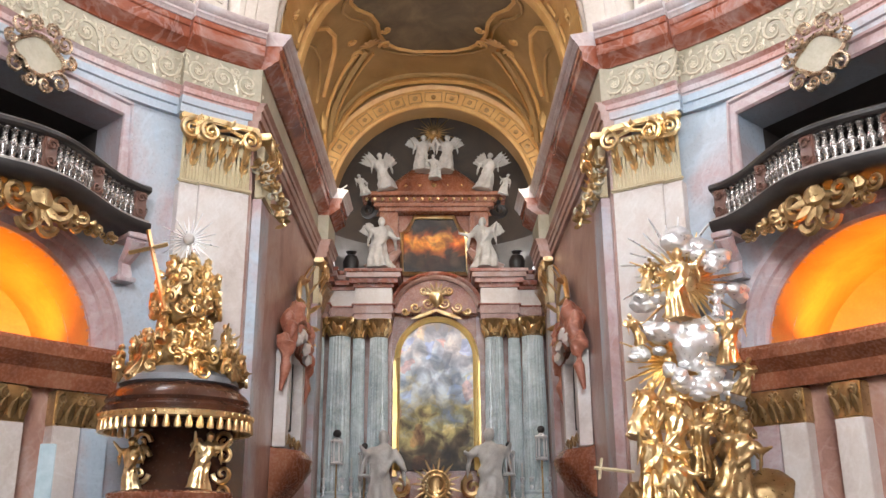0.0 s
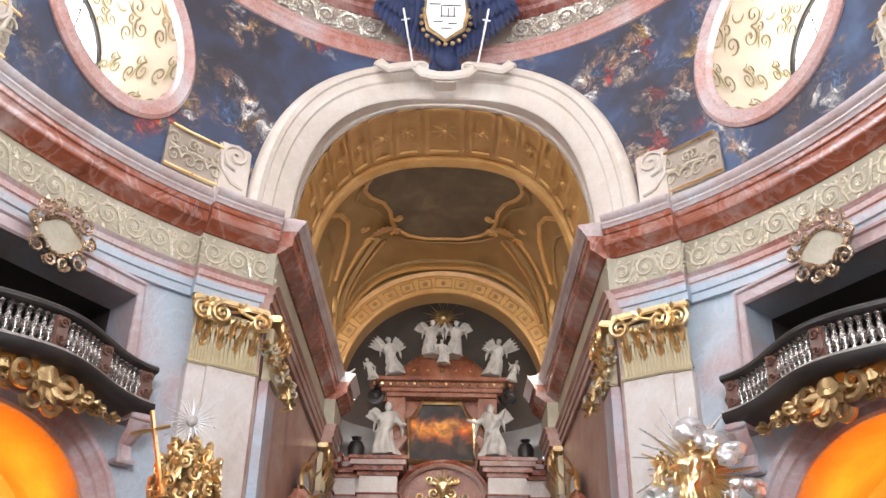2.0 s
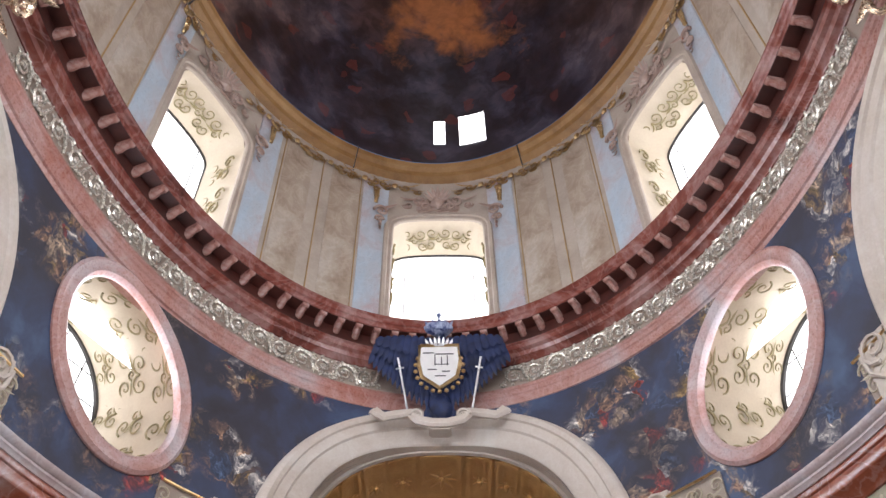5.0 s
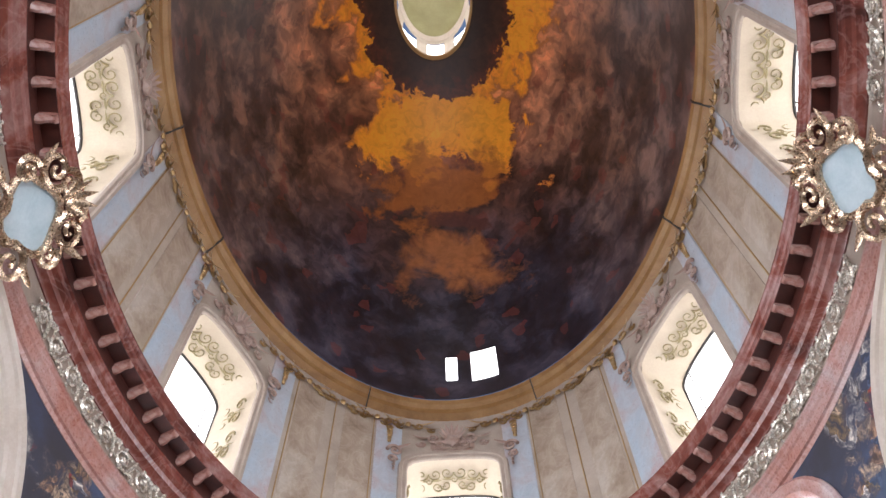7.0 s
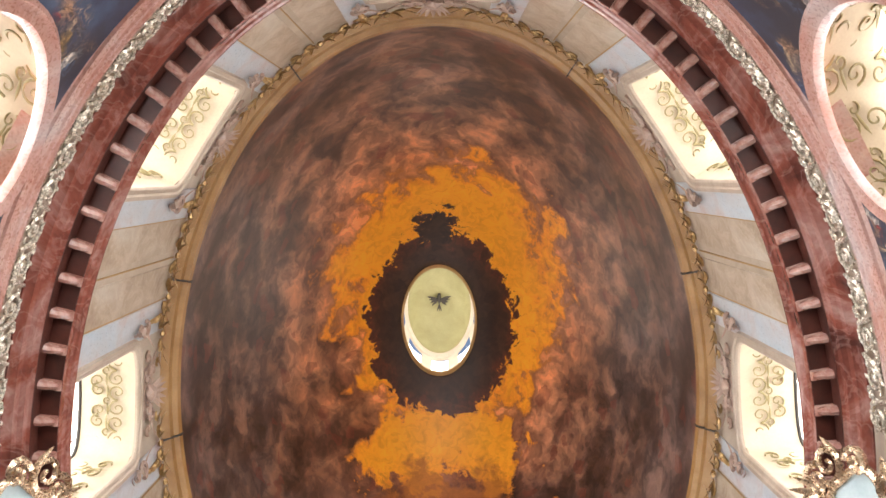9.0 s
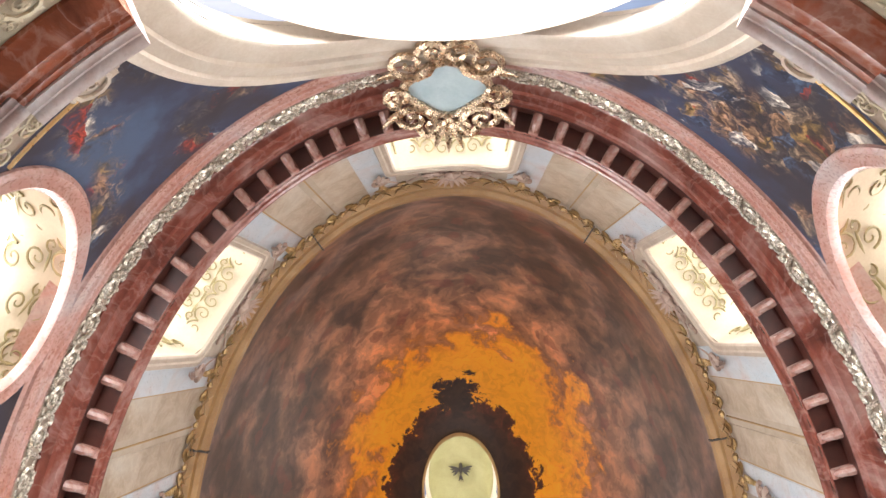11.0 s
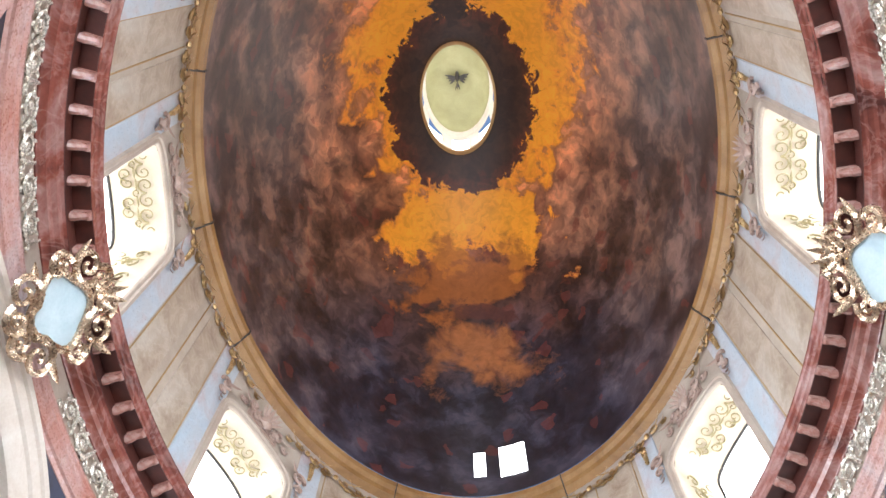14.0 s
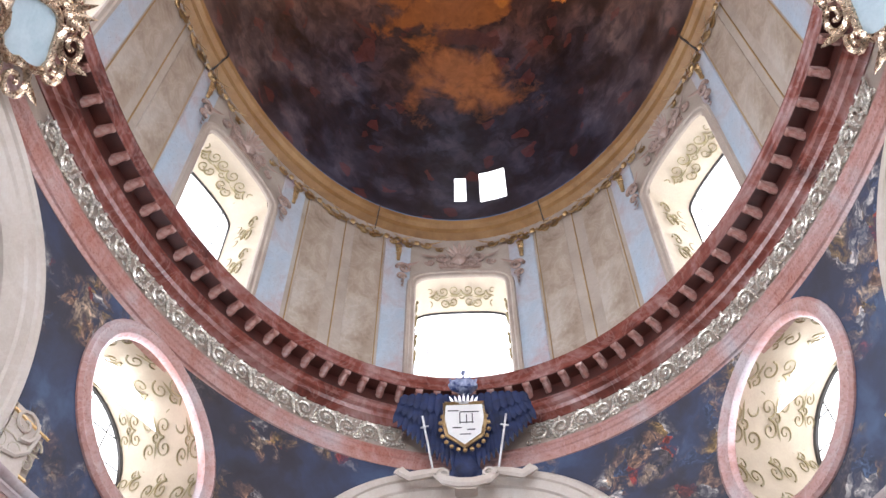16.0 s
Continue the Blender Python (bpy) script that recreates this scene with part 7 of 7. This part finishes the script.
grid(bm, [[(w * cos(pi * i / 20), AY + 0.3 - d * sin(pi * i / 20) , z) for w, d, z in ((2.4, 0.8, 13.5), (2.2, 0.8, 13.7), (1.7, 0.75, 14.0), (1.2, 0.65, 14.4), (0.95, 0.5, 14.6), (0.0, 0.0, 14.65))] for i in range(21)])
part("gable", bm, BROWN, up, "curved brown-red gable")
for k in range(-2, 3):
    bm = bmesh.new()
    leaf(bm, (k * 0.5, AY - 0.45 + 0.1 * abs(k), 13.6), (k * 0.3, AY - 0.15, 14.45 - 0.1 * abs(k)), nr, 0.1, 0.1, 4)
    blob(bm, (k * 0.5, AY - 0.5 + 0.08 * abs(k), 13.75), (0.1, 0.06, 0.1), 0.3, 4, 1)
    part("gilt_rib", bm, GILT, up, "gilded leaf rib")
oct_ = [(-1.18, 10.55), (1.18, 10.55), (1.18, 12.1), (0.98, 12.2), (0.72, 12.72), (-0.72, 12.72), (-0.98, 12.2), (-1.18, 12.1)]
bm = bmesh.new()
bm.faces.new([bm.verts.new((x, AY + 0.2, z)) for x, z in oct_])
r = bmesh.ops.extrude_face_region(bm, geom=bm.faces[:])
bmesh.ops.translate(bm, vec=(0, 0.08, 0), verts=[g for g in r["geom"] if isinstance(g, bmesh.types.BMVert)])
pic = thing("upper_painting", "dark eight-sided painting with a glowing orange centre and red cloak", "painting")
part("canvas", bm, UPPIC, pic)
bm = bmesh.new()
tube(bm, [(x, AY + 0.1, z) for x, z in oct_ + oct_[:1]], 0.08, 6)
part("frame", bm, GILT, pic, "gilded frame")
# swags of rose marble beside it
for s in (-1, 1):
    bm = bmesh.new()
    tube(bm, [(s * 1.25, AY - 0.35, 11.3), (s * 1.6, AY - 0.4, 10.9), (s * 2.4, AY - 0.35, 10.5)], [0.12, 0.22, 0.3], 8)
    part("ramp_scroll", bm, WARMROSE, up)

WS = "white marble altar statues"
statue("white marble seated figure beside the upper painting", WHITE, (-1.93, 30.90, 10.50), 2.0, 20, WS, sit=True, wings=0.32, arms=((0.3, 0.7), (-0.2, 0.3)), seed=81, fold=0.22)
statue("white marble seated figure with a raised arm beside the upper painting", WHITE, (1.81, 30.90, 10.49), 2.0, -20, WS, sit=True, wings=0.32, arms=((0.2, 0.9), (0.6, 0.5)), seed=82, fold=0.22)
statue("white angel statue on the altar gable", WHITE, (-0.41, 30.90, 14.24), 1.5, 10, WS, sit=True, wings=0.42, arms=((0.5, 0.6), (0.8, 0.3)), seed=83)
statue("white angel statue on the altar gable", WHITE, (0.46, 30.90, 14.23), 1.5, -10, WS, sit=True, wings=0.42, arms=((0.8, 0.3), (0.5, 0.6)), seed=84)
statue("white kneeling figure on the altar gable", WHITE, (0.01, 30.70, 13.87), 1.0, 0, WS, sit=True, seed=91)
statue("white winged statue on the gable shoulder", WHITE, (-1.77, 30.90, 13.51), 1.5, 20, WS, sit=True, wings=0.5, arms=((0.7, 0.9), (0.2, 0.4)), lean=-0.15, seed=85)
statue("white winged statue on the gable shoulder", WHITE, (1.86, 30.90, 13.50), 1.5, -20, WS, sit=True, wings=0.5, arms=((0.2, 0.4), (0.7, 0.9)), lean=0.15, seed=86)
statue("white reclining figure on the canopy corner", WHITE, (-2.50, 30.60, 13.24), 0.8, 30, WS, sit=True, seed=87, lean=-0.3)
statue("white reclining figure on the canopy corner", WHITE, (2.50, 30.60, 13.23), 0.8, -30, WS, sit=True, seed=88, lean=0.3)
statue("white cherub statue on the choir cornice", WHITE, (-3.33, 28.60, 11.94), 1.0, 25, WS, wings=0.25, arms=((0.2, 0.4), (0.9, 1.0)), seed=89)
statue("white cherub statue on the choir cornice", WHITE, (3.27, 28.60, 11.80), 1.0, -25, WS, wings=0.25, arms=((0.9, 0.6), (0.2, 0.4)), seed=90)
statue("tall white marble robed statue before the altar columns", WHITE, (-1.69, 30.40, 2.26), 2.6, 10, WS, seed=92, fold=0.2)
statue("tall white marble robed statue before the altar columns", WHITE, (1.81, 30.40, 2.24), 2.7, -10, WS, arms=((0.2, 0.3), (0.5, 0.3)), seed=93, fold=0.2)
burst("gilded ray burst over the altar gable", (0.00, 32.40, 16.82), 1.0, DULLGILT, 30)
# tabernacle
tab = thing("tabernacle", "gilded tabernacle with radiating scrolls on the altar table", "tabernacle")
c = Vector((0.05, 30.5, 3.1))
bm = bmesh.new()
lathe(bm, [(0.0, 2.0), (0.75, 2.0), (0.7, 2.5), (0.5, 2.6), (0.48, 3.2), (0.3, 3.5), (0, 3.6)], (c.x, c.y + 0.4, 0), 20)
part("body", bm, DULLGILT, tab)
for i in range(22):
    a = 2 * pi * i / 22
    bm = bmesh.new()
    d = Vector((cos(a), 0, sin(a)))
    leaf(bm, c + d * 0.3, c + d * (0.85 if i % 2 else 0.65), nr, 0.06, 0.2, 4)
    part("ray_leaf", bm, GILT, tab)
for r_ in (0.28, 0.42):
    bm = bmesh.new()
    tube(bm, [c + Vector((r_ * cos(2 * pi * i / 24), -0.05, r_ * sin(2 * pi * i / 24))) for i in range(25)], 0.05, 6)
    part("ring", bm, GILT, tab)
for s in (-1, 1):
    bm = bmesh.new()
    scroll(bm, (c.x + s * 1.2, 30.6, 3.0), 0.35, (s, 0, 0), ay, nr, 0.12, 1, 1.3, pi / 2)
    scroll(bm, (c.x + s * 1.35, 30.6, 2.4), 0.4, (s, 0, 0), ay, nr, 0.14, -1, 1.3, 0)
    part("side_scroll", bm, GILT, tab)
# processional lanterns and candles
for p_, hh in (((-3.19, 30.20, 4.71), 0.14), ((-2.29, 30.30, 4.31), 0.11), ((2.44, 30.30, 4.34), 0.1), ((3.51, 30.20, 4.82), 0.13)):
    ln_ = thing("processional_lantern", "tall staff lantern with a dark ball top and silvered cage", "lantern", "altar lanterns")
    x, y, z = p_
    bm = bmesh.new()
    tube(bm, [(x, y, 0), (x, y, z - 0.9)], 0.03, 6)
    part("staff", bm, DULLGILT, ln_)
    bm = bmesh.new()
    blob(bm, (x, y, z), (hh, hh, hh), 0.1, 3, 2)
    part("ball", bm, DARK, ln_)
    for k in range(6):
        a = 2 * pi * k / 6
        bm = bmesh.new()
        tube(bm, [(x + 0.17 * cos(a), y + 0.17 * sin(a), z - 0.95), (x + 0.17 * cos(a), y + 0.17 * sin(a), z - 0.25), (x, y, z - 0.1)], 0.022, 5)
        part("cage_bar", bm, SILVER, ln_)
    for prof, dz in (((0.2, 0), (0.22, 0.05), (0.2, 0.1)), 0.3), (((0.2, 0), (0.22, 0.05), (0.1, 0.12)), 1.0):
        bm = bmesh.new()
        lathe(bm, prof, (x, y, z - dz), 10)
        part("cage_ring", bm, SILVER, ln_)
for i in range(16):
    s = -1 if i % 2 else 1
    x = 0.08 + s * (1.9 + 0.3 * (i // 2))
    cd = thing("candlestick", "slim silvered altar candlestick with a white candle", "candlestick", "altar candlesticks")
    bm = bmesh.new()
    lathe(bm, [(0.12, 0), (0.05, 0.08), (0.03, 0.3), (0.07, 0.4), (0.03, 0.5), (0.09, 0.7), (0.0, 0.72)], (x, 30.45, 2.6), 8)
    part("holder", bm, SILVER, cd)
    bm = bmesh.new()
    tube(bm, [(x, 30.45, 3.3), (x, 30.45, 3.75 + 0.2 * (i % 3))], 0.03, 6)
    part("candle", bm, WHITE, cd)

HOODRED = material("salmon_red_scagliola", (0.20, 0.06, 0.035), (0.55, 0.27, 0.19), 1.6, 0.3, c3=(0.38, 0.14, 0.085), vein=0.3)
# ---- choir side: oratories, gilt clusters, pier blocks ----
for s in (-1, 1):
    o = thing("oratory", "rose marble oratory window with a brown-red draped hood", "oratory", "choir oratories")
    X = 3.88
    bm = bmesh.new()
    box(bm, s * X, s * (X - 0.32), 22.2, 22.6, 3.6, 6.0, 0.02)
    part("jamb", bm, PALE, o)
    bm = bmesh.new()
    box(bm, s * X, s * (X - 0.32), 24.6, 25.0, 3.6, 6.0, 0.02)
    part("jamb", bm, PALE, o)
    bm = bmesh.new()
    box(bm, s * X, s * (X - 0.06), 22.6, 24.6, 4.2, 6.0)
    part("window_pane", bm, BLACK, o, "dark leaded window")
    for k in range(3):
        bm = bmesh.new()
        tube(bm, [(s * (X - 0.08), 23.1 + 0.5 * k, 4.2), (s * (X - 0.08), 23.1 + 0.5 * k, 6.0)], 0.025, 5)
        part("glazing_bar", bm, PALE, o)
    bm = bmesh.new()
    rnd = random.Random(3)
    for k in range(46):
        u = k / 45
        y = 21.9 + 3.6 * u + rnd.uniform(-0.06, 0.06)
        z = 6.1 + 1.0 * sin(pi * u) ** 0.8 + rnd.uniform(-0.28, 0.22)
        blob(bm, (s * (X - rnd.uniform(0.12, 0.4)), y, z), (0.17, rnd.uniform(0.10, 0.2), rnd.uniform(0.16, 0.34)), 0.6, 4, 2)
    for k in range(9):
        y = 22.0 + 0.4 * k
        tube(bm, [(s * (X - 0.3), y, 6.9 - 0.08 * abs(k - 4)), (s * (X - 0.42), y + 0.08, 6.5), (s * (X - 0.36), y - 0.05, 6.05)], [0.05, 0.09, 0.03], 6)
    for y in (21.9, 25.4):
        tube(bm, [(s * (X - 0.25), y, 6.1), (s * (X - 0.3), y + 0.05, 5.5), (s * (X - 0.2), y, 4.9)], [0.24, 0.15, 0.05], 8)
    fuse(part("hood", bm, HOODRED, o, "brown-red carved drapery hood", 180), 0.035)
    bm = bmesh.new()
    for k in range(5):
        blob(bm, (s * (X - 0.45), 22.6 + 0.45 * k, 6.3 + 0.25 * sin(k)), (0.16, 0.16, 0.2), 0.3, 4, 1)
    part("cherub_knob", bm, PALE, o)
    bm = bmesh.new()
    grid(bm, [[(s * (X - r_ * sin(pi * i / 12)), 23.6 - 1.6 * cos(pi * i / 12), z) for r_, z in ((0.1, 2.4), (0.45, 2.7), (0.75, 3.1), (0.8, 3.35), (0.65, 3.55), (0.0, 3.6))] for i in range(13)])
    part("sill", bm, BROWN, o, "bulging brown-red sill")
    bm = bmesh.new()
    for k in range(7):
        scroll(bm, (s * (X - 0.3), 22.4 + 0.4 * k, 3.8), 0.16, (0, 1, 0), ay, (-s, 0, 0), 0.04, 1 if k % 2 else -1, 1.3)
    part("sill_ornament", bm, DULLGILT, o)
    # round medallion above, with gilt palms
    md = thing("medallion", "blue-grey medallion with gilt rim and palm leaves on the choir wall", "medallion", "choir medallions")
    cc = Vector((s * 3.72, 24.8, 7.7))
    bm = bmesh.new()
    blob(bm, cc, (0.12, 0.8, 0.75), 0.0, 1, 3)
    part("field", bm, BLUE, md)
    bm = bmesh.new()
    tube(bm, [cc + Vector((-s * 0.06, 0.85 * cos(2 * pi * i / 24), 0.8 * sin(2 * pi * i / 24))) for i in range(25)], 0.08, 6)
    part("rim", bm, GILT, md)
    for k in range(10):
        a = 2 * pi * k / 10
        bm = bmesh.new()
        p0 = cc + Vector((-s * 0.1, 0.85 * cos(a), 0.8 * sin(a)))
        leaf(bm, p0, p0 + Vector((-s * 0.2, 0.5 * cos(a + 0.7), 0.5 * sin(a + 0.7))), (-s, 0, 0), 0.13, 0.2, 4)
        part("palm_leaf", bm, GILT, md)
    # wall blocks at the altar arch
    pb = thing("arch_pier", "rose marble pier with pale panels carrying the altar arch", "pier", "altar arch piers")
    bm = bmesh.new()
    box(bm, s * 3.8, s * 4.2, 28.6, 30.2, 0, 8.6, 0.02)
    part("body", bm, WARMROSE, pb)
    for z0, z1, g, mt in ((10.1, 10.72, 0.0, WARMROSE), (10.72, 11.55, -0.05, PALE), (11.55, 11.9, 0.15, RED), (11.9, 12.2, 0.3, RED), (12.2, 12.45, 0.38, BLUE)):
        bm = bmesh.new()
        box(bm, s * (3.75 - g * 1.3), s * 4.2, 28.5 - g, 30.2, z0, z1, 0.02)
        part("block", bm, mt, pb)
    bm = bmesh.new()
    box(bm, s * 3.84, s * 4.2, 28.65, 30.2, 8.6, 10.1, 0.02)
    part("neck", bm, PALE, pb)
    bm = bmesh.new()
    for k in range(9):
        y = 28.5 + 0.2 * k
        leaf(bm, (s * 3.8, y, 8.65), (s * 3.72, y, 9.5), (-s, 0, 0), 0.14, 0.35, 4)
        leaf(bm, (s * (3.8 + 0.05 * k), 28.6, 8.65), (s * (3.8 + 0.05 * k), 28.5, 9.4), nr, 0.13, 0.35, 4)
    part("capital_leaves", bm, DULLGILT, pb, "gilded capital leaves")
    # fill lamp added behind the altar, with no window built there
    window_or_fill_lamp((s * 3.7, 33.2, 12.0), (0, 30.5, 15.5), 1.2, 2.6, APSE_FILL)


# ---- stucco relief on the choir vault ----
def vline(pts, r, mat, name, parent, g=-0.02, sides=5):
    bm = bmesh.new()
    tube(bm, [vault_pt(a, y, g) for a, y in pts], r, sides)
    part(name, bm, mat, parent)


vr = thing("vault_relief", "ochre stucco frame, shells and ribs round a dark painted oval", "relief")
HALF = ((22.55, 0.50), (22.8, 0.56), (23.1, 0.58), (23.6, 0.53), (24.2, 0.42), (24.8, 0.37), (25.5, 0.365), (26.1, 0.32), (26.6, 0.23), (26.95, 0.10))
bm = bmesh.new()
grid(bm, [[vault_pt(pi / 2 + w * (k / 8 - 1), y, -0.012) for k in range(17)] for y, w in HALF])
part("painted_oval", bm, material("dark_umber_fresco", (0.075, 0.05, 0.028), (0.21, 0.15, 0.075), 0.9, 0.6, c3=(0.125, 0.088, 0.045)), vr, "dark umber painted oval")
outline = [(pi / 2 + w, y) for y, w in HALF] + [(pi / 2 - w, y) for y, w in HALF[::-1]]
vline(outline, 0.07, SOFFIT, "oval_frame", vr)
vline([(pi / 2 + (a - pi / 2) * 1.16, y + 0.22) for a, y in outline], 0.05, UMBER, "outer_frame", vr)
for s in (-1, 1):
    c = vault_pt(pi / 2 + s * 0.47, 25.5, -0.05)
    nrm = Vector((-c.x * 0.7, 0, 13.0 - c.z)).normalized()
    tx = Vector((0, 1, 0)).cross(nrm).normalized()
    for k in range(7):
        a = pi * (k - 3) / 9
        bm = bmesh.new()
        leaf(bm, c + Vector((0, 0.45, 0)), c + tx * 0.62 * sin(a) + Vector((0, 0.45 - 0.95 * cos(a), 0)) + nrm * 0.12, nrm, 0.10, 0.2, 4)
        part("shell_lobe", bm, SOFFIT, vr)
    for u, v, r_ in ((0.5, 0.55, 0.2), (-0.5, 0.55, 0.2), (0.6, -0.3, 0.15), (-0.6, -0.3, 0.15)):
        bm = bmesh.new()
        scroll(bm, c + tx * u + Vector((0, v, 0)) + nrm * 0.06, r_, tx * (1 if u > 0 else -1), (0, 1 if v > 0 else -1, 0), nrm, 0.06, 1, 1.3, pi)
        part("shell_scroll", bm, SOFFIT, vr)
    vline([(pi / 2 + s * k, y) for k, y in ((0.50, 26.1), (0.60, 26.5), (0.72, 26.9), (0.86, 27.25), (1.0, 27.6), (1.1, 28.1), (1.2, 28.6))], 0.13, UMBER, "rib", vr)
    vline([(pi / 2 + s * k, y) for k, y in ((0.44, 26.5), (0.56, 26.95), (0.68, 27.35), (0.82, 27.75), (0.96, 28.1), (1.05, 28.6))], 0.06, SOFFIT, "rib_edge", vr)
    vline([(pi / 2 + s * k, y) for k, y in ((0.62, 26.0), (0.76, 26.3), (0.9, 26.6), (1.04, 26.9), (1.18, 27.4), (1.3, 28.4))], 0.06, SOFFIT, "rib_edge", vr)
    vline([(pi / 2 + s * k, y) for k, y in ((0.98, 22.7), (0.86, 23.3), (0.80, 24.0), (0.84, 24.8), (0.95, 25.5), (1.1, 26.0))], 0.08, SOFFIT, "side_moulding", vr)
    vline([(pi / 2 + s * k, y) for k, y in ((1.12, 22.7), (1.04, 23.4), (1.02, 24.2), (1.08, 25.0), (1.2, 25.6))], 0.05, UMBER, "side_moulding", vr)
    for k, y in ((1.28, 24.0), (1.2, 27.0)):
        bm = bmesh.new()
        blob(bm, vault_pt(pi / 2 + s * k, y, -0.05), (0.12, 0.35, 0.35), 0.4, 3, 2)
        part("boss", bm, UMBER, vr)
vline([(pi * i / 40, 28.6) for i in range(6, 35)], 0.08, UMBER, "end_moulding", vr)
vline([(pi * i / 40, 29.0) for i in range(6, 35)], 0.12, SOFFIT, "end_moulding", vr)

burst("gilded ray burst above the gable of the upper altar", (0.01, 31.00, 15.87), 0.75, DULLGILT, 24)
# gilded garlands hanging down the piers of the choir arch
for pts in ([(-3.71, 18.30, 9.34), (-3.51, 18.40, 8.96), (-3.29, 18.50, 8.49), (-3.17, 18.60, 7.96)], [(3.77, 18.30, 9.32), (3.57, 18.40, 8.93), (3.33, 18.50, 8.47), (3.21, 18.60, 7.93)]):
    gl = thing("gilt_garland", "gilded garland of leaves hanging down a choir pier", "garland", "garlands of the choir piers")
    rnd = random.Random(7)
    ps = [Vector(p) for p in pts]
    bm = bmesh.new()
    tube(bm, ps, [0.07, 0.09, 0.08, 0.05], 6)
    part("stem", bm, DULLGILT, gl)
    for i in range(34):
        u = i / 34 * 2.999
        k = int(u)
        c = ps[k].lerp(ps[k + 1], u - k)
        d = Vector((rnd.uniform(-1, 1), rnd.uniform(-1, 0.1), rnd.uniform(-1.2, 0.4))).normalized()
        bm = bmesh.new()
        if i % 4 == 0:
            blob(bm, c + d * 0.12, (0.1, 0.1, 0.1), 0.5, 4, 1)
            part("fruit", bm, DULLGILT, gl)
        elif i % 4 == 2:
            scroll(bm, c + d * 0.14, 0.13, (1, 0, 0), (0, 0, 1), (0, -1, 0), 0.035, 1 if i % 8 == 2 else -1, 1.3, i)
            part("scroll", bm, PALEGOLD, gl)
        else:
            leaf(bm, c, c + d * 0.3, (0, -1, 0), 0.08, 0.3, 4, 0.4)
            part("leaf", bm, DULLGILT, gl)
